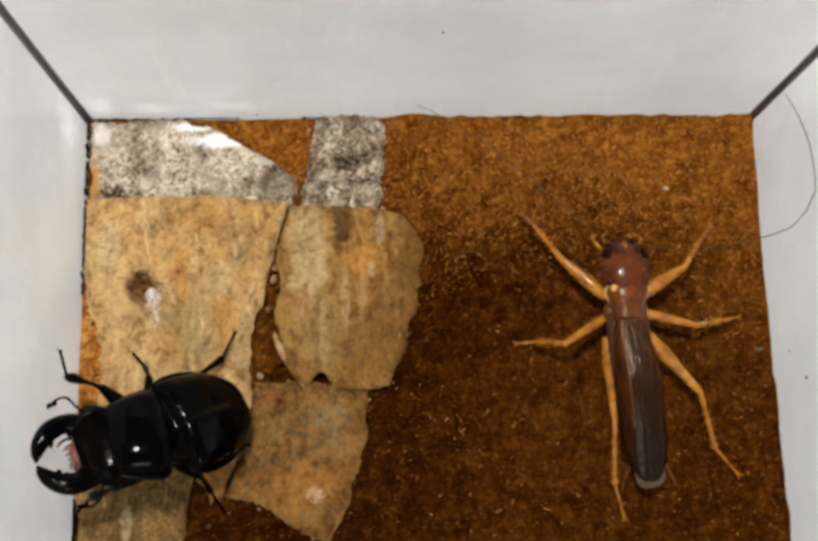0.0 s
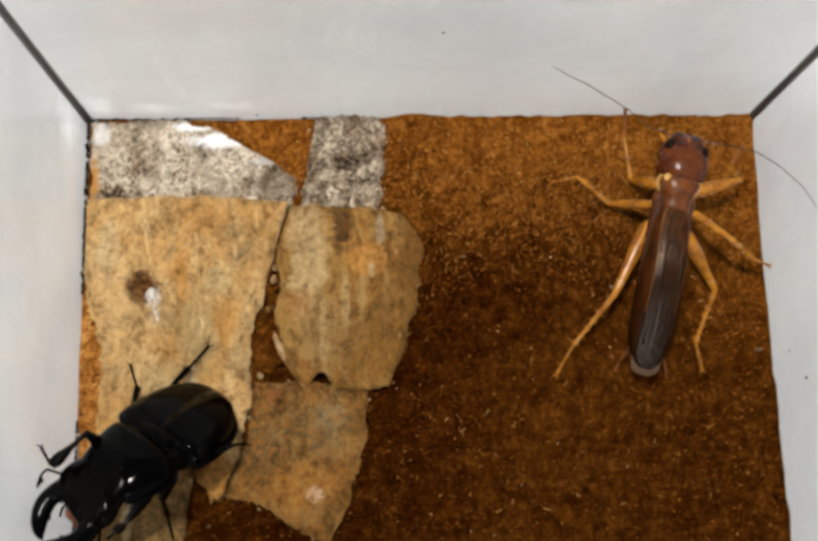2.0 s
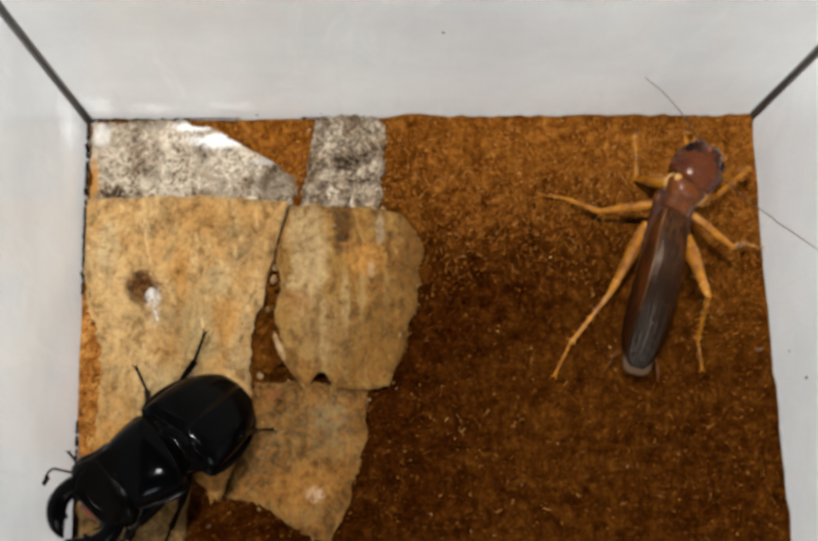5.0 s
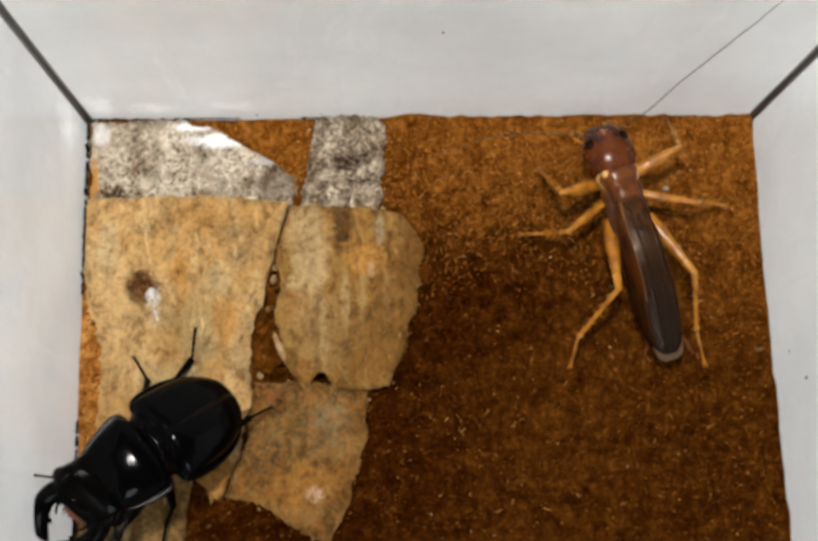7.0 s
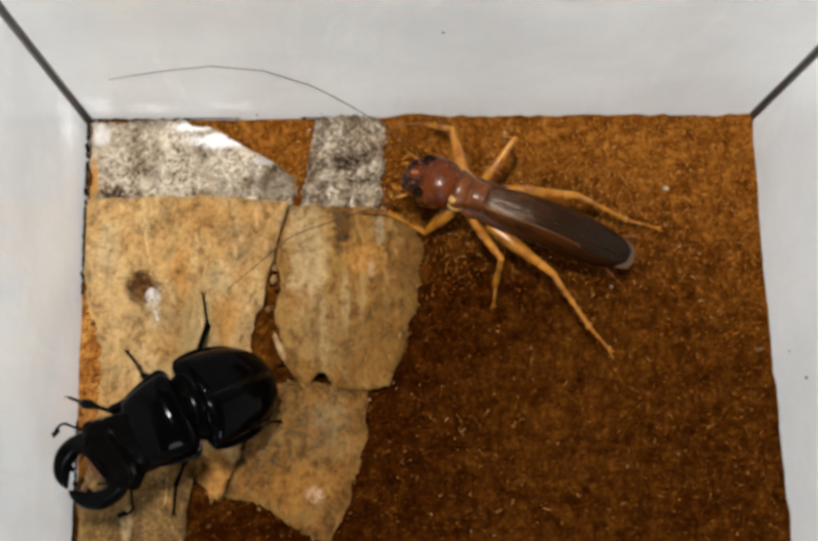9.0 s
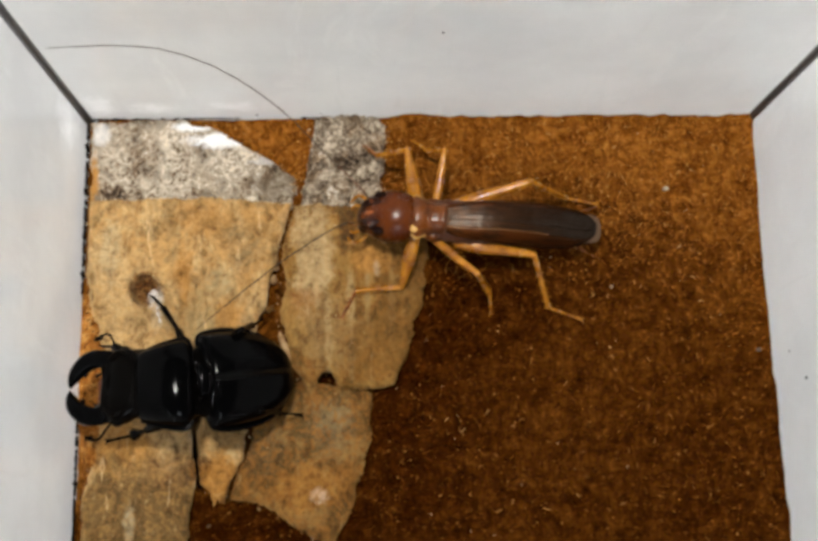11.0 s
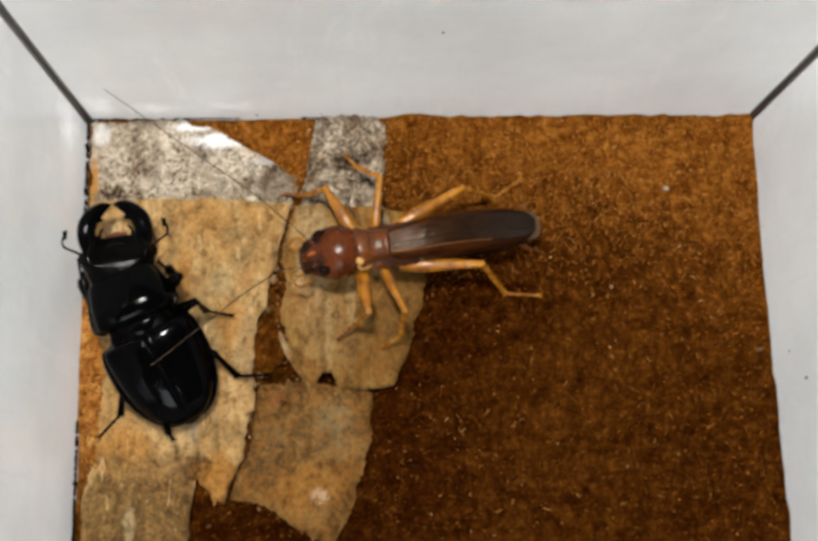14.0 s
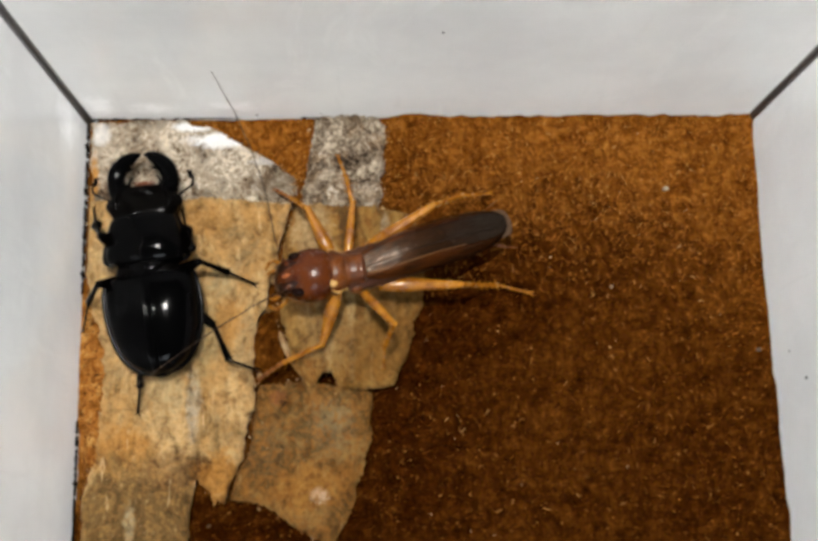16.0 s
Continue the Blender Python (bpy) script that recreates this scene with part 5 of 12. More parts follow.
    walk(BEETLE["head"], [
        (0, at(10.1, -3.5, -7.5, 40.4, -10.9)), (0.5, at(10.6, -3.7, -6.8, 32.3, -13.5)), (1, at(13.1, -2.9, -4.6, 29, -10.1)),
        (1.5, at(14.4, -3.9, -4.8, 41.3, -31.5)), (2, at(13.9, -3.3, -6.5, 54.7, -22.5)), (2.5, at(13.5, -3.3, -8.1, 54.5, -21)),
        (3, at(12.3, -6.3, -9.9, 55.2, -21.8)), (3.5, at(13.6, -4.7, -10.6, 50.2, -10.6)), (4, at(13, -5.4, -9.1, 58.9, -11.5)),
        (4.5, at(12.7, -5, -8.8, 57.5, -8.9)), (5, at(12.4, -4.1, -8.7, 55.7, -2.4)), (5.5, at(12.2, -3.3, -8.7, 53.3, 5.8)),
        (6, at(12.1, -2.5, -8.8, 51.2, 12.9)), (6.5, at(12.3, -2.1, -8.8, 51, 15.9)), (7, at(12.8, 0.1, -8.5, 52.6, 16.5)),
        (7.5, at(13, -5.2, -10.5, 58.2, -10.2)), (8, at(13.8, 0.6, -12.2, 79.3, -5.6)), (8.5, at(13.0, 1.7, -13.6, 67.9, 12.6)),
        (9, at(12.4, 1.2, -13.1, 62.6, 15.1)), (9.5, at(12.1, 0.9, -12.6, 60.8, 13.6)), (10, at(11.7, 0.4, -11.8, 58.9, 8.2)),
        (10.5, at(11.5, -0.8, -10.8, 57.5, -2.3)), (11, at(11.5, -2.4, -10.1, 59.4, -15)), (11.5, at(11.4, -3, -9.7, 58, -19.4)),
        (12, at(11.6, -6.5, -9.8, 63.9, -26.3)), (12.5, at(11.4, -6.2, -5.9, 61.3, -26.3)), (13, at(13.9, -1.8, -1.1, 31.6, -24.1)),
        (13.5, at(14.4, -0.6, -1, 4.1, -18.2)), (14, at(14.9, -1.8, -5, 23, -19.4)), (14.5, at(14.8, -1.3, -1, 9.5, -9.8)),
        (15, at(14.1, -1.6, -0.9, 9.4, -6.5)), (15.5, at(14.1, -1.3, -1, 9.4, -5)), (16, at(14.1, -1, -1, 9.2, -3.8)),
    ])
    walk(BEETLE["LFf"], [
        (0, at(4.7, 5.3, -6.8, 84.7, -1.7)), (0.25, at(4.9, 5.2, -6.7, 87.4, -68.4)), (0.5, at(5.1, 5.1, -6.6, 84.2, -126.1)),
        (1, at(5.7, 5.5, -5.7, 66.3, 176)), (1.25, at(6.4, 5, -5.4, 76.5, -157.1)), (1.5, at(7.1, 4.4, -5.1, 78.1, -95.4)), (2, at(5.2, 5.7, -6, 76.6, -59.7)),
        (2.5, at(4.6, 5.8, -6.4, 75.6, -51.7)), (3, at(4.9, 5.1, -6.7, 73.2, -59.1)), (3.5, at(4.8, 5.3, -6.7, 61.6, 4)), (4, at(5.6, 4.7, -6.5, 62.8, -6.9)),
        (4.5, at(5.4, 4.9, -6.5, 64.3, -3.8)), (5, at(4.9, 5.3, -6.6, 67.4, 5.3)), (5.5, at(4.3, 5.7, -6.7, 70, 19.9)), (6, at(3.7, 6.1, -6.7, 71.1, 34.9)),
        (6.5, at(3.5, 6.2, -6.7, 71.6, 42.2)), (7, at(2.7, 6.6, -6.6, 61.1, 38.1)), (7.5, at(5.2, 4.7, -6.8, 53.1, -22.5)), (8, at(2.4, 6.4, -7, 44.4, 7.1)),
        (8.5, at(1, 6.6, -7.1, 52.6, 8.9)), (9, at(1.3, 6.6, -7.1, 52.8, 8)), (9.5, at(1.3, 6.6, -7.1, 53.6, 10.6)), (10, at(1.6, 6.6, -7.1, 57.5, 17.3)),
        (10.5, at(2.2, 6.4, -7, 65.3, 28.1)), (11, at(2.9, 6.2, -7, 75.5, 48.6)), (11.5, at(3.3, 6.1, -6.9, 76.8, 57.4)), (12, at(4.8, 5.1, -6.8, 60.6, -2.9)),
        (12.5, at(5.3, 5.4, -6.2, 30.3, -5.9)), (12.75, at(5.7, 5.9, -5.3, -20, -2)), (13, at(6, 6.3, -4.4, -70.2, 7.7)),
        (13.25, at(6, 6.4, -4.4, -79.8, 48.7)), (13.5, at(5.9, 6.4, -4.4, -76.2, 117.4)), (13.75, at(5.4, 6.3, -5, -7.7, 91)),
        (14, at(4.9, 6.2, -5.7, 61.5, 78.1)), (14.25, at(5.5, 6.2, -5, -8.2, 76.8)), (14.5, at(6.2, 6.2, -4.4, -77.9, 73.8)),
        (15, at(6.4, 5.9, -4.4, -66.8, 130.1)), (15.25, at(6.4, 6, -4.4, -71, 81.8)), (15.5, at(6.3, 6, -4.4, -62.3, 42.6)),
        (16, at(6.2, 6.2, -4.4, -65.1, 52)),
    ])
    walk(BEETLE["LFt"], [
        (0, at(5.7, 5.3, -18.2, 76.3, -150.9)), (0.5, at(4.4, 4.2, -18, 65.2, -157.2)), (1, at(1.1, 5.8, -16.3, 69.9, -175.4)),
        (1.5, at(6.8, 2.1, -16.3, 55.3, -139.4)), (2, at(6.5, 3.4, -17.2, 59, -132.5)), (2.5, at(6.4, 3.6, -17.5, 59.8, -131.2)),
        (3, at(6.6, 2.2, -17.7, 58.4, -127.7)), (3.5, at(10.2, 5.7, -16.8, 76.9, -141.9)), (4, at(10.8, 4.1, -16.7, 75.2, -137.6)),
        (4.5, at(10.4, 4.5, -16.9, 75.7, -140.7)), (5, at(9.3, 5.7, -17.2, 76.9, -149.3)), (5.5, at(8, 7.1, -17.5, 78.3, -161.3)),
        (6, at(6.8, 8.2, -17.6, 79.5, -174.2)), (6.5, at(6.2, 8.6, -17.6, 80.3, 178.6)), (7, at(7.1, 10.1, -16.7, 80.4, 170.9)),
        (7.5, at(11.6, 2.1, -15.9, 84.9, -151.2)), (8, at(10.5, 7.4, -15, 79.9, 146.4)), (8.5, at(7.9, 7.7, -16.2, 84, 77)),
        (9, at(8.1, 7.6, -16.3, 85.9, 87.2)), (9.5, at(8, 7.8, -16.4, 85.8, 110.7)), (10, at(7.5, 8.4, -16.8, 84.3, 148.7)),
        (10.5, at(6.4, 8.7, -17.5, 82.7, 175.3)), (11, at(4.8, 8.4, -18.1, 81.7, -169)), (11.5, at(4.7, 8.3, -18.1, 82.3, -160.2)),
        (12, at(10.4, 4.8, -16.8, 73.1, -153.3)), (12.5, at(15.1, 4.4, -12, 64.6, -164.6)), (12.625, at(13.8, 5, -7.4, 78.1, -162.9)),
        (12.688, at(13.2, 5.3, -5.1, 84.8, -158.6)), (12.719, at(12.8, 5.5, -4, 88.1, -145.4)), (12.75, at(12.5, 5.6, -2.8, 88.3, -9.4)),
        (13, at(9.9, 6.8, 6.4, 61.4, 12.7)), (13.5, at(4.7, 8.8, 6.8, 60.3, 40.8)), (14, at(6, 11.6, -15.8, 0.5, -11.9)), (14.5, at(6.8, 8.5, 6.8, 49.3, 6.9)),
        (15, at(3.5, 9.4, 6.2, 44.7, 26.9)), (15.5, at(10.3, 9.7, 5.8, 55.1, 18.5)), (16, at(9.1, 10, 6, 56.1, 23.9)),
    ])
    walk(BEETLE["LFa"], [
        (0, at(3.5, 4.1, -28.4, 79.8, 116.3)), (0.5, at(0.4, 2.5, -27.6, 79, 164.3)), (1, at(-2.5, 5.5, -26.1, 79.8, -167)),
        (1.5, at(2.3, -1.8, -25, 54.3, -134.7)), (2, at(2.9, -0.6, -26.2, 58.6, -129.8)), (2.5, at(2.9, -0.4, -26.6, 59.3, -128.8)),
        (3, at(3.3, -2.1, -26.7, 58, -127.5)), (3.5, at(8.3, 4.2, -27, 74, -129.8)), (4, at(8.9, 2.2, -26.9, 73.1, -125.4)),
        (4.5, at(8.4, 2.9, -27.1, 73.9, -127)), (5, at(7.3, 4.5, -27.4, 75.9, -131.5)), (5.5, at(6, 6.4, -27.8, 78.5, -138.3)),
        (6, at(4.9, 8, -27.9, 80.7, -146.7)), (6.5, at(4.4, 8.7, -28, 81.8, -151.3)), (7, at(5.4, 10.3, -27, 84.2, -150.8)),
        (7.5, at(10.8, 1.6, -26.4, 83.1, -108.9)), (7.75, at(9.9, 5, -25.9, 76.3, 179)), (8, at(9, 8.4, -25.4, 64, 163.9)),
        (8.5, at(8.2, 8.8, -26.7, 84, 105.9)), (9, at(8.2, 8.3, -26.7, 84.6, 115.7)), (9.5, at(7.7, 8.6, -26.8, 85.7, 111.7)),
        (10, at(6.6, 8.9, -27.2, 86.8, 39.8)), (10.5, at(5.1, 8.8, -27.9, 77.4, 0.6)), (11, at(3.3, 8.1, -28.5, 62.1, -0.1)),
        (11.5, at(3.4, 7.8, -28.5, 57.7, -0.8)), (11.75, at(5.5, 5.6, -27.7, 79.1, -28.8)), (11.875, at(6.6, 4.5, -27.3, 82.4, -103.8)),
        (12, at(7.7, 3.4, -26.9, 73.8, -144.8)), (12.125, at(8.5, 3.4, -25.6, 84.6, -96.8)), (12.188, at(8.9, 3.3, -24.9, 83.5, -30)),
        (12.25, at(9.3, 3.3, -24.2, 78, -5.5)), (12.5, at(10.8, 3.2, -21.5, 52.4, 11.8)), (13, at(14.8, 7.9, -2.8, 42.6, 25.6)),
        (13.5, at(8.6, 12.2, -2.4, 42.8, 41)), (14, at(16.3, 9.5, -15.9, 48.2, -10.1)), (14.5, at(13.6, 9.3, -1.1, 53, 12.1)),
        (15, at(10.2, 12.7, -1.2, 54.5, 44.7)), (15.5, at(15.9, 11.6, -2.8, 43.7, 5.1)), (16, at(14.5, 12.4, -2.7, 44.4, 12.7)),
    ])
    walk(BEETLE["RFf"], [
        (0, at(0, -7.1, -6.8, 17.4, -74.5)), (0.5, at(0.4, -7.2, -6.6, 12.5, -80.9)), (1, at(2.8, -7.4, -5.7, 18.3, -100.9)),
        (1.5, at(2.5, -8, -5.1, 4.1, -126.1)), (1.75, at(2.6, -7.6, -5.5, -25.7, -87.5)), (2, at(2.7, -7.2, -6, -40.8, -32)),
        (2.5, at(2, -7.1, -6.4, -38.3, -34.8)), (3, at(-0.2, -7.1, -6.7, -37.7, -48.3)), (3.25, at(0.1, -7.1, -6.7, -3, -80.7)),
        (3.5, at(0.4, -7.1, -6.7, 32.6, -110.9)), (4, at(0.1, -7.3, -6.5, 44.3, -80.4)), (4.5, at(0.2, -7.3, -6.5, 46.7, -82.8)),
        (5, at(0.6, -7.2, -6.6, 52.1, -88.9)), (5.5, at(1, -7.1, -6.7, 57.7, -99.2)), (6, at(1.5, -7, -6.7, 61.3, -110.5)),
        (6.5, at(1.7, -6.9, -6.7, 62.4, -115.4)), (7, at(2.9, -6.6, -6.6, 70.5, -117.1)), (7.5, at(-0.7, -7, -6.8, 36.5, -92.9)),
        (8, at(1.1, -6.7, -7, 43.7, -50)), (8.5, at(1.5, -6.6, -7.1, 35.8, -8.8)), (9, at(1.2, -6.6, -7.1, 34.2, -12.2)),
        (9.5, at(1.2, -6.6, -7.1, 41.4, -15.8)), (10, at(1.2, -6.6, -7.1, 56.4, -28.8)), (10.5, at(1, -6.7, -7, 53.1, -32.5)),
        (11, at(0.9, -6.8, -7, 46.4, -33.7)), (11.5, at(0.8, -6.9, -6.9, 43, -34.1)), (12, at(-0.6, -7, -6.8, 36.9, -34.2)),
        (12.5, at(1.7, -7.3, -6.2, 4, -40.4)), (13, at(5.4, -6.9, -4.4, -62.8, -67.2)), (13.5, at(5.5, -6.8, -4.4, -51.6, -105.3)),
        (14, at(3.9, -6.9, -5.7, -43.1, -73.2)), (14.5, at(5.2, -7, -4.4, -14, -72.3)), (15, at(4.9, -7.2, -4.4, -41.9, -96.5)),
        (15.5, at(5.1, -7.1, -4.4, -51.1, -110.4)), (16, at(5.2, -7, -4.4, -53.7, -114.9)),
    ])
    walk(BEETLE["RFt"], [
        (0, at(3, -17.6, -10.2, 48.2, -85.8)), (0.5, at(2.1, -18.3, -9.1, 43.4, -73.4)), (1, at(0.8, -18.1, -9.3, 31.1, -57.9)),
        (1.5, at(-4.2, -17.2, -5.9, 56.7, -128.4)), (1.75, at(2.9, -14.5, -2.2, 64.1, -59.3)), (2, at(10.1, -11.8, 1.5, 42, -15.6)),
        (2.5, at(9.4, -12.3, 0.8, 29.9, -11.5)), (3, at(5.9, -13.9, 0.3, 21.3, -10.1)), (3.5, at(-3.1, -16.2, -12.9, 31.1, -51.8)),
        (4, at(1.5, -15.4, -14.5, 60.9, -75.6)), (4.5, at(1.2, -15.1, -14.9, 63.7, -71.3)), (5, at(0.7, -14.3, -15.7, 71.1, -60.8)),
        (5.5, at(0.1, -13.1, -16.4, 79.7, -40.9)), (6, at(-0.4, -12.1, -16.8, 85.1, 3.8)), (6.5, at(-0.6, -11.7, -16.9, 85.7, 44)),
        (7, at(1.2, -10, -17.5, 88.3, 76.8)), (7.031, at(1, -10.4, -17.2, 89.7, 165.1)), (7.062, at(0.9, -10.8, -17, 88.3, -121.2)),
        (7.125, at(0.6, -11.6, -16.5, 84.9, -115.4)), (7.25, at(0, -13.1, -15.5, 78.3, -113.7)), (7.5, at(-1.2, -16.3, -13.6, 64.9, -113)),
        (8, at(6.5, -13.1, -14.9, 77, -105.1)), (8.5, at(10.7, -8, -13.8, 52.1, -92.2)), (9, at(10.5, -8.6, -13.6, 54.7, -90.6)),
        (9.5, at(9.5, -9, -14.7, 57.5, -97.8)), (10, at(6.8, -9.7, -16.7, 63, -109.3)), (10.5, at(6.9, -10.4, -16.2, 66, -108.1)),
        (11, at(7.5, -11.2, -15.3, 68.8, -106.3)), (11.5, at(7.7, -11.6, -14.8, 70, -104.4)), (12, at(7, -12.1, -13.7, 69.6, -91.4)),
        (12.5, at(10.5, -14.8, -7, 82.8, -83.2)), (12.75, at(9, -13.2, -0.6, 70.8, -11.8)), (13, at(7.5, -11.7, 5.9, 53.4, -0.3)),
        (13.5, at(3.6, -13.7, 4.6, 48.6, 9.9)), (14, at(6.4, -14.9, 2.2, 69.1, 50.7)), (14.5, at(8.6, -17.6, -1.6, 36.8, 26.4)),
        (15, at(4, -15.7, 3.3, 49.2, 24.2)), (15.5, at(2.5, -13.9, 4.6, 45.5, 16.7)), (16, at(2.4, -13.2, 4.9, 45.6, 16)),
    ])
    walk(BEETLE["RFa"], [
        (0, at(3.5, -24.6, -18, 6.3, -109.8)), (0.5, at(4.3, -25.6, -16.3, -15.7, -95.6)), (1, at(5.5, -25.7, -14.8, -23.8, -97.6)),
        (1.25, at(-1.1, -23.7, -14.7, 20.5, -104.2)), (1.5, at(-7.8, -21.7, -14.7, 64.3, -118.1)), (2, at(17.6, -13.9, -5.5, 4.5, -120.8)),
        (2.5, at(18.4, -14.1, -4.5, 11.5, -124.4)), (3, at(15.5, -15.6, -3.5, 18.3, -104.5)), (3.5, at(2.5, -23.2, -18.3, -12.1, -122.7)),
        (4, at(2.8, -20.4, -23.7, 14.8, -115.4)), (4.5, at(2.7, -19.5, -24.3, 18.9, -117.8)), (5, at(2.4, -17.2, -25.6, 29.6, -122.2)),
        (5.5, at(1.5, -14.4, -26.7, 44.7, -126.7)), (6, at(0.5, -12.1, -27.3, 59.4, -129.3)), (6.5, at(0, -11.2, -27.4, 67, -122.3)),
        (7, at(1.3, -9.7, -28, 70, -79.7)), (7.5, at(-3, -20.4, -23.1, 35.3, -81.1)), (8, at(5.9, -15.4, -25.2, 72.8, -116)),
        (8.5, at(10.4, -14.4, -22.1, 54.2, -113.5)), (9, at(10.4, -14.7, -22.2, 57.1, -114.3)), (9.5, at(8.8, -14.5, -23.6, 59.3, -113.8)),
        (10, at(5.2, -14.2, -26, 64.7, -114.2)), (10.5, at(5.5, -14.5, -25.8, 70.8, -114.4)), (11, at(6.4, -14.9, -25.1, 76.4, -114.1)),
        (11.5, at(6.8, -15.1, -24.6, 78.8, -113.2)), (12, at(6.9, -15.8, -23.6, 70.8, -94.7)), (12.25, at(8.8, -15.9, -20.5, 81.6, -79.7)),
        (12.375, at(9.7, -16, -19, 85.8, -43.6)), (12.5, at(10.6, -16.1, -17.5, 84.8, 29.6)), (13, at(13.7, -11.7, -2.6, 44, 9.1)),
        (13.5, at(10.4, -12.5, -3.3, 36.8, 24.1)), (14, at(8.7, -12.1, -7.6, 66, 34.5)), (14.25, at(12.4, -13, -7.8, 40.3, -16.3)),
        (14.5, at(16.1, -13.9, -7.9, 5.9, -34.8)), (15, at(10.2, -12.9, -4.7, 22.4, -1.8)), (15.5, at(9.6, -11.8, -2.9, 39.1, 14.2)),
        (16, at(9.4, -11.1, -2.6, 37, 9.2)),
    ])
    walk(BEETLE["LMf"], [
        (0, at(-2, 6.5, -4.5, 15.2, 149.5)), (0.5, at(-2, 6.5, -4.5, 72.4, 173.9)), (1, at(-2, 6.5, -4.5, 62.1, 166.2)),
        (1.5, at(-2, 6.5, -4.5, 77.6, -131.7)), (2, at(-2, 6.5, -4.5, 78.1, -148.7)), (2.5, at(-2, 6.5, -4.5, 84.6, 170.1)),
        (2.625, at(-2, 6.5, -4.5, 87.6, 178.8)), (2.688, at(-2, 6.5, -4.5, 89, -158.4)), (2.719, at(-2, 6.5, -4.5, 89.3, -112.9)),
        (2.75, at(-2, 6.5, -4.5, 89.1, -60.5)), (3, at(-2, 6.5, -4.5, 83.3, -22.4)), (3.5, at(-2, 6.5, -4.5, 52.4, 19.3)), (4, at(-2, 6.5, -4.5, 80.3, 47.8)),
        (4.5, at(-2, 6.5, -4.5, 79.5, 63.9)), (5, at(-2, 6.5, -4.5, 75, 87.2)), (5.5, at(-2, 6.5, -4.5, 67.7, 100.4)), (6, at(-2, 6.5, -4.5, 60.8, 105.9)),
        (6.5, at(-2, 6.5, -4.5, 57.9, 108.1)), (7, at(-2, 6.5, -4.5, 49.5, 105.5)), (7.25, at(-2, 6.5, -4.5, 53.3, 57.1)),
        (7.5, at(-2, 6.5, -4.5, 39.2, 18.4)), (8, at(-2, 6.5, -4.5, 73.5, 85.6)), (8.5, at(-2, 6.5, -4.5, 67.9, 108.3)), (9, at(-2, 6.5, -4.5, 68.4, 113.3)),
        (9.5, at(-2, 6.5, -4.5, 66.9, 117.4)), (10, at(-2, 6.5, -4.5, 63.5, 124.6)), (10.5, at(-2, 6.5, -4.5, 60.3, 132.2)),
        (11, at(-2, 6.5, -4.5, 58.6, 137.5)), (11.5, at(-2, 6.5, -4.5, 58.3, 139.6)), (12, at(-2, 6.5, -4.5, 68.2, 102.2)),
        (12.5, at(-2, 6.5, -4.5, 56, 103.3)), (12.75, at(-2, 6.5, -4.5, 5.8, 101.5)), (13, at(-2, 6.5, -4.5, -44.5, 100.1)),
        (13.5, at(-2, 6.5, -4.5, -51.2, 130.5)), (14, at(-2, 6.5, -4.5, -8.9, 153.6)), (14.5, at(-2, 6.5, -4.5, 7.2, 124.9)),
        (15, at(-2, 6.5, -4.5, -51.5, 143.2)), (15.5, at(-2, 6.5, -4.5, -60.3, 104.3)), (16, at(-2, 6.5, -4.5, -58.1, 103.3)),
    ])
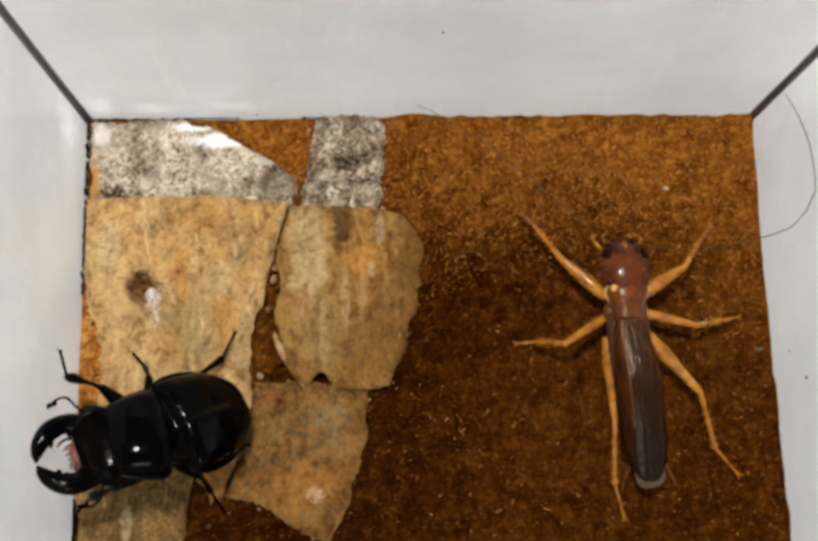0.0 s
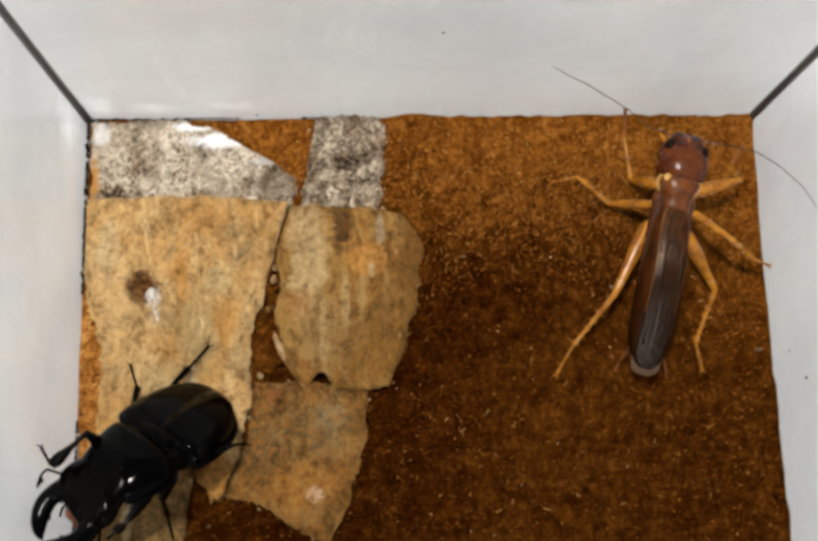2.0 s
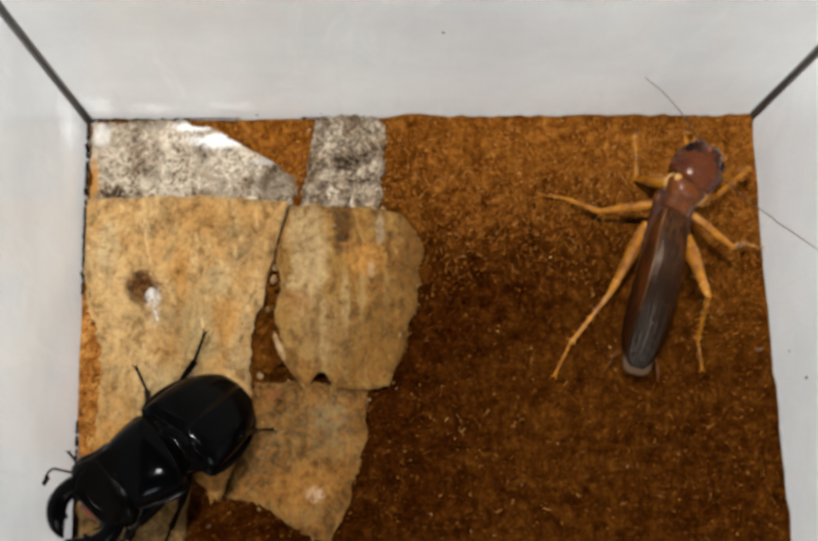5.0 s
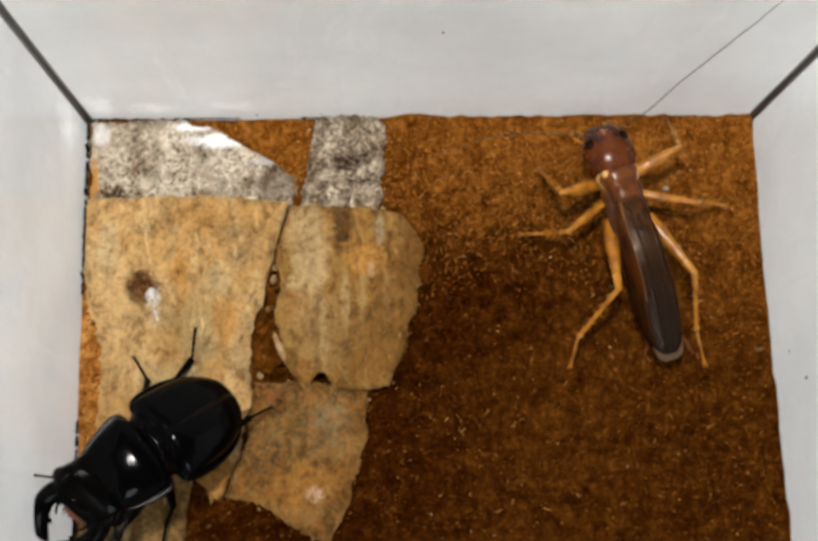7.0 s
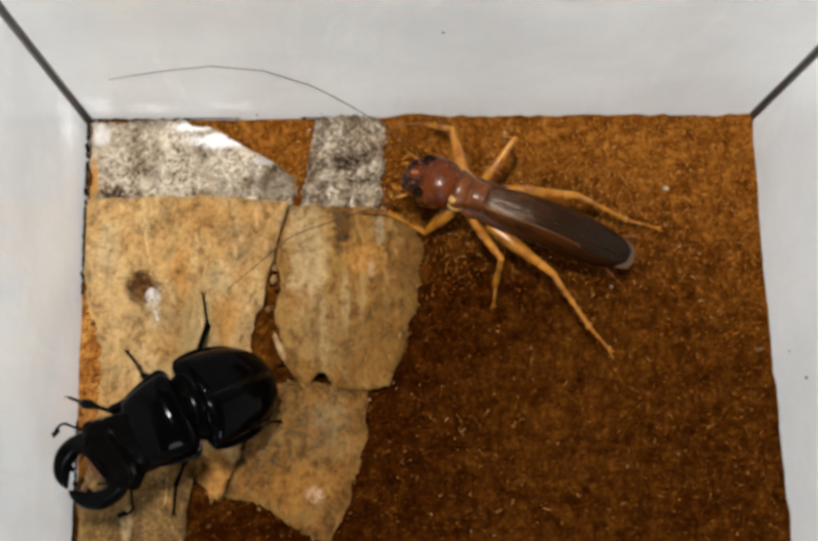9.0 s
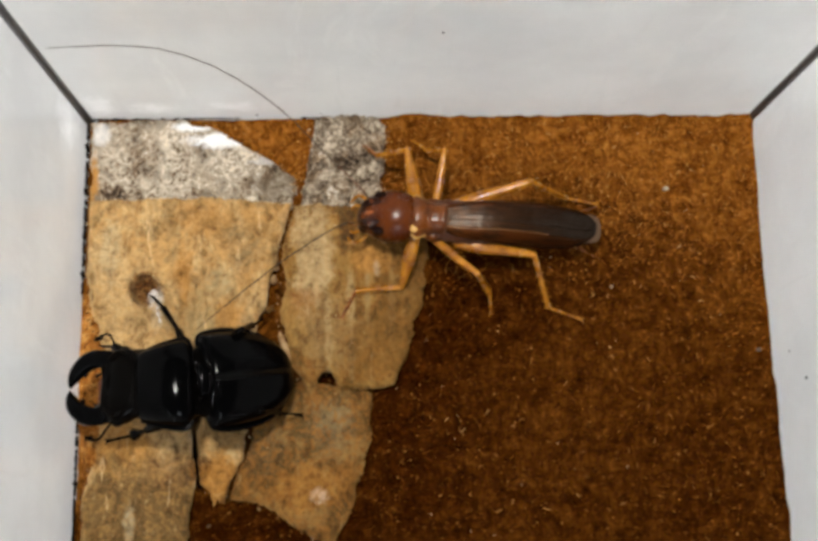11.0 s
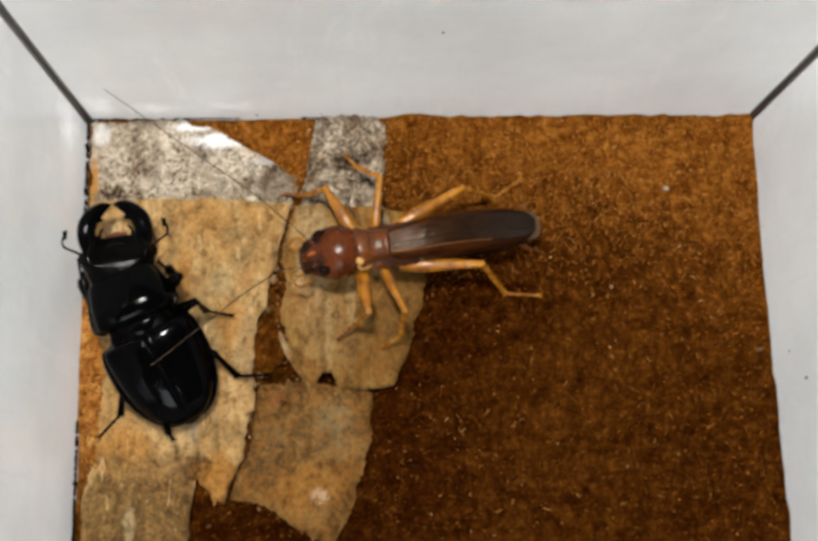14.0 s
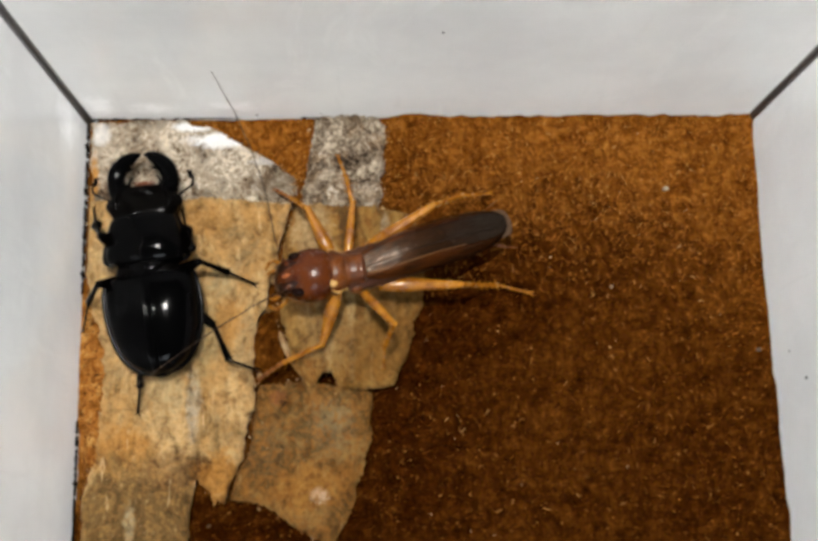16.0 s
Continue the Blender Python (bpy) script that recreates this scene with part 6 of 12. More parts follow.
    walk(BEETLE["LMt"], [
        (0, at(-11.6, 12.1, -7.5, 34.7, 154)), (0.5, at(-5.5, 6.9, -15.5, 50.1, 160.3)), (1, at(-7.2, 7.8, -14.7, 46.5, 161.9)),
        (1.5, at(-3.6, 4.7, -15.7, 56.4, -178.4)), (2, at(-4, 5.3, -15.8, 57.6, 179.3)), (2.5, at(-3.1, 6.7, -15.9, 57.2, 176.6)),
        (3, at(-0.8, 6, -15.9, 52.1, -172.7)), (3.5, at(4.6, 8.8, -13.6, 67.2, 165.8)), (3.75, at(2, 8.4, -14.7, 78.4, 162.1)),
        (4, at(-0.7, 7.9, -15.8, 88.5, 87)), (4.5, at(-1.1, 8.4, -15.8, 87, 116.1)), (5, at(-1.9, 9.5, -15.6, 82.3, 140)),
        (5.5, at(-2.8, 10.8, -15.1, 76.7, 148.1)), (6, at(-3.5, 11.9, -14.5, 72, 153.4)), (6.5, at(-3.9, 12.3, -14.2, 70.3, 153.7)),
        (7, at(-4, 13.7, -13.2, 74.6, 151.9)), (7.5, at(6.5, 9.3, -11.8, 76.9, 179.8)), (7.625, at(4.4, 9.4, -12.7, 79.7, 134.2)),
        (7.75, at(2.4, 9.5, -13.6, 75.3, 94.4)), (8, at(-1.8, 9.8, -15.5, 59.1, 68.3)), (8.5, at(-3.4, 10.6, -15.2, 61.8, 87.9)),
        (9, at(-3.7, 10.4, -15.2, 69, 129.7)), (9.5, at(-4.1, 10.5, -15.1, 66.7, 128.7)), (10, at(-4.9, 10.7, -14.8, 61.1, 127.3)),
        (10.5, at(-5.8, 10.7, -14.5, 53.8, 125.4)), (11, at(-6.4, 10.5, -14.3, 46.8, 124.2)), (11.5, at(-6.6, 10.4, -14.3, 41.8, 119.9)),
        (12, at(-2.9, 10.7, -15.2, 53.5, 117.8)), (12.5, at(-3.5, 12.8, -14, 2.1, 131.6)), (13, at(-3.4, 14.6, 3.6, 56.6, 130.3)),
        (13.5, at(-6.7, 12, 4.5, 64.2, 119.7)), (14, at(-12.2, 11.5, -2.7, 29.3, 146.7)), (14.25, at(-10.4, 13.7, -4.3, -17.5, 153.1)),
        (14.5, at(-8.5, 15.9, -5.9, -63.9, 165.8)), (14.75, at(-8.1, 13.3, -0.7, -15.3, 136.5)), (15, at(-7.7, 10.8, 4.5, 35.4, 121.3)),
        (15.5, at(-3.4, 12, 5.5, 44.6, 127.7)), (16, at(-3.4, 12.4, 5.3, 56.2, 122.7)),
    ])
    walk(BEETLE["LMa"], [
        (0, at(-19.3, 15.9, -13.5, 16.8, 120.7)), (0.5, at(-11.8, 9.1, -23.5, 23.1, 108)), (1, at(-14.1, 10, -22.3, 27.2, 98.2)),
        (1.5, at(-9.5, 4.5, -24.5, 63.1, 149.8)), (2, at(-9.7, 5.3, -24.6, 66, 128.6)), (2.5, at(-8.7, 7, -24.8, 67.2, 144)),
        (3, at(-7.2, 5.2, -24.2, 58.1, 173.6)), (3.5, at(0.7, 9.8, -23.3, 61.3, 162.2)), (3.75, at(0, 9, -24.8, 77.9, 140.2)),
        (3.875, at(-0.3, 8.6, -25.6, 83, 92.1)), (4, at(-0.7, 8.2, -26.3, 79.3, 35.5)), (4.5, at(-1.3, 8.9, -26.3, 77.4, 40.9)),
        (5, at(-2.9, 10.4, -26, 72.2, 50.3)), (5.5, at(-4.8, 12.1, -25.4, 65.7, 58)), (6, at(-6.4, 13.4, -24.5, 60.3, 62.9)),
        (6.5, at(-7.1, 13.9, -24.1, 58.3, 64.4)), (7, at(-6.4, 15, -23.4, 49.3, 67.7)), (7.25, at(-1.2, 12.2, -22.7, 69.6, 88)),
        (7.375, at(1.5, 10.7, -22.3, 76.9, 118.6)), (7.5, at(4.1, 9.3, -22, 76.8, 169.6)), (8, at(0.2, 14.8, -24.5, 50.6, 101.2)),
        (8.5, at(-3.2, 15.6, -24.4, 44.4, 101.6)), (9, at(-6.1, 13.3, -25, 38.7, 80.7)), (9.5, at(-6.7, 13.7, -24.7, 35, 82.4)),
        (10, at(-8, 14.8, -24, 25.7, 85.7)), (10.5, at(-9.4, 15.8, -23, 14.1, 88.4)), (11, at(-10.5, 16.5, -22, 3.7, 89.7)),
        (11.5, at(-10.5, 17.2, -21.3, 1.2, 92.6)), (12, at(-5.8, 16.2, -23.6, 3.1, 101.8)), (12.5, at(-10.5, 20.6, -14.4, -6.5, 108.8)),
        (13, at(-7.2, 19, -5.2, 7.3, 122.3)), (13.5, at(-9, 16, -5, 8.8, 103.9)), (14, at(-19.8, 16.6, -7.9, -3.8, 109.8)),
        (14.5, at(-13, 17, 3.5, 69, 110.6)), (15, at(-12.2, 18.1, -1.6, 29.7, 133.3)), (15.5, at(-8, 17.9, -1.9, 28.7, 152.5)),
        (16, at(-6.6, 17.3, -3.5, 14.7, 158.4)),
    ])
    walk(BEETLE["RMf"], [
        (0, at(-2, -6.5, -4.5, 7.6, -128.5)), (0.5, at(-2, -6.5, -4.5, 1.9, -130.6)), (1, at(-2, -6.5, -4.5, -0.9, -133.6)),
        (1.5, at(-2, -6.5, -4.5, -4, -140.2)), (2, at(-2, -6.5, -4.5, -4.8, -142.2)), (2.5, at(-2, -6.5, -4.5, 1.9, -144.9)),
        (3, at(-2, -6.5, -4.5, 4.3, -143.7)), (3.5, at(-2, -6.5, -4.5, 31, -158.5)), (4, at(-2, -6.5, -4.5, 29.7, -147.7)),
        (4.5, at(-2, -6.5, -4.5, 28.5, -148.1)), (5, at(-2, -6.5, -4.5, 26, -148.7)), (5.5, at(-2, -6.5, -4.5, 22.2, -148.4)),
        (6, at(-2, -6.5, -4.5, 18.6, -147.4)), (6.5, at(-2, -6.5, -4.5, 17.5, -147)), (7, at(-2, -6.5, -4.5, 20.3, -148.7)),
        (7.5, at(-2, -6.5, -4.5, 21.3, -128.1)), (8, at(-2, -6.5, -4.5, 40.1, -115.8)), (8.5, at(-2, -6.5, -4.5, 51.9, -98.4)),
        (9, at(-2, -6.5, -4.5, 47.3, -95.8)), (9.5, at(-2, -6.5, -4.5, 47, -98.9)), (10, at(-2, -6.5, -4.5, 44.6, -103.4)),
        (10.5, at(-2, -6.5, -4.5, 40.4, -106.3)), (11, at(-2, -6.5, -4.5, 35.9, -106.2)), (11.5, at(-2, -6.5, -4.5, 33.6, -105.4)),
        (12, at(-2, -6.5, -4.5, 30.6, -84.6)), (12.5, at(-2, -6.5, -4.5, -46.8, -70.4)), (13, at(-2, -6.5, -4.5, -59.6, -126.5)),
        (13.5, at(-2, -6.5, -4.5, 7.5, -119.3)), (14, at(-2, -6.5, -4.5, -38.7, -84.9)), (14.5, at(-2, -6.5, -4.5, -48.9, -128.1)),
        (15, at(-2, -6.5, -4.5, 5.8, -136.5)), (15.5, at(-2, -6.5, -4.5, -45.3, -97.8)), (16, at(-2, -6.5, -4.5, -48.1, -84.9)),
    ])
    walk(BEETLE["RMt"], [
        (0, at(-9.1, -15.4, -6, 34.8, -147.9)), (0.5, at(-9.5, -15.2, -4.9, 32.7, -148)), (1, at(-9.9, -14.8, -4.3, 33.6, -147.6)),
        (1.5, at(-10.8, -13.8, -3.7, 2.4, -150.1)), (2, at(-11.1, -13.5, -3.5, 2.8, -149.9)), (2.5, at(-11.4, -13.1, -4.9, 4.5, -147.8)),
        (3, at(-11.2, -13.3, -5.4, 1.8, -144.2)), (3.5, at(-11.2, -10.1, -10.4, 12.1, -137.9)), (4, at(-10.4, -11.8, -10.2, 16.3, -137.7)),
        (4.5, at(-10.6, -11.8, -10, 16.1, -138.9)), (5, at(-10.8, -11.9, -9.5, 15.5, -141.7)), (5.5, at(-11.1, -12.1, -8.8, 12.2, -143.9)),
        (6, at(-11.2, -12.4, -8.2, 7.9, -145.2)), (6.5, at(-11.2, -12.5, -8, 6.5, -145.9)), (7, at(-11.2, -12.1, -8.5, 14.9, -147.6)),
        (7.5, at(-8.6, -14.9, -8.7, 23.3, -144.5)), (8, at(-5.8, -14.4, -11.9, 46.4, -139.8)), (8.5, at(-3, -13.5, -13.5, 45.2, -145.9)),
        (9, at(-2.8, -14.3, -13, 45.5, -146.3)), (9.5, at(-3.2, -14.2, -12.9, 45.3, -141.3)), (10, at(-3.9, -14.5, -12.6, 44.9, -129.2)),
        (10.5, at(-4.5, -14.9, -12, 44.1, -112.5)), (11, at(-4.6, -15.4, -11.2, 42.6, -98.9)), (11.5, at(-4.5, -15.7, -10.9, 41.8, -93.7)),
        (12, at(-1.1, -16.4, -10.4, 59.4, -113.6)), (12.5, at(0.6, -13.9, 3.9, 81.4, -129.5)), (13, at(-5.5, -11.2, 5.4, 42.2, -129.8)),
        (13.25, at(-6.5, -13.8, -0.3, -6.3, -131.7)), (13.5, at(-7.6, -16.4, -6, -54.8, -134.1)), (13.75, at(-4.4, -15.9, -1.7, 5, -151.3)),
        (14, at(-1.2, -15.4, 2.7, 64.2, -174.4)), (14.5, at(-6.7, -12.4, 4.2, 40.8, -128.2)), (14.75, at(-8.5, -13.4, -0.8, -6.8, -141.6)),
        (15, at(-10.3, -14.4, -5.7, -53.9, -158.9)), (15.25, at(-6.7, -14.4, -1, -12, -161)), (15.5, at(-3.1, -14.5, 3.7, 29.9, -162.5)),
        (16, at(-1.3, -14.2, 4.1, 47.9, -116.3)),
    ])
    walk(BEETLE["RMa"], [
        (0, at(-16.4, -20, -12, 33.5, -119.3)), (0.5, at(-17, -19.9, -10.5, 31.2, -120.8)), (1, at(-17.3, -19.5, -10.1, 30, -124.3)),
        (1.5, at(-19.9, -19.1, -4.1, -14.8, -125.5)), (2, at(-20.1, -18.8, -4.1, -14.7, -124.6)), (2.5, at(-20.3, -18.7, -5.7, -19.1, -122.4)),
        (3, at(-19.8, -19.4, -5.7, -19.9, -123.5)), (3.5, at(-18.8, -17, -12.6, -7.8, -116.2)), (4, at(-17.9, -18.6, -13.2, -9.2, -116.9)),
        (4.5, at(-18.2, -18.5, -12.9, -7.8, -115.9)), (5, at(-18.8, -18.1, -12.3, -4.1, -113.6)), (5.5, at(-19.4, -18.1, -11.1, 3.4, -111.6)),
        (6, at(-19.7, -18.3, -9.6, 12.6, -110.2)), (6.5, at(-19.8, -18.3, -9.1, 16, -109.6)), (7, at(-19.8, -17.5, -11.2, 8.8, -104)),
        (7.5, at(-16.5, -20.5, -12.8, 5.9, -109.6)), (8, at(-11.4, -19.1, -19.5, 18.5, -89.8)), (8.5, at(-9.2, -17.7, -21, 31.5, -103)),
        (9, at(-8.9, -18.3, -20.4, 33.2, -108.2)), (9.5, at(-9, -18.9, -20.4, 34.4, -105.7)), (10, at(-8.6, -20.2, -20, 39, -102)),
        (10.5, at(-7.3, -21.9, -19.3, 46.4, -101)), (11, at(-5.8, -23.1, -18.3, 52.9, -103.3)), (11.5, at(-5.1, -23.5, -17.9, 55.6, -105.1)),
        (12, at(-3.2, -21.3, -19.4, 59.5, -100.7)), (12.5, at(-0.4, -15.1, -6.5, 80.2, -98.4)), (12.75, at(-5.4, -16.1, -4.1, 61.9, -27.9)),
        (13, at(-10.4, -17.2, -1.6, 36.6, -16.4)), (13.25, at(-11.1, -19, 0.5, 60, -43.8)), (13.5, at(-11.8, -20.8, 2.6, 66.3, -110.7)),
        (14, at(-5.7, -15.9, -6.8, 25.1, -132.1)), (14.5, at(-11.6, -18.7, -2.7, 22.1, -126.5)), (15, at(-16.1, -16.6, 2.8, 80.5, -109.1)),
        (15.5, at(-11.8, -17.2, -1.6, 29.1, -156.5)), (16, at(-4.4, -20.5, -3.7, 18.5, -122.2)),
    ])
    walk(BEETLE["LHf"], [
        (0, at(-9, 6, -4.5, -61.3, 99.4)), (0.5, at(-9, 6, -4.5, -59, 100.4)), (1, at(-9, 6, -4.5, -51.1, 115.5)), (1.5, at(-9, 6, -4.5, -37, 95.2)),
        (2, at(-9, 6, -4.5, -43.4, 102)), (2.5, at(-9, 6, -4.5, -44.4, 102.3)), (3, at(-9, 6, -4.5, -50.9, 104.2)), (3.5, at(-9, 6, -4.5, -38.6, 70.4)),
        (4, at(-9, 6, -4.5, -63.2, 109.4)), (4.5, at(-9, 6, -4.5, -62.3, 117.9)), (5, at(-9, 6, -4.5, -58.4, 136)), (5.5, at(-9, 6, -4.5, -54, 150.4)),
        (6, at(-9, 6, -4.5, -49.8, 159.8)), (6.5, at(-9, 6, -4.5, -48.5, 162.9)), (7, at(-9, 6, -4.5, -47.3, 164)), (7.25, at(-9, 6, -4.5, 1.1, 161.1)),
        (7.5, at(-9, 6, -4.5, 49.5, 158)), (7.75, at(-9, 6, -4.5, -0.9, 127)), (8, at(-9, 6, -4.5, -51, 94.9)), (8.5, at(-9, 6, -4.5, -54.6, 121.5)),
        (9, at(-9, 6, -4.5, -57.6, 124.5)), (9.5, at(-9, 6, -4.5, -58.2, 126.7)), (10, at(-9, 6, -4.5, -58.3, 133.9)), (10.5, at(-9, 6, -4.5, -58.3, 141.5)),
        (11, at(-9, 6, -4.5, -57.9, 147.4)), (11.5, at(-9, 6, -4.5, -57.6, 149.7)), (12, at(-9, 6, -4.5, -53.3, 149)), (12.5, at(-9, 6, -4.5, -4, -176.9)),
        (13, at(-9, 6, -4.5, -0.3, -161.3)), (13.5, at(-9, 6, -4.5, -0.3, -170.7)), (14, at(-9, 6, -4.5, 2.2, 177.6)), (14.5, at(-9, 6, -4.5, -0.1, -179)),
        (15, at(-9, 6, -4.5, 0.4, 174.3)), (15.5, at(-9, 6, -4.5, -0.4, -179)), (16, at(-9, 6, -4.5, -0.6, -178.7)),
    ])
    walk(BEETLE["LHt"], [
        (0, at(-9.9, 11.7, 6, 31.1, -168.3)), (0.5, at(-10.1, 12.1, 5.8, 30.6, -168.7)), (1, at(-12.2, 12.8, 4.8, 26.9, -169.6)),
        (1.5, at(-9.9, 15.5, 2.7, 28.8, -160.4)), (2, at(-10.8, 14.5, 3.7, 34.9, -160.3)), (2.5, at(-10.8, 14.4, 3.9, 35.4, -160.3)),
        (3, at(-10.9, 13.3, 4.8, 36.1, -165.1)), (3.5, at(-5.9, 14.8, 3, 36.3, -176.5)), (4, at(-10.8, 11.1, 6.2, 42.4, 177.2)),
        (4.5, at(-11.6, 10.9, 6.1, 40.4, 177.8)), (5, at(-13.5, 10.4, 5.7, 34.4, 179.1)), (5.5, at(-15.1, 9.5, 5.2, 24.7, -178.8)),
        (6, at(-16.3, 8.7, 4.7, 16.4, -176.3)), (6.5, at(-16.6, 8.3, 4.5, 13.5, -175.1)), (7, at(-16.8, 8.2, 4.3, 11.6, -175.4)),
        (7.5, at(-16.2, 8.9, -13.6, -51.7, 152.7)), (7.75, at(-12.9, 11.2, -4.4, -8.7, 171.7)), (8, at(-9.6, 13.5, 4.8, 34.9, -174.1)),
        (8.5, at(-12.6, 11.9, 5.3, 34.2, -178.9)), (9, at(-12.6, 11.3, 5.6, 34.5, -176.9)), (9.5, at(-12.8, 11.1, 5.7, 34.3, -177.6)),
        (10, at(-13.4, 10.5, 5.7, 34.1, -179.3)), (10.5, at(-13.9, 9.9, 5.7, 33.7, 178.3)), (11, at(-14.4, 9.4, 5.7, 33.3, 176.1)),
        (11.5, at(-14.6, 9.2, 5.6, 33, 175.1)), (12, at(-15.1, 9.7, 5.1, 23.5, 169.6)), (12.5, at(-21, 5.4, -3.7, -45.9, 176.2)),
        (13, at(-20.4, 2.2, -4.4, -29.3, -164.4)), (13.5, at(-20.8, 4.1, -4.4, -32.7, -174.9)), (14, at(-21, 6.5, -5, -53.5, -178.1)),
        (14.5, at(-21, 5.8, -4.5, -36.8, -179.1)), (15, at(-20.9, 7.2, -4.6, -40.7, 170.5)), (15.5, at(-21, 5.8, -4.4, -30.2, 174.7)),
        (16, at(-21, 5.7, -4.4, -28.5, 178.2)),
    ])
    walk(BEETLE["LHa"], [
        (0, at(-19.6, 9.7, 0.1, 16.5, 177)), (0.5, at(-19.8, 10.1, -0.1, 16.5, 175.7)), (1, at(-22.3, 10.9, -0.4, 12.9, 172.8)),
        (1.5, at(-19.4, 12.2, -2.8, 22.9, 178.2)), (2, at(-19.7, 11.3, -2.8, 22, 171.8)), (2.5, at(-19.6, 11.2, -2.8, 22.2, 172)),
        (3, at(-19.8, 11, -2, 27.2, 176.6)), (3.5, at(-15.1, 14.3, -3.8, 29.6, 164.1)), (4, at(-19.3, 11.5, -1.5, 36.2, 157.5)),
        (4.5, at(-20.4, 11.3, -1.3, 32.6, 158.7)), (5, at(-23, 10.5, -0.8, 21.2, 160.2)), (5.5, at(-25.6, 9.3, 0.4, 7.2, 164.6)),
        (6, at(-27.3, 8, 1.4, 0.7, 170.6)), (6.5, at(-27.7, 7.4, 1.8, -0.4, 173.5)), (7, at(-28.1, 7.3, 2, 1.6, 175)),
        (7.5, at(-22.6, 12.2, -4.6, 16.8, 122.1)), (8, at(-19, 12.6, -1.8, 26.3, 174.2)), (8.5, at(-22.1, 11.7, -1.2, 21.4, 174.1)),
        (9, at(-22.1, 10.8, -0.9, 25.5, 175.2)), (9.5, at(-22.3, 10.7, -0.8, 24.4, 175)), (10, at(-22.9, 10.4, -0.7, 18, 173.6)),
        (10.5, at(-23.5, 10.2, -0.7, 13.9, 172.9)), (11, at(-24, 10.1, -0.6, 11.5, 172.7)), (11.5, at(-24.2, 10.1, -0.6, 10.6, 172.7)),
        (12, at(-25.5, 11.6, 0.5, 10.5, 179.7)), (12.5, at(-28.9, 5.9, 4.6, 43.9, -176.1)), (13, at(-30, -0.5, 1.2, 37.8, -165)),
        (13.5, at(-30.5, 3.2, 1.8, 42.6, 174.2)), (14, at(-27.8, 6.3, 4.3, 62.6, 167.9)), (14.5, at(-30.2, 5.6, 2.4, 49, 167.9)),
        (15, at(-29.5, 8.6, 2.9, 56.1, 140)), (15.5, at(-30.9, 6.7, 1.4, 38.6, 161)), (16, at(-31.1, 6, 1.1, 34.5, 159.6)),
    ])
    walk(BEETLE["RHf"], [
        (0, at(-9, -6, -4.5, -21.7, -155.1)), (0.5, at(-9, -6, -4.5, -25.1, -158.4)), (1, at(-9, -6, -4.5, -43.2, -149.7)),
        (1.5, at(-9, -6, -4.5, -31.9, -157.4)), (2, at(-9, -6, -4.5, -32.2, -159.9)), (2.5, at(-9, -6, -4.5, -29.8, -159.8)),
        (3, at(-9, -6, -4.5, -26.9, -145.7)), (3.5, at(-9, -6, -4.5, -1.7, -154.8)), (4, at(-9, -6, -4.5, 4.1, -146.3)), (4.5, at(-9, -6, -4.5, 3.9, -146.9)),
        (5, at(-9, -6, -4.5, 3.2, -148.1)), (5.5, at(-9, -6, -4.5, 3.1, -149.1)), (6, at(-9, -6, -4.5, 3.1, -149.6)), (6.5, at(-9, -6, -4.5, 2.8, -149.7)),
        (7, at(-9, -6, -4.5, 4.8, -150.3)), (7.5, at(-9, -6, -4.5, -68.4, -124.1)), (7.75, at(-9, -6, -4.5, -24.3, -132.4)), (8, at(-9, -6, -4.5, 20, -135.6)),
        (8.5, at(-9, -6, -4.5, 22.4, -142.7)), (9, at(-9, -6, -4.5, 20.2, -139.1)), (9.5, at(-9, -6, -4.5, 15.1, -138.5)), (10, at(-9, -6, -4.5, 6, -139.7)),
        (10.5, at(-9, -6, -4.5, -56.6, -114.2)), (11, at(-9, -6, -4.5, -59.3, -118.9)), (11.5, at(-9, -6, -4.5, -58.5, -121.9)),
        (12, at(-9, -6, -4.5, -43.2, -144.3)), (12.5, at(-9, -6, -4.5, -41, -149.4)), (13, at(-9, -6, -4.5, -52.2, -140.2)),
        (13.5, at(-9, -6, -4.5, 0.4, -152.7)), (14, at(-9, -6, -4.5, -31.4, -133.8)), (14.5, at(-9, -6, -4.5, 3, -135.4)), (15, at(-9, -6, -4.5, 4, -135.8)),
        (15.5, at(-9, -6, -4.5, 3.2, -138.6)), (16, at(-9, -6, -4.5, 3.3, -135.8)),
    ])
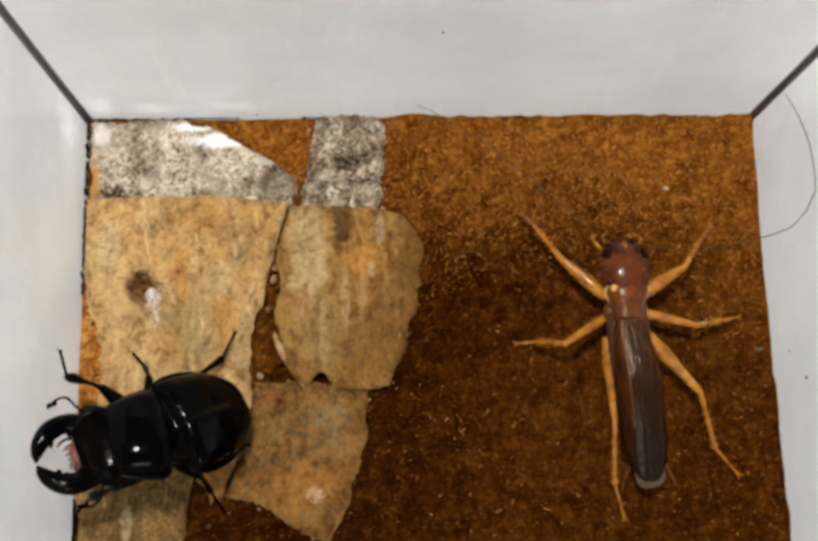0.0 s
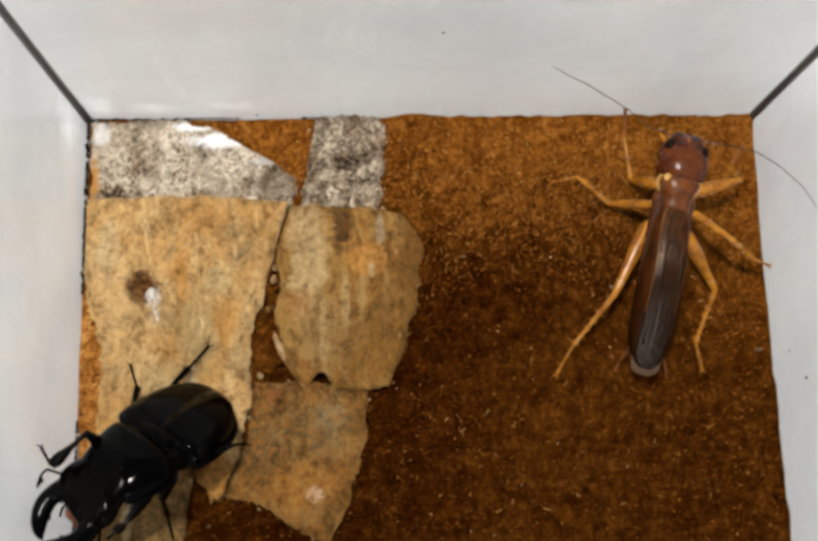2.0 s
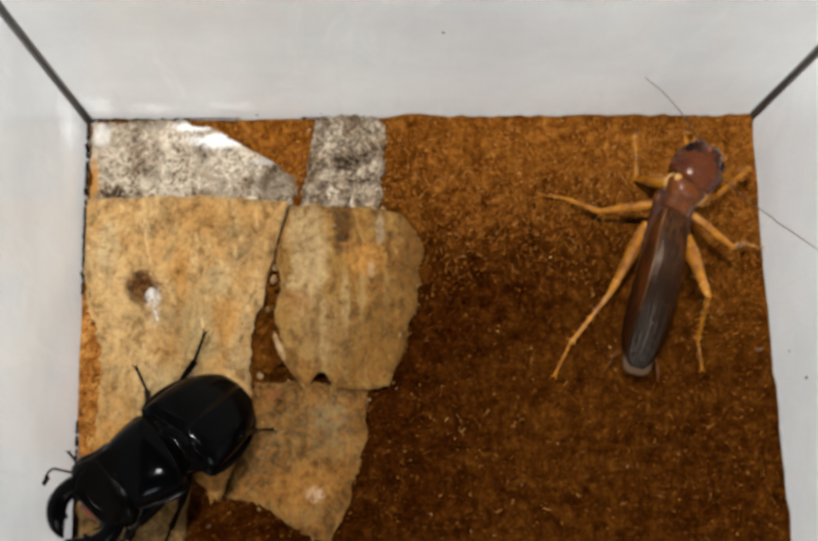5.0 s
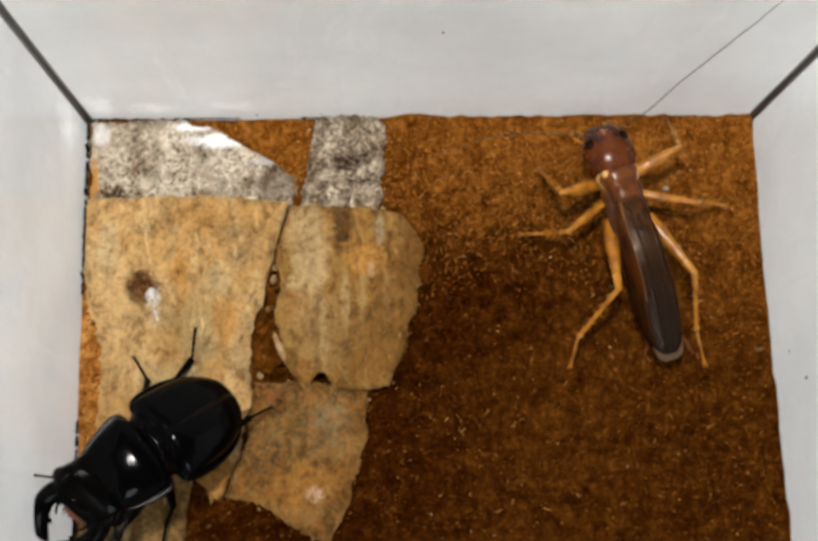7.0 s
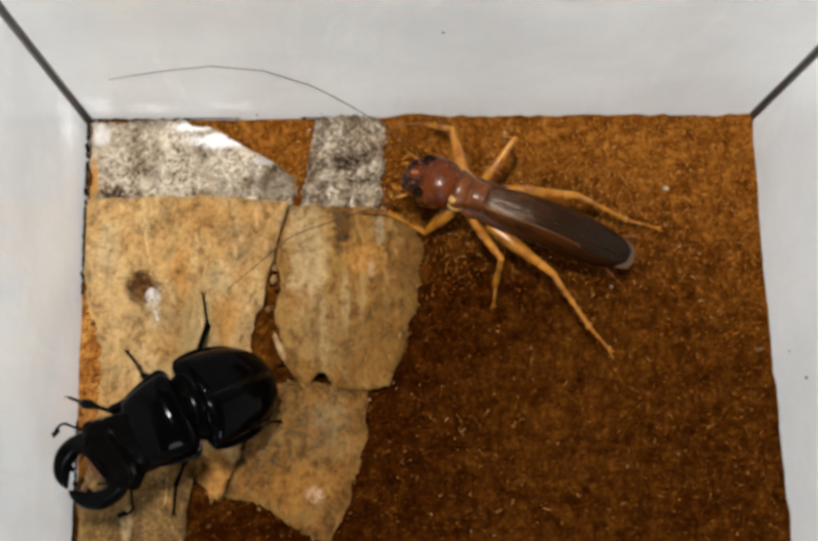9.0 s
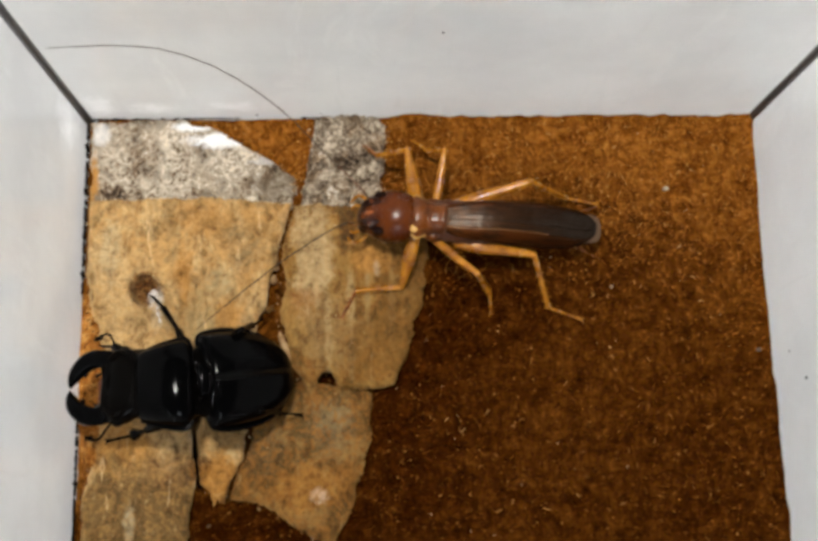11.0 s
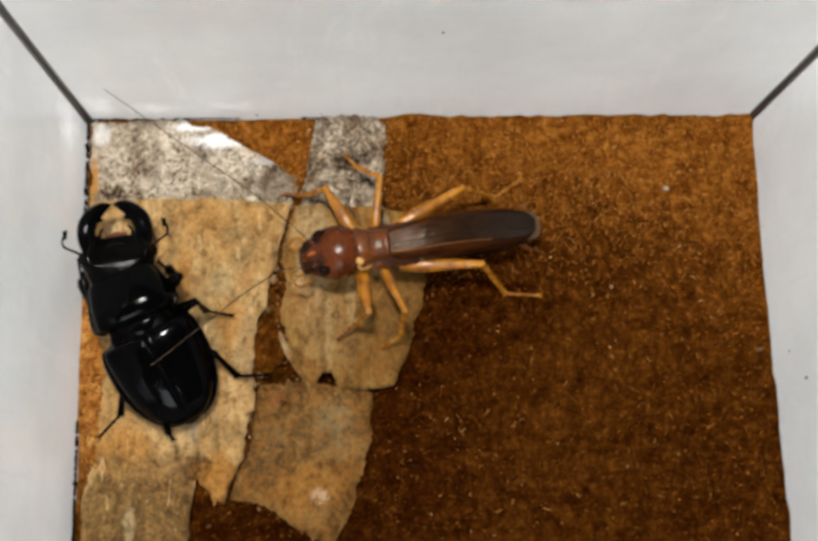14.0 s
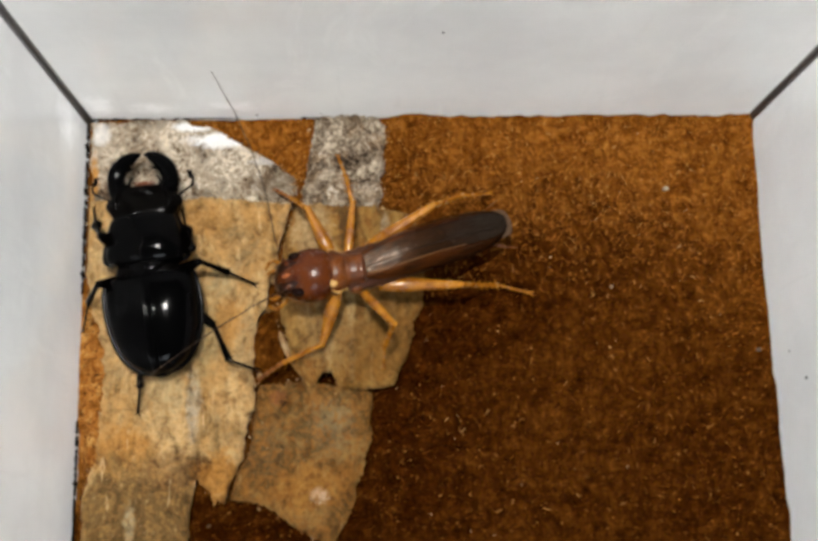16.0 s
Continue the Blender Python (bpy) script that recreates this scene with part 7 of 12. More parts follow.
    walk(BEETLE["RHt"], [
        (0, at(-19.1, -10.7, -0.1, -3.1, -166.8)), (0.5, at(-19.1, -10, 0.6, -4.1, -168.5)), (1, at(-16.6, -10.4, 3.7, 7.7, -162.7)),
        (1.5, at(-18.4, -9.9, 1.8, -4.1, -170.4)), (2, at(-18.5, -9.5, 1.9, -3.7, -170.2)), (2.5, at(-18.8, -9.6, 1.5, -2.4, -169.9)),
        (3, at(-17.8, -12, 0.9, -15.1, -174.5)), (3.5, at(-19.9, -11.1, -4.1, -3.8, -170)), (4, at(-19, -12.6, -5.4, -3.3, -169.1)),
        (4.5, at(-19, -12.5, -5.3, -3.2, -168.7)), (5, at(-19.2, -12.3, -5.2, -2.8, -167.7)), (5.5, at(-19.3, -12.1, -5.1, -2.8, -166.2)),
        (6, at(-19.3, -12.1, -5.1, -2.7, -164.9)), (6.5, at(-19.3, -12.1, -5.1, -2.3, -164.4)), (7, at(-19.4, -11.9, -5.5, -4.4, -162.5)),
        (7.5, at(-11.5, -9.7, 6.7, 40.6, -171.2)), (8, at(-17.1, -13.9, -8.6, -1.3, -142.3)), (8.5, at(-17.8, -12.7, -9.1, -1.5, -138.8)),
        (9, at(-17.5, -13.4, -8.6, 1.6, -140)), (9.5, at(-17.7, -13.7, -7.6, -5.4, -138.7)), (10, at(-18.1, -13.7, -5.8, -11.4, -138.6)),
        (10.5, at(-11.7, -12, 5.5, 38.1, -160.4)), (11, at(-12, -11.4, 5.8, 38.5, -166)), (11.5, at(-12.3, -11.3, 5.7, 38.4, -169.4)),
        (12, at(-16.1, -11.1, 3.7, 32.2, -153.3)), (12.5, at(-16.8, -10.6, 3.4, 22.7, -143.5)), (13, at(-14.7, -10.7, 5, 44.1, -159.1)),
        (13.25, at(-17.2, -11.1, 0.2, 3.2, -150.3)), (13.5, at(-19.7, -11.5, -4.6, -37.9, -142.3)), (13.75, at(-17.9, -12.4, -1.4, 0.7, -155.5)),
        (14, at(-16.1, -13.4, 1.8, 39.2, -169)), (14.5, at(-17.5, -14.4, -5.1, -6.1, -168.7)), (15, at(-17.6, -14.3, -5.3, -31.3, -157.9)),
        (15.5, at(-18, -13.9, -5.2, -29.3, -156.1)), (16, at(-17.6, -14.3, -5.2, -23.3, -162.3)),
    ])
    walk(BEETLE["RHa"], [
        (0, at(-30.3, -13.3, 0.6, -26.7, -135.8)), (0.5, at(-30.3, -12.3, 1.4, -27.6, -139.9)), (1, at(-27.4, -13.8, 2.2, -7, -154)),
        (1.5, at(-29.7, -11.8, 2.7, -37.8, 175.1)), (2, at(-29.8, -11.4, 2.6, -36.7, 176)), (2.5, at(-30.1, -11.6, 1.9, -39.3, 178.2)),
        (3, at(-28.9, -13.1, 3.9, -27.9, -180)), (3.5, at(-31.2, -13.1, -3.4, -40.6, -167.2)), (4, at(-30.2, -14.8, -4.7, -41, -168.4)),
        (4.5, at(-30.3, -14.8, -4.7, -40.6, -162.5)), (5, at(-30.4, -14.8, -4.6, -38.5, -150.1)), (5.5, at(-30.4, -14.9, -4.6, -34.9, -138.5)),
        (6, at(-30.4, -15, -4.6, -31.5, -130.9)), (6.5, at(-30.4, -15.1, -4.6, -30, -128.1)), (7, at(-30.3, -15.4, -4.6, -26.2, -125.6)),
        (7.5, at(-20.1, -11, -0.8, 26.3, -158.9)), (8, at(-26.1, -20.9, -8.4, -5.5, -99.7)), (8.5, at(-26.5, -20.3, -8.8, -11.1, -104.2)),
        (9, at(-26.3, -20.8, -9, -11.6, -104.8)), (9.5, at(-26.3, -21.2, -6.6, 1.6, -105.8)), (10, at(-26.6, -21.2, -3.5, 29.8, -95.8)),
        (10.5, at(-20.2, -15.1, -1.6, 29.9, -147.3)), (11, at(-20.7, -13.6, -1.3, 30.6, -160.8)), (11.5, at(-21.2, -13, -1.4, 28, -166.1)),
        (12, at(-24.8, -15.5, -2.4, 23.7, -118)), (12.5, at(-25.3, -16.9, -1.1, 44.6, -82.9)), (13, at(-22.4, -13.7, -3, 17.7, -76.3)),
        (13.5, at(-26.9, -17, 2.5, 39.4, -128.8)), (14, at(-24.8, -15.1, -5.5, -1.9, -116.5)), (14.5, at(-28.7, -16.7, -3.9, 7, -107.8)),
        (15, at(-26.7, -18, 0.6, 38.3, -110.9)), (15.5, at(-27.2, -18, 0.5, 35.8, -122.1)), (16, at(-27.7, -17.6, -0.6, 27.4, -119.7)),
    ])
    walk(CRICKET[""], [
        (0, at(146, -60.7, 17.5, -12.6, 97.2)), (0.5, at(146, -60.7, 17.5, -12.6, 97.2)), (1, at(151.9, -53.4, 19, -15, 87.1)),
        (1.5, at(159.2, -36.1, 19, -14.6, 73.3)), (2, at(159.6, -32.2, 19, -15.5, 79)), (2.5, at(160.6, -32.5, 19, -15.6, 75.6)),
        (3, at(161.9, -33.3, 19, -15.3, 70.6)), (3.5, at(164.2, -34.3, 19, -15.2, 64.2)), (4, at(164.2, -33.7, 19, -15.3, 64.1)),
        (4.5, at(162.8, -33.4, 19, -15.5, 67.5)), (5, at(159.6, -32.5, 19, -15.8, 76)), (5.5, at(155.6, -31.5, 19, -15.7, 86.2)),
        (6, at(152.3, -30.6, 19, -15.3, 94.5)), (6.5, at(151, -30.3, 19, -15, 97.8)), (7, at(147.5, -28.5, 16.2, -10.9, 104.9)),
        (7.5, at(131.9, -26.5, 18, -13.2, 126.3)), (8, at(126.2, -24.3, 10.1, -3.3, 139.2)), (8.5, at(112.5, -25.3, 10, -3, 152.4)),
        (9, at(108.7, -29, 18.5, -13.9, 160.1)), (9.5, at(107.4, -29.7, 19, -14.6, 162.3)), (10, at(104.4, -31.3, 19, -14.8, 167.3)),
        (10.5, at(100.8, -33.1, 19, -14.9, 173.4)), (11, at(97.8, -34.7, 19, -14.9, 178.5)), (11.5, at(96.5, -35.3, 19, -14.9, -179.4)),
        (12, at(96.5, -35.3, 19, -14.9, -179.4)), (12.5, at(94.4, -37.8, 19, -15.4, -176.4)), (13, at(94.4, -37.8, 19, -15.4, -176.4)),
        (13.5, at(94.4, -37.8, 19, -15.6, -176.4)), (14, at(82.7, -41.9, 21, -18.5, -169.2)), (14.5, at(81.8, -41.8, 21, -19.1, -169.9)),
        (15, at(81.8, -42.5, 21, -18.9, -166.9)), (15.5, at(81.4, -42.9, 21, -18.6, -166.4)), (16, at(76.3, -48, 21, -17.4, -159.9)),
    ])
    walk(CRICKET["pronotum"], [
        (0, at(0, 0, 0, 16.9, -7.6)), (0.5, at(0, 0, 0, 16.9, -7.6)), (1, at(0, 0, 0, 17.6, -16.1)), (1.5, at(0, 0, 0, 17.6, 2.5)),
        (2, at(0, 0, 0, 17.7, -3.8)), (2.5, at(0, 0, 0, 17.7, -7.9)), (3, at(0, 0, 0, 17.6, -16.3)), (3.5, at(0, 0, 0, 17.5, -25.7)),
        (4, at(0, 0, 0, 17.5, -28.7)), (4.5, at(0, 0, 0, 17.6, -26.4)), (5, at(0, 0, 0, 17.7, -19.4)), (5.5, at(0, 0, 0, 17.8, -10.4)),
        (6, at(0, 0, 0, 17.7, -4.5)), (6.5, at(0, 0, 0, 17.6, -2.7)), (7, at(0, 0, 0, 15.2, 1.3)), (7.5, at(0, 0, 0, 17.4, 6)), (8, at(0, 0, 0, 7.5, 0.8)),
        (8.5, at(0, 0, 0, 7.2, 0.8)), (9, at(0, 0, 0, 17.5, -2)), (9.5, at(0, 0, 0, 17.6, -2.3)), (10, at(0, 0, 0, 17.6, -2.6)),
        (10.5, at(0, 0, 0, 17.6, -3.1)), (11, at(0, 0, 0, 17.6, -3.6)), (11.5, at(0, 0, 0, 17.6, -3.8)), (12, at(0, 0, 0, 17.6, -3.8)),
        (12.5, at(0, 0, 0, 17.6, 3)), (13.5, at(0, 0, 0, 17.7, 3)), (14, at(0, 0, 0, 17.9, -2.6)), (14.5, at(0, 0, 0, 18, 0.2)), (15, at(0, 0, 0, 18, 11.9)),
        (15.5, at(0, 0, 0, 18, 9.8)), (16, at(0, 0, 0, 17.8, -13.9)),
    ])
    walk(CRICKET["head"], [
        (0, at(7.8, -1, -2.4, 16.9, -7.6)), (0.5, at(7.8, -1, -2.4, 16.9, -7.6)), (1, at(7.5, -2.2, -2.5, 17.6, -16.1)), (1.5, at(7.8, 0.3, -2.5, 17.6, 2.5)),
        (2, at(7.8, -0.5, -2.5, 17.7, -3.8)), (2.5, at(7.7, -1.1, -2.5, 17.7, -7.9)), (3, at(7.5, -2.2, -2.5, 17.6, -16.3)),
        (3.5, at(7, -3.4, -2.5, 17.5, -25.7)), (4, at(6.9, -3.8, -2.5, 17.5, -28.7)), (4.5, at(7, -3.5, -2.5, 17.6, -26.4)),
        (5, at(7.4, -2.6, -2.5, 17.7, -19.4)), (5.5, at(7.7, -1.4, -2.5, 17.8, -10.4)), (6, at(7.8, -0.6, -2.5, 17.7, -4.5)),
        (6.5, at(7.8, -0.4, -2.5, 17.6, -2.7)), (7, at(7.9, 0.2, -2.2, 15.2, 1.3)), (7.5, at(7.8, 0.8, -2.4, 17.4, 6)), (8, at(8.1, 0.1, -1.1, 7.5, 0.8)),
        (8.5, at(8.1, 0.1, -1, 7.2, 0.8)), (9, at(7.8, -0.3, -2.5, 17.5, -2)), (9.5, at(7.8, -0.3, -2.5, 17.6, -2.3)), (10, at(7.8, -0.4, -2.5, 17.6, -2.6)),
        (10.5, at(7.8, -0.4, -2.5, 17.6, -3.1)), (11, at(7.8, -0.5, -2.5, 17.6, -3.6)), (11.5, at(7.8, -0.5, -2.5, 17.6, -3.8)),
        (12, at(7.8, -0.5, -2.5, 17.6, -3.8)), (12.5, at(7.8, 0.4, -2.5, 17.6, 3)), (13.5, at(7.8, 0.4, -2.5, 17.7, 3)), (14, at(7.8, -0.4, -2.5, 17.9, -2.6)),
        (14.5, at(7.8, 0, -2.5, 18, 0.2)), (15, at(7.6, 1.6, -2.5, 18, 11.9)), (15.5, at(7.7, 1.3, -2.5, 18, 9.8)), (16, at(7.6, -1.9, -2.5, 17.8, -13.9)),
    ])
    walk(CRICKET["LFf"], [
        (0, at(5.8, 4.1, -5.1, 12.1, 41.5)), (0.5, at(5.8, 4.1, -5.1, 12.1, 41.5)), (1, at(6.3, 3.2, -5.2, 56.8, 31.1)), (1.5, at(5, 5, -5.2, 18.4, 65.9)),
        (2, at(5.5, 4.5, -5.2, 72.7, 85)), (2.5, at(5.8, 4, -5.2, 65, 85.2)), (3, at(6.3, 3.2, -5.2, 43, 91.4)), (3.5, at(6.7, 2.1, -5.2, 70.1, 80.7)),
        (4, at(6.8, 1.7, -5.2, 69.5, 88.1)), (4.5, at(6.8, 2, -5.2, 69, 91.5)), (5, at(6.5, 2.8, -5.2, 67.8, 93)), (5.5, at(5.9, 3.8, -5.2, 65.4, 84.2)),
        (6, at(5.5, 4.4, -5.2, 58.3, 73.7)), (6.5, at(5.4, 4.5, -5.2, 54, 69.8)), (6.75, at(5.3, 4.7, -5.1, 9.9, 81.1)), (7, at(5.3, 4.9, -5, -34.6, 89.1)),
        (7.25, at(5, 5.1, -5.1, 10.4, 92.1)), (7.5, at(4.7, 5.3, -5.2, 55.3, 96.6)), (7.75, at(5.3, 5.1, -4.7, 6.1, 93.6)),
        (8, at(5.9, 4.9, -4.2, -43.1, 91.3)), (8.5, at(5.9, 4.9, -4.2, -22.7, 52.6)), (8.75, at(5.6, 4.8, -4.7, 22.7, 57.4)),
        (9, at(5.3, 4.6, -5.2, 67.7, 69.3)), (9.5, at(5.4, 4.6, -5.2, 70.8, 83)), (9.75, at(5.4, 4.6, -5.2, 22.8, 70.5)), (10, at(5.4, 4.6, -5.2, -25.7, 66)),
        (10.5, at(5.4, 4.5, -5.2, -22.6, 69.3)), (11, at(5.5, 4.5, -5.2, 37.8, 85.8)), (11.5, at(5.5, 4.4, -5.2, 37.7, 86.3)),
        (12, at(5.5, 4.4, -5.2, 37.7, 86.3)), (12.5, at(4.9, 5.1, -5.2, -1, 74)), (13, at(4.9, 5.1, -5.2, -2.4, 70.7)), (13.5, at(4.9, 5.1, -5.2, -2.3, 70.7)),
        (14, at(5.4, 4.6, -5.2, -28.2, 76.7)), (14.5, at(5.1, 4.8, -5.2, 1.7, 81.3)), (15, at(4, 5.8, -5.2, 40.3, 100.3)),
        (15.5, at(4.2, 5.6, -5.2, -8.1, 75.7)), (16, at(6.2, 3.4, -5.2, 37, 61.1)),
    ])
    walk(CRICKET["LFt"], [
        (0, at(16.4, 13.5, -8.2, 41.2, 24.7)), (0.5, at(16.4, 13.5, -8.2, 41.2, 24.7)), (1, at(13.1, 7.3, -17.3, 23.2, -0.8)),
        (1.5, at(10.6, 17.6, -9.8, 67.1, 46.7)), (2, at(5.8, 8.8, -19.1, 12.7, 18.9)), (2.5, at(6.3, 10.2, -18.4, -20.4, 31.5)),
        (3, at(6.1, 13.8, -15.1, 6.8, 36)), (3.5, at(7.5, 7, -18.8, -10.8, 8)), (4, at(7, 6.8, -18.8, -11.3, 8)), (4.5, at(6.6, 7.2, -18.7, -13.9, 11.5)),
        (5, at(6.2, 8.3, -18.6, -15.4, 18.9)), (5.5, at(6.5, 9.8, -18.4, -9.2, 23.5)), (6, at(7.7, 11.7, -17.6, 3.8, 21.5)),
        (6.5, at(8.3, 12.5, -16.9, 11.6, 19.7)), (7, at(5.5, 16.9, 3.2, 69, -5.9)), (7.5, at(3.7, 13.5, -17.1, 13, 28.6)), (8, at(5.7, 15.5, 5.7, 62.2, -7.6)),
        (8.5, at(14.1, 15.5, 1.4, 28.8, 11.4)), (9, at(7.3, 9.8, -18.6, -13.8, -3.7)), (9.5, at(5.9, 9.3, -18.9, -12.6, 4.3)),
        (9.75, at(8.3, 12.9, -8.9, 32.1, -8.1)), (10, at(10.7, 16.5, 1.1, 72.4, -52.1)), (10.5, at(10.1, 17, 0.4, 73.6, -29.1)),
        (11, at(6.3, 15.9, -14.1, 9.9, 6.4)), (11.5, at(6.2, 15.9, -14.1, 9.3, 11.3)), (12, at(6.2, 15.9, -14.1, 9.3, 11.3)),
        (12.5, at(8.9, 19, -5, 57.1, -27.6)), (13, at(9.7, 18.7, -4.6, 61.2, -26.3)), (13.5, at(9.7, 18.7, -4.6, 61.4, -26.6)),
        (13.75, at(9, 17.9, -1.5, 77.3, -29.5)), (13.875, at(8.6, 17.4, 0, 85.1, -37.5)), (13.938, at(8.5, 17.2, 0.8, 88.7, -79.5)),
        (13.969, at(8.4, 17.1, 1.2, 88.4, -163.2)), (14, at(8.3, 17, 1.6, 86.6, 173.9)), (14.125, at(8.1, 17.5, -0.2, 89.3, -161)),
        (14.157, at(8, 17.7, -0.7, 89.6, -92.9)), (14.188, at(7.9, 17.8, -1.1, 89.2, -39.4)), (14.25, at(7.8, 18.1, -2, 87.8, -22.7)),
        (14.5, at(7.3, 19.1, -5.7, 82.4, -15.3)), (14.75, at(4.7, 17.9, -10.2, 37.4, 30.3)), (15, at(2.1, 16.6, -14.6, -9.8, 35.9)),
        (15.5, at(7.8, 19.5, -3.2, 56.8, 26.5)), (16, at(11.7, 13.6, -13.9, 38.6, 2.1)),
    ])
    walk(CRICKET["LFa"], [
        (0, at(25, 17.4, -16.4, 40.7, 31.1)), (0.5, at(25, 17.4, -16.4, 40.7, 31.1)), (1, at(24.6, 7.1, -22.3, 23.4, 2.6)),
        (1.5, at(13.9, 21.1, -21.3, 16.2, 20.8)), (2, at(17.4, 12.7, -21.8, -7.7, 10)), (2.5, at(16.3, 16.3, -14, 34.6, 17.3)),
        (3, at(16.1, 21.1, -16.6, 46.1, 17.7)), (3.5, at(19.7, 8.7, -16.5, 60, -50.7)), (4, at(19.1, 8.5, -16.3, 60.5, -50.6)),
        (4.5, at(18.5, 9.6, -15.7, 66, -51)), (5, at(17.6, 12.2, -15.3, 71.3, -34.3)), (5.5, at(17.9, 14.7, -16.4, 62.3, 6)),
        (6, at(19.3, 16.3, -18.4, 46.6, 25.4)), (6.5, at(19.9, 16.7, -19.5, 38.8, 29.2)), (7, at(9.9, 16.4, -8.4, 58.1, 15)),
        (7.5, at(14.4, 19.3, -19.9, 9.4, 59.2)), (7.75, at(12.9, 17, -12.6, 32.8, 5.7)), (8, at(11.5, 14.7, -5.4, 27.8, -58.1)),
        (8.25, at(18.1, 16.2, -5, 22.5, -10.1)), (8.5, at(24.8, 17.7, -4.6, 5.2, 31.2)), (9, at(19.4, 9, -15.6, 23.9, 21.3)),
        (9.5, at(18.1, 10.2, -16.2, 23.8, 22.5)), (10, at(13, 13.5, -10.8, 37.5, 20.7)), (10.5, at(13.2, 15.3, -11.6, 33, 38.2)),
        (11, at(18.5, 17.3, -16.3, 16.8, 66.2)), (11.5, at(18.3, 18.3, -16.1, 16.6, 65.3)), (12, at(18.3, 18.3, -16.1, 16.6, 65.3)),
        (12.5, at(14.9, 15.9, -15.5, 20.1, 47.5)), (13, at(15.1, 16.1, -15.6, 19.3, 49.4)), (13.5, at(15, 16.1, -15.6, 19.5, 49.4)),
        (14, at(7.6, 17.1, -10.9, 57.1, 39.5)), (14.5, at(8.9, 18.7, -18.1, 22.1, 12.1)), (15, at(12.1, 23.8, -12.5, 59.8, 66.1)),
        (15.5, at(13.9, 22.6, -13.7, 61.7, 17.4)), (16, at(21.5, 13.9, -21.7, 29.2, 14)),
    ])
    walk(CRICKET["RFf"], [
        (0, at(4.5, -5.5, -5.1, 4.7, -66.4)), (0.5, at(4.5, -5.5, -5.1, 4.7, -66.4)), (1, at(3.6, -6, -5.2, -9, -71.6)), (1.5, at(5.4, -4.6, -5.2, 12.5, -64)),
        (2, at(4.8, -5.1, -5.2, 15.2, -65.6)), (2.5, at(4.5, -5.5, -5.2, 21.5, -58.4)), (3, at(3.6, -6.1, -5.2, 38.6, -95.4)),
        (3.5, at(2.6, -6.6, -5.2, 50.7, -70.7)), (4, at(2.2, -6.7, -5.2, 50.3, -71.6)), (4.5, at(2.5, -6.6, -5.2, 54.4, -70.2)),
        (5, at(3.3, -6.2, -5.2, 54.7, -68)), (5.5, at(4.2, -5.7, -5.2, 32.3, -61.1)), (6, at(4.8, -5.2, -5.2, 22.7, -57.7)),
        (6.5, at(4.9, -5, -5.2, -14, -49.8)), (7, at(5.5, -4.7, -5, -14.6, -75.7)), (7.5, at(5.7, -4.2, -5.2, -63.8, -44.9)),
        (8, at(6.1, -4.7, -4.2, -73.5, -91.8)), (8.25, at(6.1, -4.7, -4.2, -30.9, -100.5)), (8.5, at(6.1, -4.7, -4.2, 11.8, -103)),
        (9, at(5, -5, -5.2, 14.5, -62.2)), (9.5, at(5, -5, -5.2, 11.2, -63.9)), (10, at(4.9, -5, -5.2, 1.2, -66.3)), (10.5, at(4.9, -5.1, -5.2, -17.9, -66.5)),
        (11, at(4.9, -5.1, -5.2, -17.2, -72.8)), (11.5, at(4.8, -5.1, -5.2, -15.7, -75.9)), (12, at(4.8, -5.1, -5.2, -15.7, -75.9)),
        (12.5, at(5.4, -4.5, -5.2, 10.3, -54.2)), (13, at(5.4, -4.5, -5.2, 10.3, -54.2)), (13.5, at(5.4, -4.5, -5.2, 10.5, -54.4)),
        (14, at(4.9, -5, -5.2, 3.2, -68.1)), (14.5, at(5.1, -4.8, -5.2, 2.3, -66.4)), (15, at(6, -3.6, -5.2, -0.2, -72.8)),
        (15.5, at(5.9, -3.9, -5.2, 2.9, -72.6)), (16, at(3.8, -5.9, -5.2, -2.6, -83)),
    ])
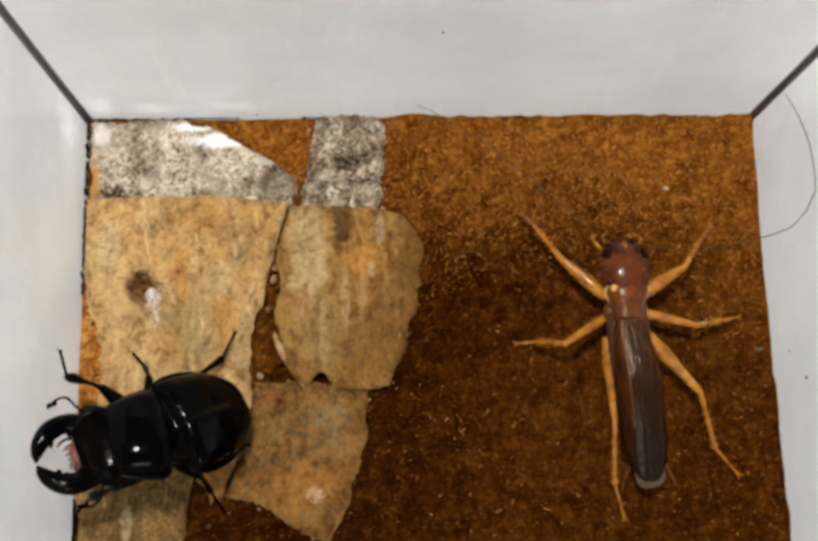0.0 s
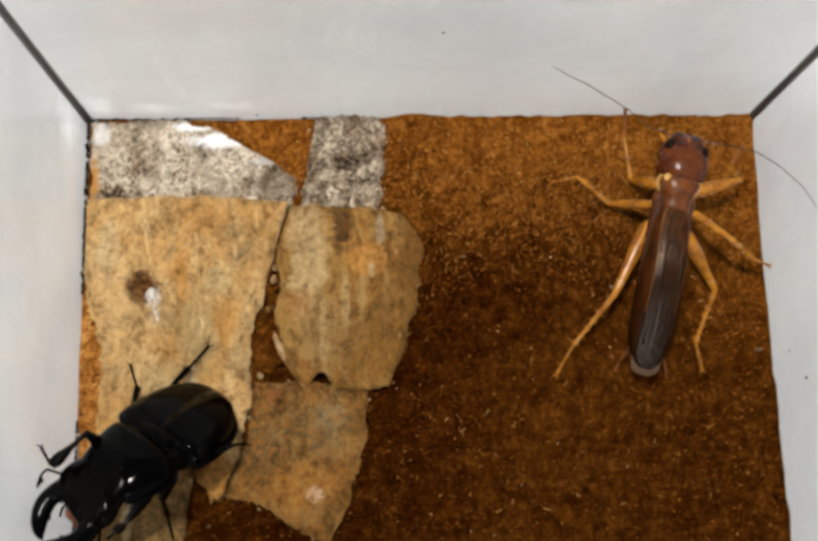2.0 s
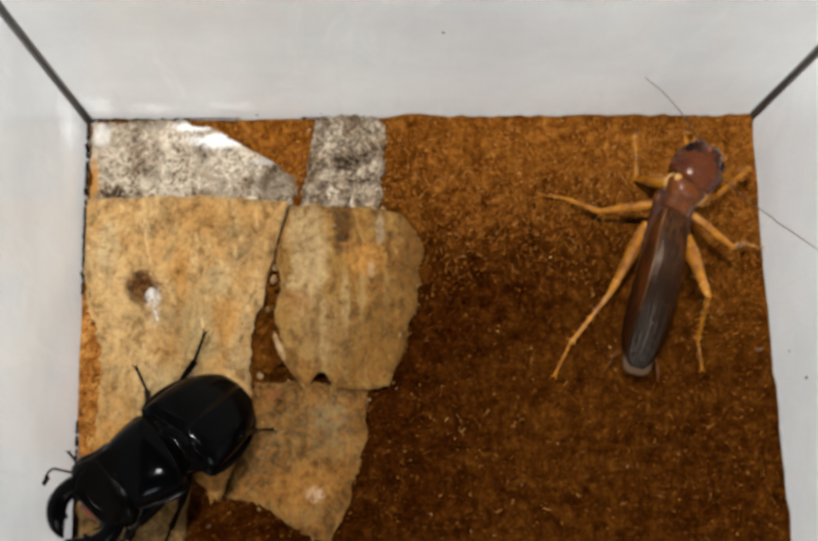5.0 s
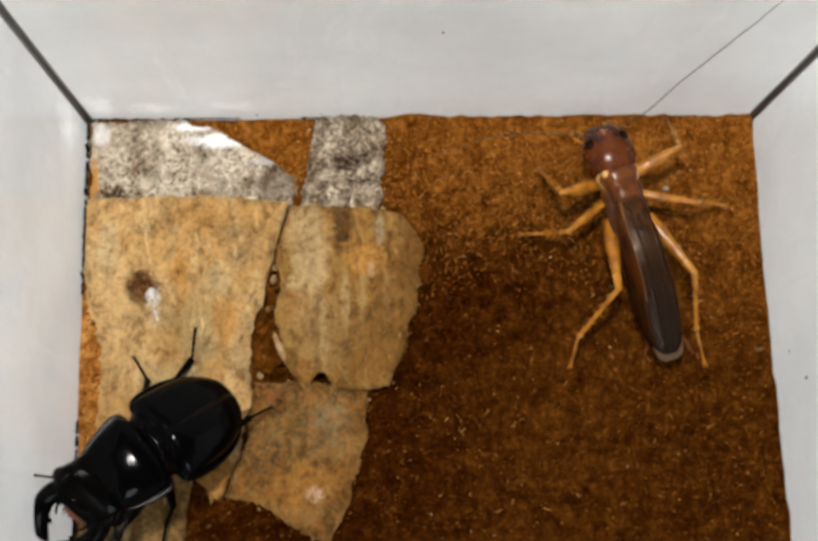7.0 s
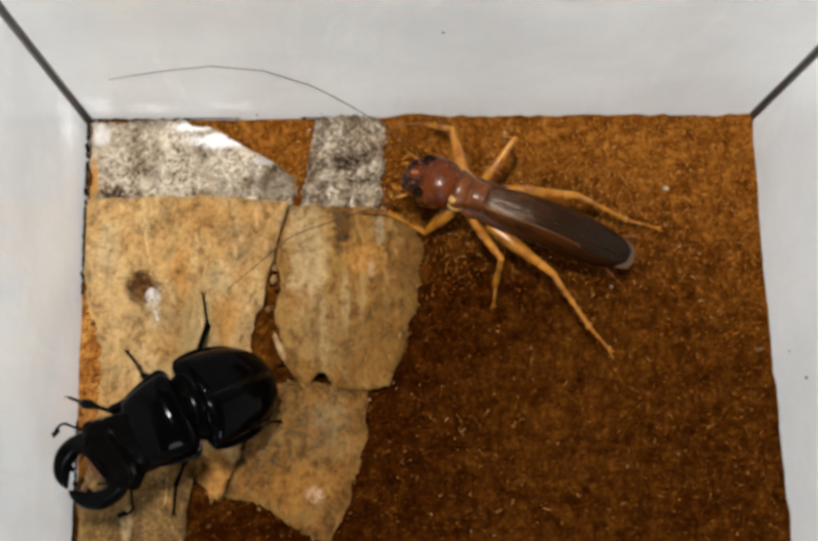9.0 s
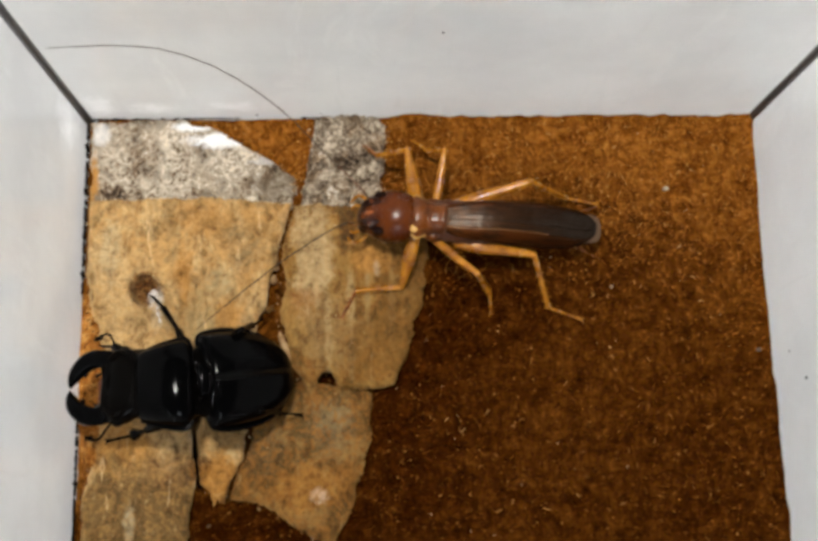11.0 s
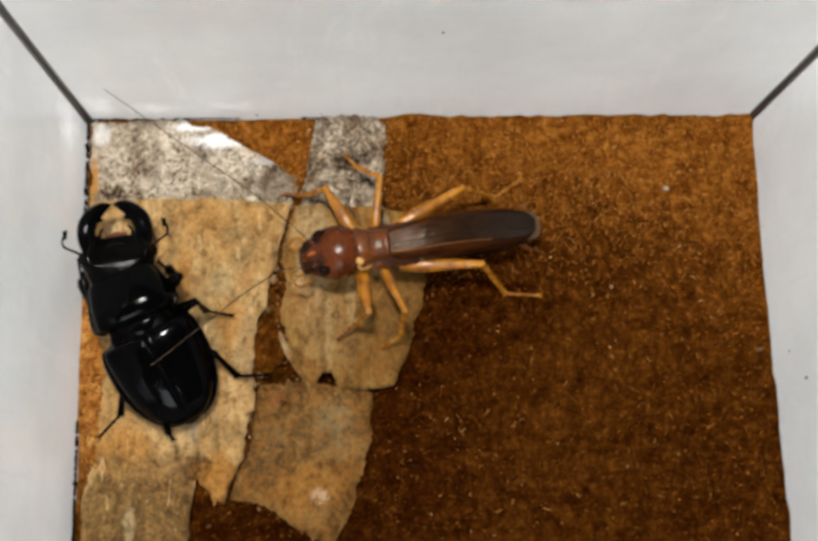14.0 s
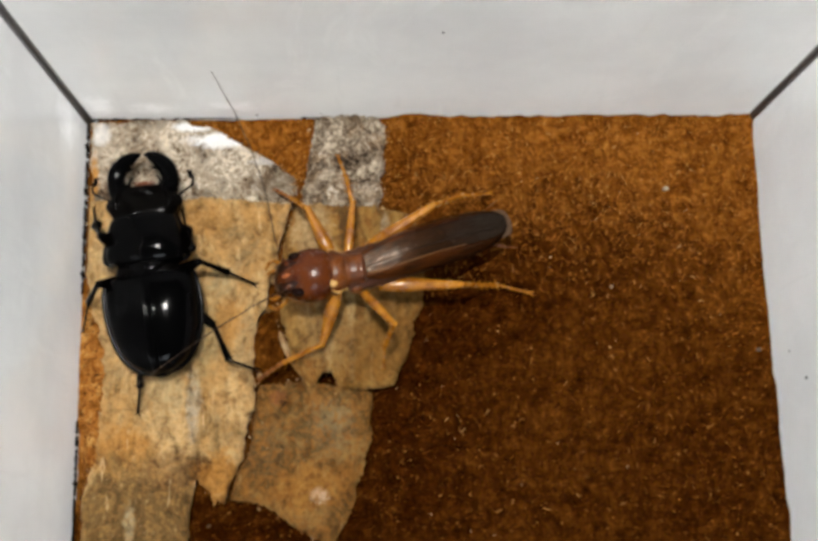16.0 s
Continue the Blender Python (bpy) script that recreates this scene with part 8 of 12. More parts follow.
    walk(CRICKET["RFt"], [
        (0, at(10.3, -18.7, -6.3, 45.3, -55)), (0.5, at(10.3, -18.7, -6.3, 45.3, -55)), (1, at(8.1, -19.6, -2.9, 71.1, -78)),
        (1.25, at(9.9, -18.5, -5.6, 73.8, -20.5)), (1.5, at(11.6, -17.3, -8.4, 63.1, 16.7)), (2, at(10.6, -17.9, -9, 71.9, -3.2)),
        (2.5, at(11.5, -16.9, -10.5, 69.1, 9.4)), (3, at(2.5, -17.3, -14.3, -3.5, 4.8)), (3.5, at(5.6, -15.2, -16.4, -68.2, -37.1)),
        (4, at(5.2, -15.5, -16.4, -68.4, -36.5)), (4.5, at(5.4, -14.5, -17, -32.7, -43.7)), (5, at(6.4, -14, -17.1, -26.5, -32.3)),
        (5.5, at(10.1, -16.4, -13, 39.8, 12.4)), (6, at(11.9, -16.5, -10.8, 55.6, 8.6)), (6.5, at(14, -15.8, -1.7, 73.5, 14)),
        (7, at(9, -18.3, -1.3, 57.8, -30.1)), (7.5, at(10.2, -8.8, 7.8, 48, -25.2)), (8, at(5.9, -8.8, 9.7, 53.2, -40.4)),
        (8.25, at(4.4, -13.7, 1.3, -14.8, -33.8)), (8.5, at(2.9, -18.5, -7.2, -81.9, -4.2)), (8.75, at(7.2, -18, -8, -9.4, -21.1)),
        (9, at(11.5, -17.4, -8.8, 63.3, -26.4)), (9.5, at(11.2, -17.8, -8, 66.4, -23.8)), (10, at(10.8, -18.3, -5.5, 69.6, -17.3)),
        (10.5, at(10.4, -17.7, -0.8, 69.4, -16.9)), (11, at(8.9, -18.4, -0.9, 64.5, -13.3)), (11.5, at(8.2, -18.7, -1.3, 61.6, -11.8)),
        (12, at(8.2, -18.7, -1.3, 61.6, -11.8)), (12.5, at(13.8, -16.1, -7.8, 64.7, -12.6)), (13, at(13.8, -16.1, -7.8, 64.7, -12.6)),
        (13.5, at(13.7, -16.1, -7.8, 64.9, -12.8)), (14, at(10.3, -18.5, -6, 76.8, -52.2)), (14.5, at(11, -18.1, -5.8, 76.5, -20.9)),
        (15, at(10.3, -17.5, -5.2, 69.9, -58.6)), (15.5, at(10.2, -17.7, -6, 71.3, -61.9)), (16, at(5.6, -20.3, -4.6, 56.5, -94)),
    ])
    walk(CRICKET["RFa"], [
        (0, at(15.4, -25.9, -15.2, 30.7, -52.5)), (0.5, at(15.4, -25.9, -15.2, 30.7, -52.5)), (1, at(9, -23.6, -14.8, 49.3, -47.6)),
        (1.5, at(17, -15.7, -19.5, 31.9, -27.4)), (2, at(14.5, -18.1, -20.9, 22.2, -24.2)), (2.5, at(15.9, -16.2, -22.2, 16.7, -26.1)),
        (3, at(15, -16.3, -13.5, 49.4, -47)), (3.5, at(9.3, -18, -4.8, 68.9, -42.1)), (4, at(8.8, -18.2, -4.7, 68.8, -42)),
        (4.25, at(10.9, -20, -7.5, 81.7, -35.5)), (4.375, at(11.9, -20.9, -8.9, 87.7, -4.5)), (4.406, at(12.2, -21.1, -9.2, 88.5, 40.5)),
        (4.438, at(12.5, -21.4, -9.6, 87.9, 89.3)), (4.5, at(13, -21.8, -10.2, 85, 116.5)), (5, at(15.9, -20, -11.5, 79.9, 147.5)),
        (5.125, at(16.8, -18.6, -13.9, 69.1, -140.1)), (5.25, at(17.7, -17.1, -16.2, 50.2, -124.9)), (5.5, at(19.5, -14.3, -21, 10.7, -114.6)),
        (6, at(18.9, -15.4, -21.1, 24.4, -46.4)), (6.5, at(17.4, -14.9, -13.7, 49.8, -24.6)), (7, at(14.7, -21.6, -11.9, 51, -6.7)),
        (7.5, at(17.8, -12.3, -1.5, 64.6, -60.9)), (8, at(11.6, -13.7, -0.3, 59.6, -15.7)), (8.5, at(4.7, -18.7, 5.2, 54.6, -51.8)),
        (9, at(16.6, -19.9, -20, 23.3, 18.3)), (9.5, at(15.8, -19.8, -19.5, 31.5, 7.4)), (10, at(14.9, -19.6, -17.2, 45.4, -17.6)),
        (10.5, at(14.6, -19, -12.5, 57, -47.1)), (11, at(14.2, -19.6, -12.2, 54, -69.1)), (11.5, at(14.1, -19.9, -12.3, 51, -77.6)),
        (12, at(14.1, -19.9, -12.3, 51, -77.6)), (12.5, at(19, -17.3, -19.1, 21.9, -31.5)), (13, at(19, -17.3, -19.1, 21.9, -31.5)),
        (13.5, at(18.9, -17.3, -19.2, 22, -31.6)), (14, at(12.1, -20.7, -18.2, 48.1, -33.5)), (14.5, at(13.7, -19.1, -18, 51.8, -53.8)),
        (15, at(12.5, -21.2, -16.9, 54.5, -54.4)), (15.5, at(12.1, -21.2, -17.8, 46.7, -59.1)), (16, at(5.1, -27.1, -15, 44.7, -71.6)),
    ])
    walk(CRICKET["LMf"], [
        (0, at(0, 5, -3.8, -22.6, 110.6)), (0.5, at(0, 5, -3.8, -22.6, 110.6)), (1, at(0, 5, -3.8, 3.4, 124.8)), (1.5, at(0, 5, -3.8, 30.6, 93.1)),
        (2, at(0, 5, -3.8, 47.5, 99.6)), (2.5, at(0, 5, -3.8, 55.8, 101.3)), (3, at(0, 5, -3.8, 41.3, 107)), (3.5, at(0, 5, -3.8, 28.9, 105.8)),
        (4, at(0, 5, -3.8, 29.2, 108.6)), (4.5, at(0, 5, -3.8, 28.6, 109.7)), (5, at(0, 5, -3.8, 19.3, 111.4)), (5.5, at(0, 5, -3.8, -10.3, 109.5)),
        (6, at(0, 5, -3.8, -12, 108.1)), (6.5, at(0, 5, -3.8, -11.6, 107.5)), (7, at(0, 5, -3.8, -21.3, 110.2)), (7.25, at(0, 5, -3.8, 14.8, 145.2)),
        (7.5, at(0, 5, -3.8, 43.9, -166.9)), (8, at(0, 5, -3.8, 14.6, 127.5)), (8.5, at(0, 5, -3.8, 13.3, 148.5)), (9, at(0, 5, -3.8, -26.4, 137.6)),
        (9.5, at(0, 5, -3.8, -25.7, 138)), (10, at(0, 5, -3.8, -26.6, 137.4)), (10.5, at(0, 5, -3.8, -25.7, 136.5)), (11, at(0, 5, -3.8, -24.7, 135.1)),
        (11.5, at(0, 5, -3.8, -24.3, 134.4)), (12, at(0, 5, -3.8, -24.3, 134.4)), (12.5, at(0, 5, -3.8, -19.9, 126.8)), (13, at(0, 5, -3.8, -2.5, 116.8)),
        (13.5, at(0, 5, -3.8, -2.5, 116.8)), (14, at(0, 5, -3.8, -24.9, 94.7)), (14.5, at(0, 5, -3.8, -17.9, 101.5)), (15, at(0, 5, -3.8, 0.3, 105.4)),
        (15.5, at(0, 5, -3.8, 0.6, 107.3)), (16, at(0, 5, -3.8, -32.9, 99.4)),
    ])
    walk(CRICKET["LMt"], [
        (0, at(-4.7, 17.5, 1.8, 62.5, 87)), (0.5, at(-4.7, 17.5, 1.8, 62.5, 87)), (1, at(-8.3, 16.9, -4.7, 36.4, 127.3)),
        (1.5, at(-0.7, 17.5, -11.2, 25.1, 60)), (2, at(-1.6, 14.7, -14.5, 21.7, 58.2)), (2.5, at(-1.6, 13, -15.8, -14.2, 81.3)),
        (3, at(-3.2, 15.4, -13.4, 21.1, 74.5)), (3.5, at(-3.5, 17.2, -10.8, 29.2, 92.6)), (4, at(-4, 17, -10.9, 27.9, 92.6)),
        (4.5, at(-4.3, 17, -10.7, 29, 90)), (5, at(-5, 17.7, -8.6, 42.9, 80.5)), (5.5, at(-4.8, 18.4, -1.2, 67.3, 88.7)), (6, at(-4.4, 18.5, -0.8, 66, 94.5)),
        (6.5, at(-4.3, 18.5, -0.9, 64.7, 97)), (7, at(-4.7, 17.7, 1.5, 72.6, 75.5)), (7.25, at(-7.4, 10.2, -6.2, 19.7, 66.5)),
        (7.5, at(-10.2, 2.6, -13.8, -33.4, 63.3)), (8, at(-8.5, 16.1, -7.4, -28.8, 94.7)), (8.5, at(-12, 12.4, -7.1, -33.8, 94)),
        (8.75, at(-10.8, 13.1, -2.2, 13.4, 107.3)), (9, at(-9.6, 13.8, 2.6, 59.4, 129.4)), (9.5, at(-9.7, 13.7, 2.5, 59.9, 133)),
        (10, at(-9.5, 13.8, 2.7, 58.7, 141.1)), (10.5, at(-9.5, 14, 2.5, 55, 149.3)), (11, at(-9.3, 14.3, 2.3, 50.2, 154.9)),
        (11.5, at(-9.2, 14.4, 2.2, 47.9, 156.7)), (12, at(-9.2, 14.4, 2.2, 47.9, 156.7)), (12.5, at(-8.2, 15.9, 1.1, 44.5, 123.2)),
        (13, at(-6.5, 17.9, -3.2, 63.5, 112)), (13.5, at(-6.5, 17.9, -3.2, 63.4, 112.4)), (14, at(-1.1, 18.1, 2.3, 64.9, 113.4)),
        (14.5, at(-2.7, 18.5, 0.7, 69.8, 118.1)), (15, at(-3.9, 19, -3.9, 60.7, 55.2)), (15.5, at(-4.3, 18.8, -4, 60.8, 52.6)),
        (16, at(-2, 17, 4.1, 74.1, 86)),
    ])
    walk(CRICKET["LMa"], [
        (0, at(-4.4, 23.1, -8.9, 49.3, 94.9)), (0.5, at(-4.4, 23.1, -8.9, 49.3, 94.9)), (1, at(-14.1, 24.6, -11.8, 8, 122.2)),
        (1.5, at(4.8, 26.9, -16.3, 24.7, 75.5)), (2, at(4.2, 24.1, -18.9, -3.1, 111.9)), (2.5, at(0.2, 24.5, -12.8, 45, 67.6)),
        (3, at(-0.2, 26.2, -17.7, 1.2, 95.7)), (3.5, at(-3.9, 27.7, -16.7, 3.4, 87.9)), (4, at(-4.5, 27.6, -16.5, 3.3, 88.1)),
        (4.5, at(-4.3, 27.5, -16.6, 3.3, 88.4)), (5, at(-3.5, 26.4, -16.8, 1.6, 94.4)), (5.5, at(-4.7, 23.1, -12.3, 33.4, 87.6)),
        (6, at(-4.8, 23.4, -11.7, 36.7, 90.5)), (6.5, at(-4.9, 23.6, -11.7, 36.1, 91.9)), (7, at(-3.8, 21.2, -10, 32.8, 76.4)),
        (7.5, at(-5.7, 11.6, -7.2, 80.4, 31.8)), (8, at(-9.4, 26.6, -1.7, 49.2, 94.2)), (8.5, at(-12.7, 22.3, -0.5, 58.6, 120.4)),
        (9, at(-13.5, 18.5, -7.7, 42.4, 120.5)), (9.5, at(-13.8, 18.1, -7.9, 42.7, 120.6)), (10, at(-14.4, 17.7, -7.6, 44.3, 120)),
        (10.5, at(-15.4, 17.5, -7.3, 44.1, 117.5)), (11, at(-16.3, 17.6, -7, 45.9, 116.8)), (11.5, at(-16.6, 17.6, -6.7, 47.2, 117.6)),
        (12, at(-16.6, 17.6, -6.7, 47.2, 117.6)), (12.5, at(-12.8, 23.1, -7.3, 50.1, 122.7)), (13, at(-8.5, 22.9, -13.9, 12.9, 84.9)),
        (13.5, at(-8.6, 22.9, -13.9, 12.9, 84.8)), (14, at(-3.1, 22.8, -8.6, 58.7, 21.8)), (14.5, at(-4.7, 22.2, -10.6, 33.9, 54.6)),
        (15, at(-0.5, 23.8, -14.3, 14.1, 67.9)), (15.5, at(-0.7, 23.5, -14.4, 13.3, 66.5)), (16, at(-1.8, 20.3, -7.5, 50.8, 86.1)),
    ])
    walk(CRICKET["RMf"], [
        (0, at(0, -5, -3.8, -6.8, -111.3)), (0.5, at(0, -5, -3.8, -6.8, -111.3)), (1, at(0, -5, -3.8, 9, -121.2)), (1.5, at(0, -5, -3.8, -13.3, -133.8)),
        (2, at(0, -5, -3.8, -29, -117.6)), (2.5, at(0, -5, -3.8, -33.8, -115.6)), (3, at(0, -5, -3.8, -34.2, -122.4)), (3.5, at(0, -5, -3.8, -32.2, -120.9)),
        (4, at(0, -5, -3.8, -30, -122)), (4.5, at(0, -5, -3.8, -22.7, -119.9)), (5, at(0, -5, -3.8, -8.7, -116.7)), (5.5, at(0, -5, -3.8, -9.3, -116.1)),
        (6, at(0, -5, -3.8, -9.8, -116.3)), (6.5, at(0, -5, -3.8, -9.6, -116.4)), (7, at(0, -5, -3.8, -11.7, -115.7)), (7.5, at(0, -5, -3.8, 0.2, -112.3)),
        (8, at(0, -5, -3.8, -11.6, -127.9)), (8.5, at(0, -5, -3.8, -59.9, -106.6)), (9, at(0, -5, -3.8, -21.1, -103.6)), (9.5, at(0, -5, -3.8, -19.3, -102.9)),
        (10, at(0, -5, -3.8, -18.1, -100.1)), (10.5, at(0, -5, -3.8, -15.5, -97.3)), (11, at(0, -5, -3.8, -12.2, -95.7)),
        (11.5, at(0, -5, -3.8, -11.1, -95.2)), (12, at(0, -5, -3.8, -11.1, -95.2)), (12.5, at(0, -5, -3.8, -3.3, -97.4)), (13, at(0, -5, -3.8, -3.3, -97.4)),
        (13.5, at(0, -5, -3.8, -3.3, -97.5)), (14, at(0, -5, -3.8, -10, -104.5)), (14.5, at(0, -5, -3.8, -8, -100.2)), (15, at(0, -5, -3.8, -1.9, -106.4)),
        (15.5, at(0, -5, -3.8, -3.6, -102.5)), (16, at(0, -5, -3.8, -7.6, -114.4)),
    ])
    walk(CRICKET["RMt"], [
        (0, at(-5.2, -18.4, -2.1, 39.3, -93.3)), (0.5, at(-5.2, -18.4, -2.1, 39.3, -93.3)), (1, at(-7.4, -17.2, -6.1, 34.6, -93.7)),
        (1.5, at(-9.8, -15.2, -0.5, 27.1, -133.4)), (2, at(-5.9, -16.2, 3.2, 43.1, -115.2)), (2.5, at(-5.2, -15.9, 4.3, 54.9, -108.7)),
        (3, at(-6.4, -15.1, 4.4, 54.2, -86.1)), (3.5, at(-6.3, -15.5, 3.9, 60.4, -61.7)), (4, at(-6.7, -15.7, 3.4, 59, -63)),
        (4.5, at(-6.7, -16.6, 1.8, 60.8, -62.8)), (5, at(-6.4, -17.8, -1.6, 59.6, -72.7)), (5.5, at(-6.3, -17.8, -1.5, 56.1, -88.9)),
        (6, at(-6.3, -17.8, -1.3, 51.5, -99.1)), (6.5, at(-6.4, -17.8, -1.4, 49.2, -102.4)), (7, at(-6.2, -17.8, -0.9, 44.2, -102.9)),
        (7.5, at(-5.5, -18.4, -3.8, 40.8, -94.9)), (8, at(-8.7, -16.2, -0.9, 13.8, -115.4)), (8.5, at(-2.1, -12, 8.8, 53.1, -87.3)),
        (9, at(-3.2, -18.2, 1.4, 73, -100.6)), (9.5, at(-3, -18.3, 1, 74.4, -99.4)), (10, at(-2.4, -18.6, 0.7, 76.5, -88.6)),
        (10.5, at(-1.8, -18.9, 0.1, 75.6, -75.4)), (11, at(-1.4, -19.1, -0.7, 72.2, -68.6)), (11.5, at(-1.3, -19.2, -1, 70.3, -67.8)),
        (12, at(-1.3, -19.2, -1, 70.3, -67.8)), (12.5, at(-1.9, -19.4, -3, 64.4, -70.6)), (13, at(-1.9, -19.4, -3, 64.4, -70.6)),
        (13.5, at(-1.9, -19.3, -3, 64.4, -71.1)), (14, at(-3.6, -18.8, -1.3, 55.8, -71.9)), (14.5, at(-2.5, -19.1, -1.8, 55.9, -64)),
        (15, at(-4.1, -18.9, -3.3, 53.7, -73.8)), (15.5, at(-3.1, -19.1, -2.9, 53.6, -82.5)), (16, at(-5.9, -18.1, -1.9, 32.8, -109.2)),
    ])
    walk(CRICKET["RMa"], [
        (0, at(-5.8, -27.7, -9.7, 31.7, -92.6)), (0.5, at(-5.8, -27.7, -9.7, 31.7, -92.6)), (1, at(-8.1, -27.1, -12.9, 22.3, -85.9)),
        (1.5, at(-17.1, -22.9, -5.9, 45.4, -112)), (2, at(-9.6, -24.2, -5, 29.3, -101.4)), (2.5, at(-7.4, -22.4, -5.6, 25.4, -102)),
        (3, at(-6, -22.1, -5.4, 33.5, -92.6)), (3.5, at(-3.5, -20.7, -6.5, 45.9, -88.7)), (4, at(-3.8, -21.2, -6.8, 44.9, -89.7)),
        (4.5, at(-4, -21.8, -8.7, 44.3, -90.6)), (5, at(-4.6, -23.6, -12, 34.8, -92.1)), (5.5, at(-6.2, -24.5, -11.4, 35.2, -93.8)),
        (6, at(-7.5, -25.2, -10.7, 37, -96.4)), (6.5, at(-8, -25.5, -10.5, 36.1, -97.1)), (7, at(-8.1, -26.2, -9.2, 23.5, -113.1)),
        (7.5, at(-6.3, -27.5, -11.7, 15.3, -98)), (8, at(-13.7, -26.7, -3.8, 16.9, -112.7)), (8.5, at(-1.7, -19.2, -0.8, 55.8, -95.1)),
        (9, at(-3.8, -21.6, -10.1, 50.5, -88.6)), (9.5, at(-3.6, -21.5, -10.6, 51.7, -86.7)), (10, at(-2.4, -21.4, -11, 52.8, -78.9)),
        (10.5, at(-1, -21.7, -11.5, 52.8, -69.6)), (11, at(-0.1, -22.5, -12.2, 50.9, -62.5)), (11.5, at(0.2, -22.9, -12.3, 50.1, -60)),
        (12, at(0.2, -22.9, -12.3, 50.1, -60)), (12.5, at(-0.2, -24.2, -13.8, 29.3, -94)), (13, at(-0.2, -24.2, -13.8, 29.3, -94)),
        (13.5, at(-0.2, -24.2, -13.8, 29.3, -94.2)), (14, at(-1.5, -25.2, -11.2, 43, -81.8)), (14.5, at(0.4, -25.2, -11.7, 42.4, -86.5)),
        (15, at(-2.1, -25.7, -13, 28.8, -82.8)), (15.5, at(-2.2, -26.2, -12.5, 32.6, -84.4)), (16, at(-9.3, -27.6, -8.4, 23.6, -100.1)),
    ])
    walk(CRICKET["LHf"], [
        (0, at(-6, 5.2, -3.6, 0, 178)), (0.5, at(-6, 5.2, -3.6, 0, 178)), (1, at(-6, 5.2, -3.6, -64.8, 158.8)), (1.5, at(-6, 5.2, -3.6, -14.7, 164.7)),
        (2, at(-6, 5.2, -3.6, -11.1, 163.3)), (2.5, at(-6, 5.2, -3.6, -7.4, 165.7)), (3, at(-6, 5.2, -3.6, -1, 168.9)), (3.5, at(-6, 5.2, -3.6, -0.1, 168.4)),
        (4, at(-6, 5.2, -3.6, 0, 169.4)), (4.5, at(-6, 5.2, -3.6, -0.3, 168.2)), (5, at(-6, 5.2, -3.6, 9.2, 167.2)), (5.5, at(-6, 5.2, -3.6, 18.9, 167.1)),
        (6, at(-6, 5.2, -3.6, 20.1, 166.8)), (6.5, at(-6, 5.2, -3.6, 20.4, 166.9)), (7, at(-6, 5.2, -3.6, -33.4, 162.9)),
        (7.5, at(-6, 5.2, -3.6, -14.1, 167.4)), (8, at(-6, 5.2, -3.6, 4, 168.1)), (8.5, at(-6, 5.2, -3.6, -4.3, 167.2)), (9, at(-6, 5.2, -3.6, -13.6, 160.7)),
        (9.5, at(-6, 5.2, -3.6, -14.3, 161.1)), (10, at(-6, 5.2, -3.6, -9.9, 164.7)), (10.5, at(-6, 5.2, -3.6, -12, 168.1)),
        (11, at(-6, 5.2, -3.6, -14.3, 172)), (11.5, at(-6, 5.2, -3.6, -15.5, 173.9)), (12, at(-6, 5.2, -3.6, -15.5, 173.9)),
        (12.5, at(-6, 5.2, -3.6, -17.8, 173)), (13, at(-6, 5.2, -3.6, -17.8, 173)), (13.5, at(-6, 5.2, -3.6, -18, 173)), (14, at(-6, 5.2, -3.6, -22.5, 167.8)),
        (14.5, at(-6, 5.2, -3.6, -22, 165)), (15, at(-6, 5.2, -3.6, -21.4, 161.6)), (15.5, at(-6, 5.2, -3.6, -21.2, 162.3)),
        (16, at(-6, 5.2, -3.6, -16.6, 158.3)),
    ])
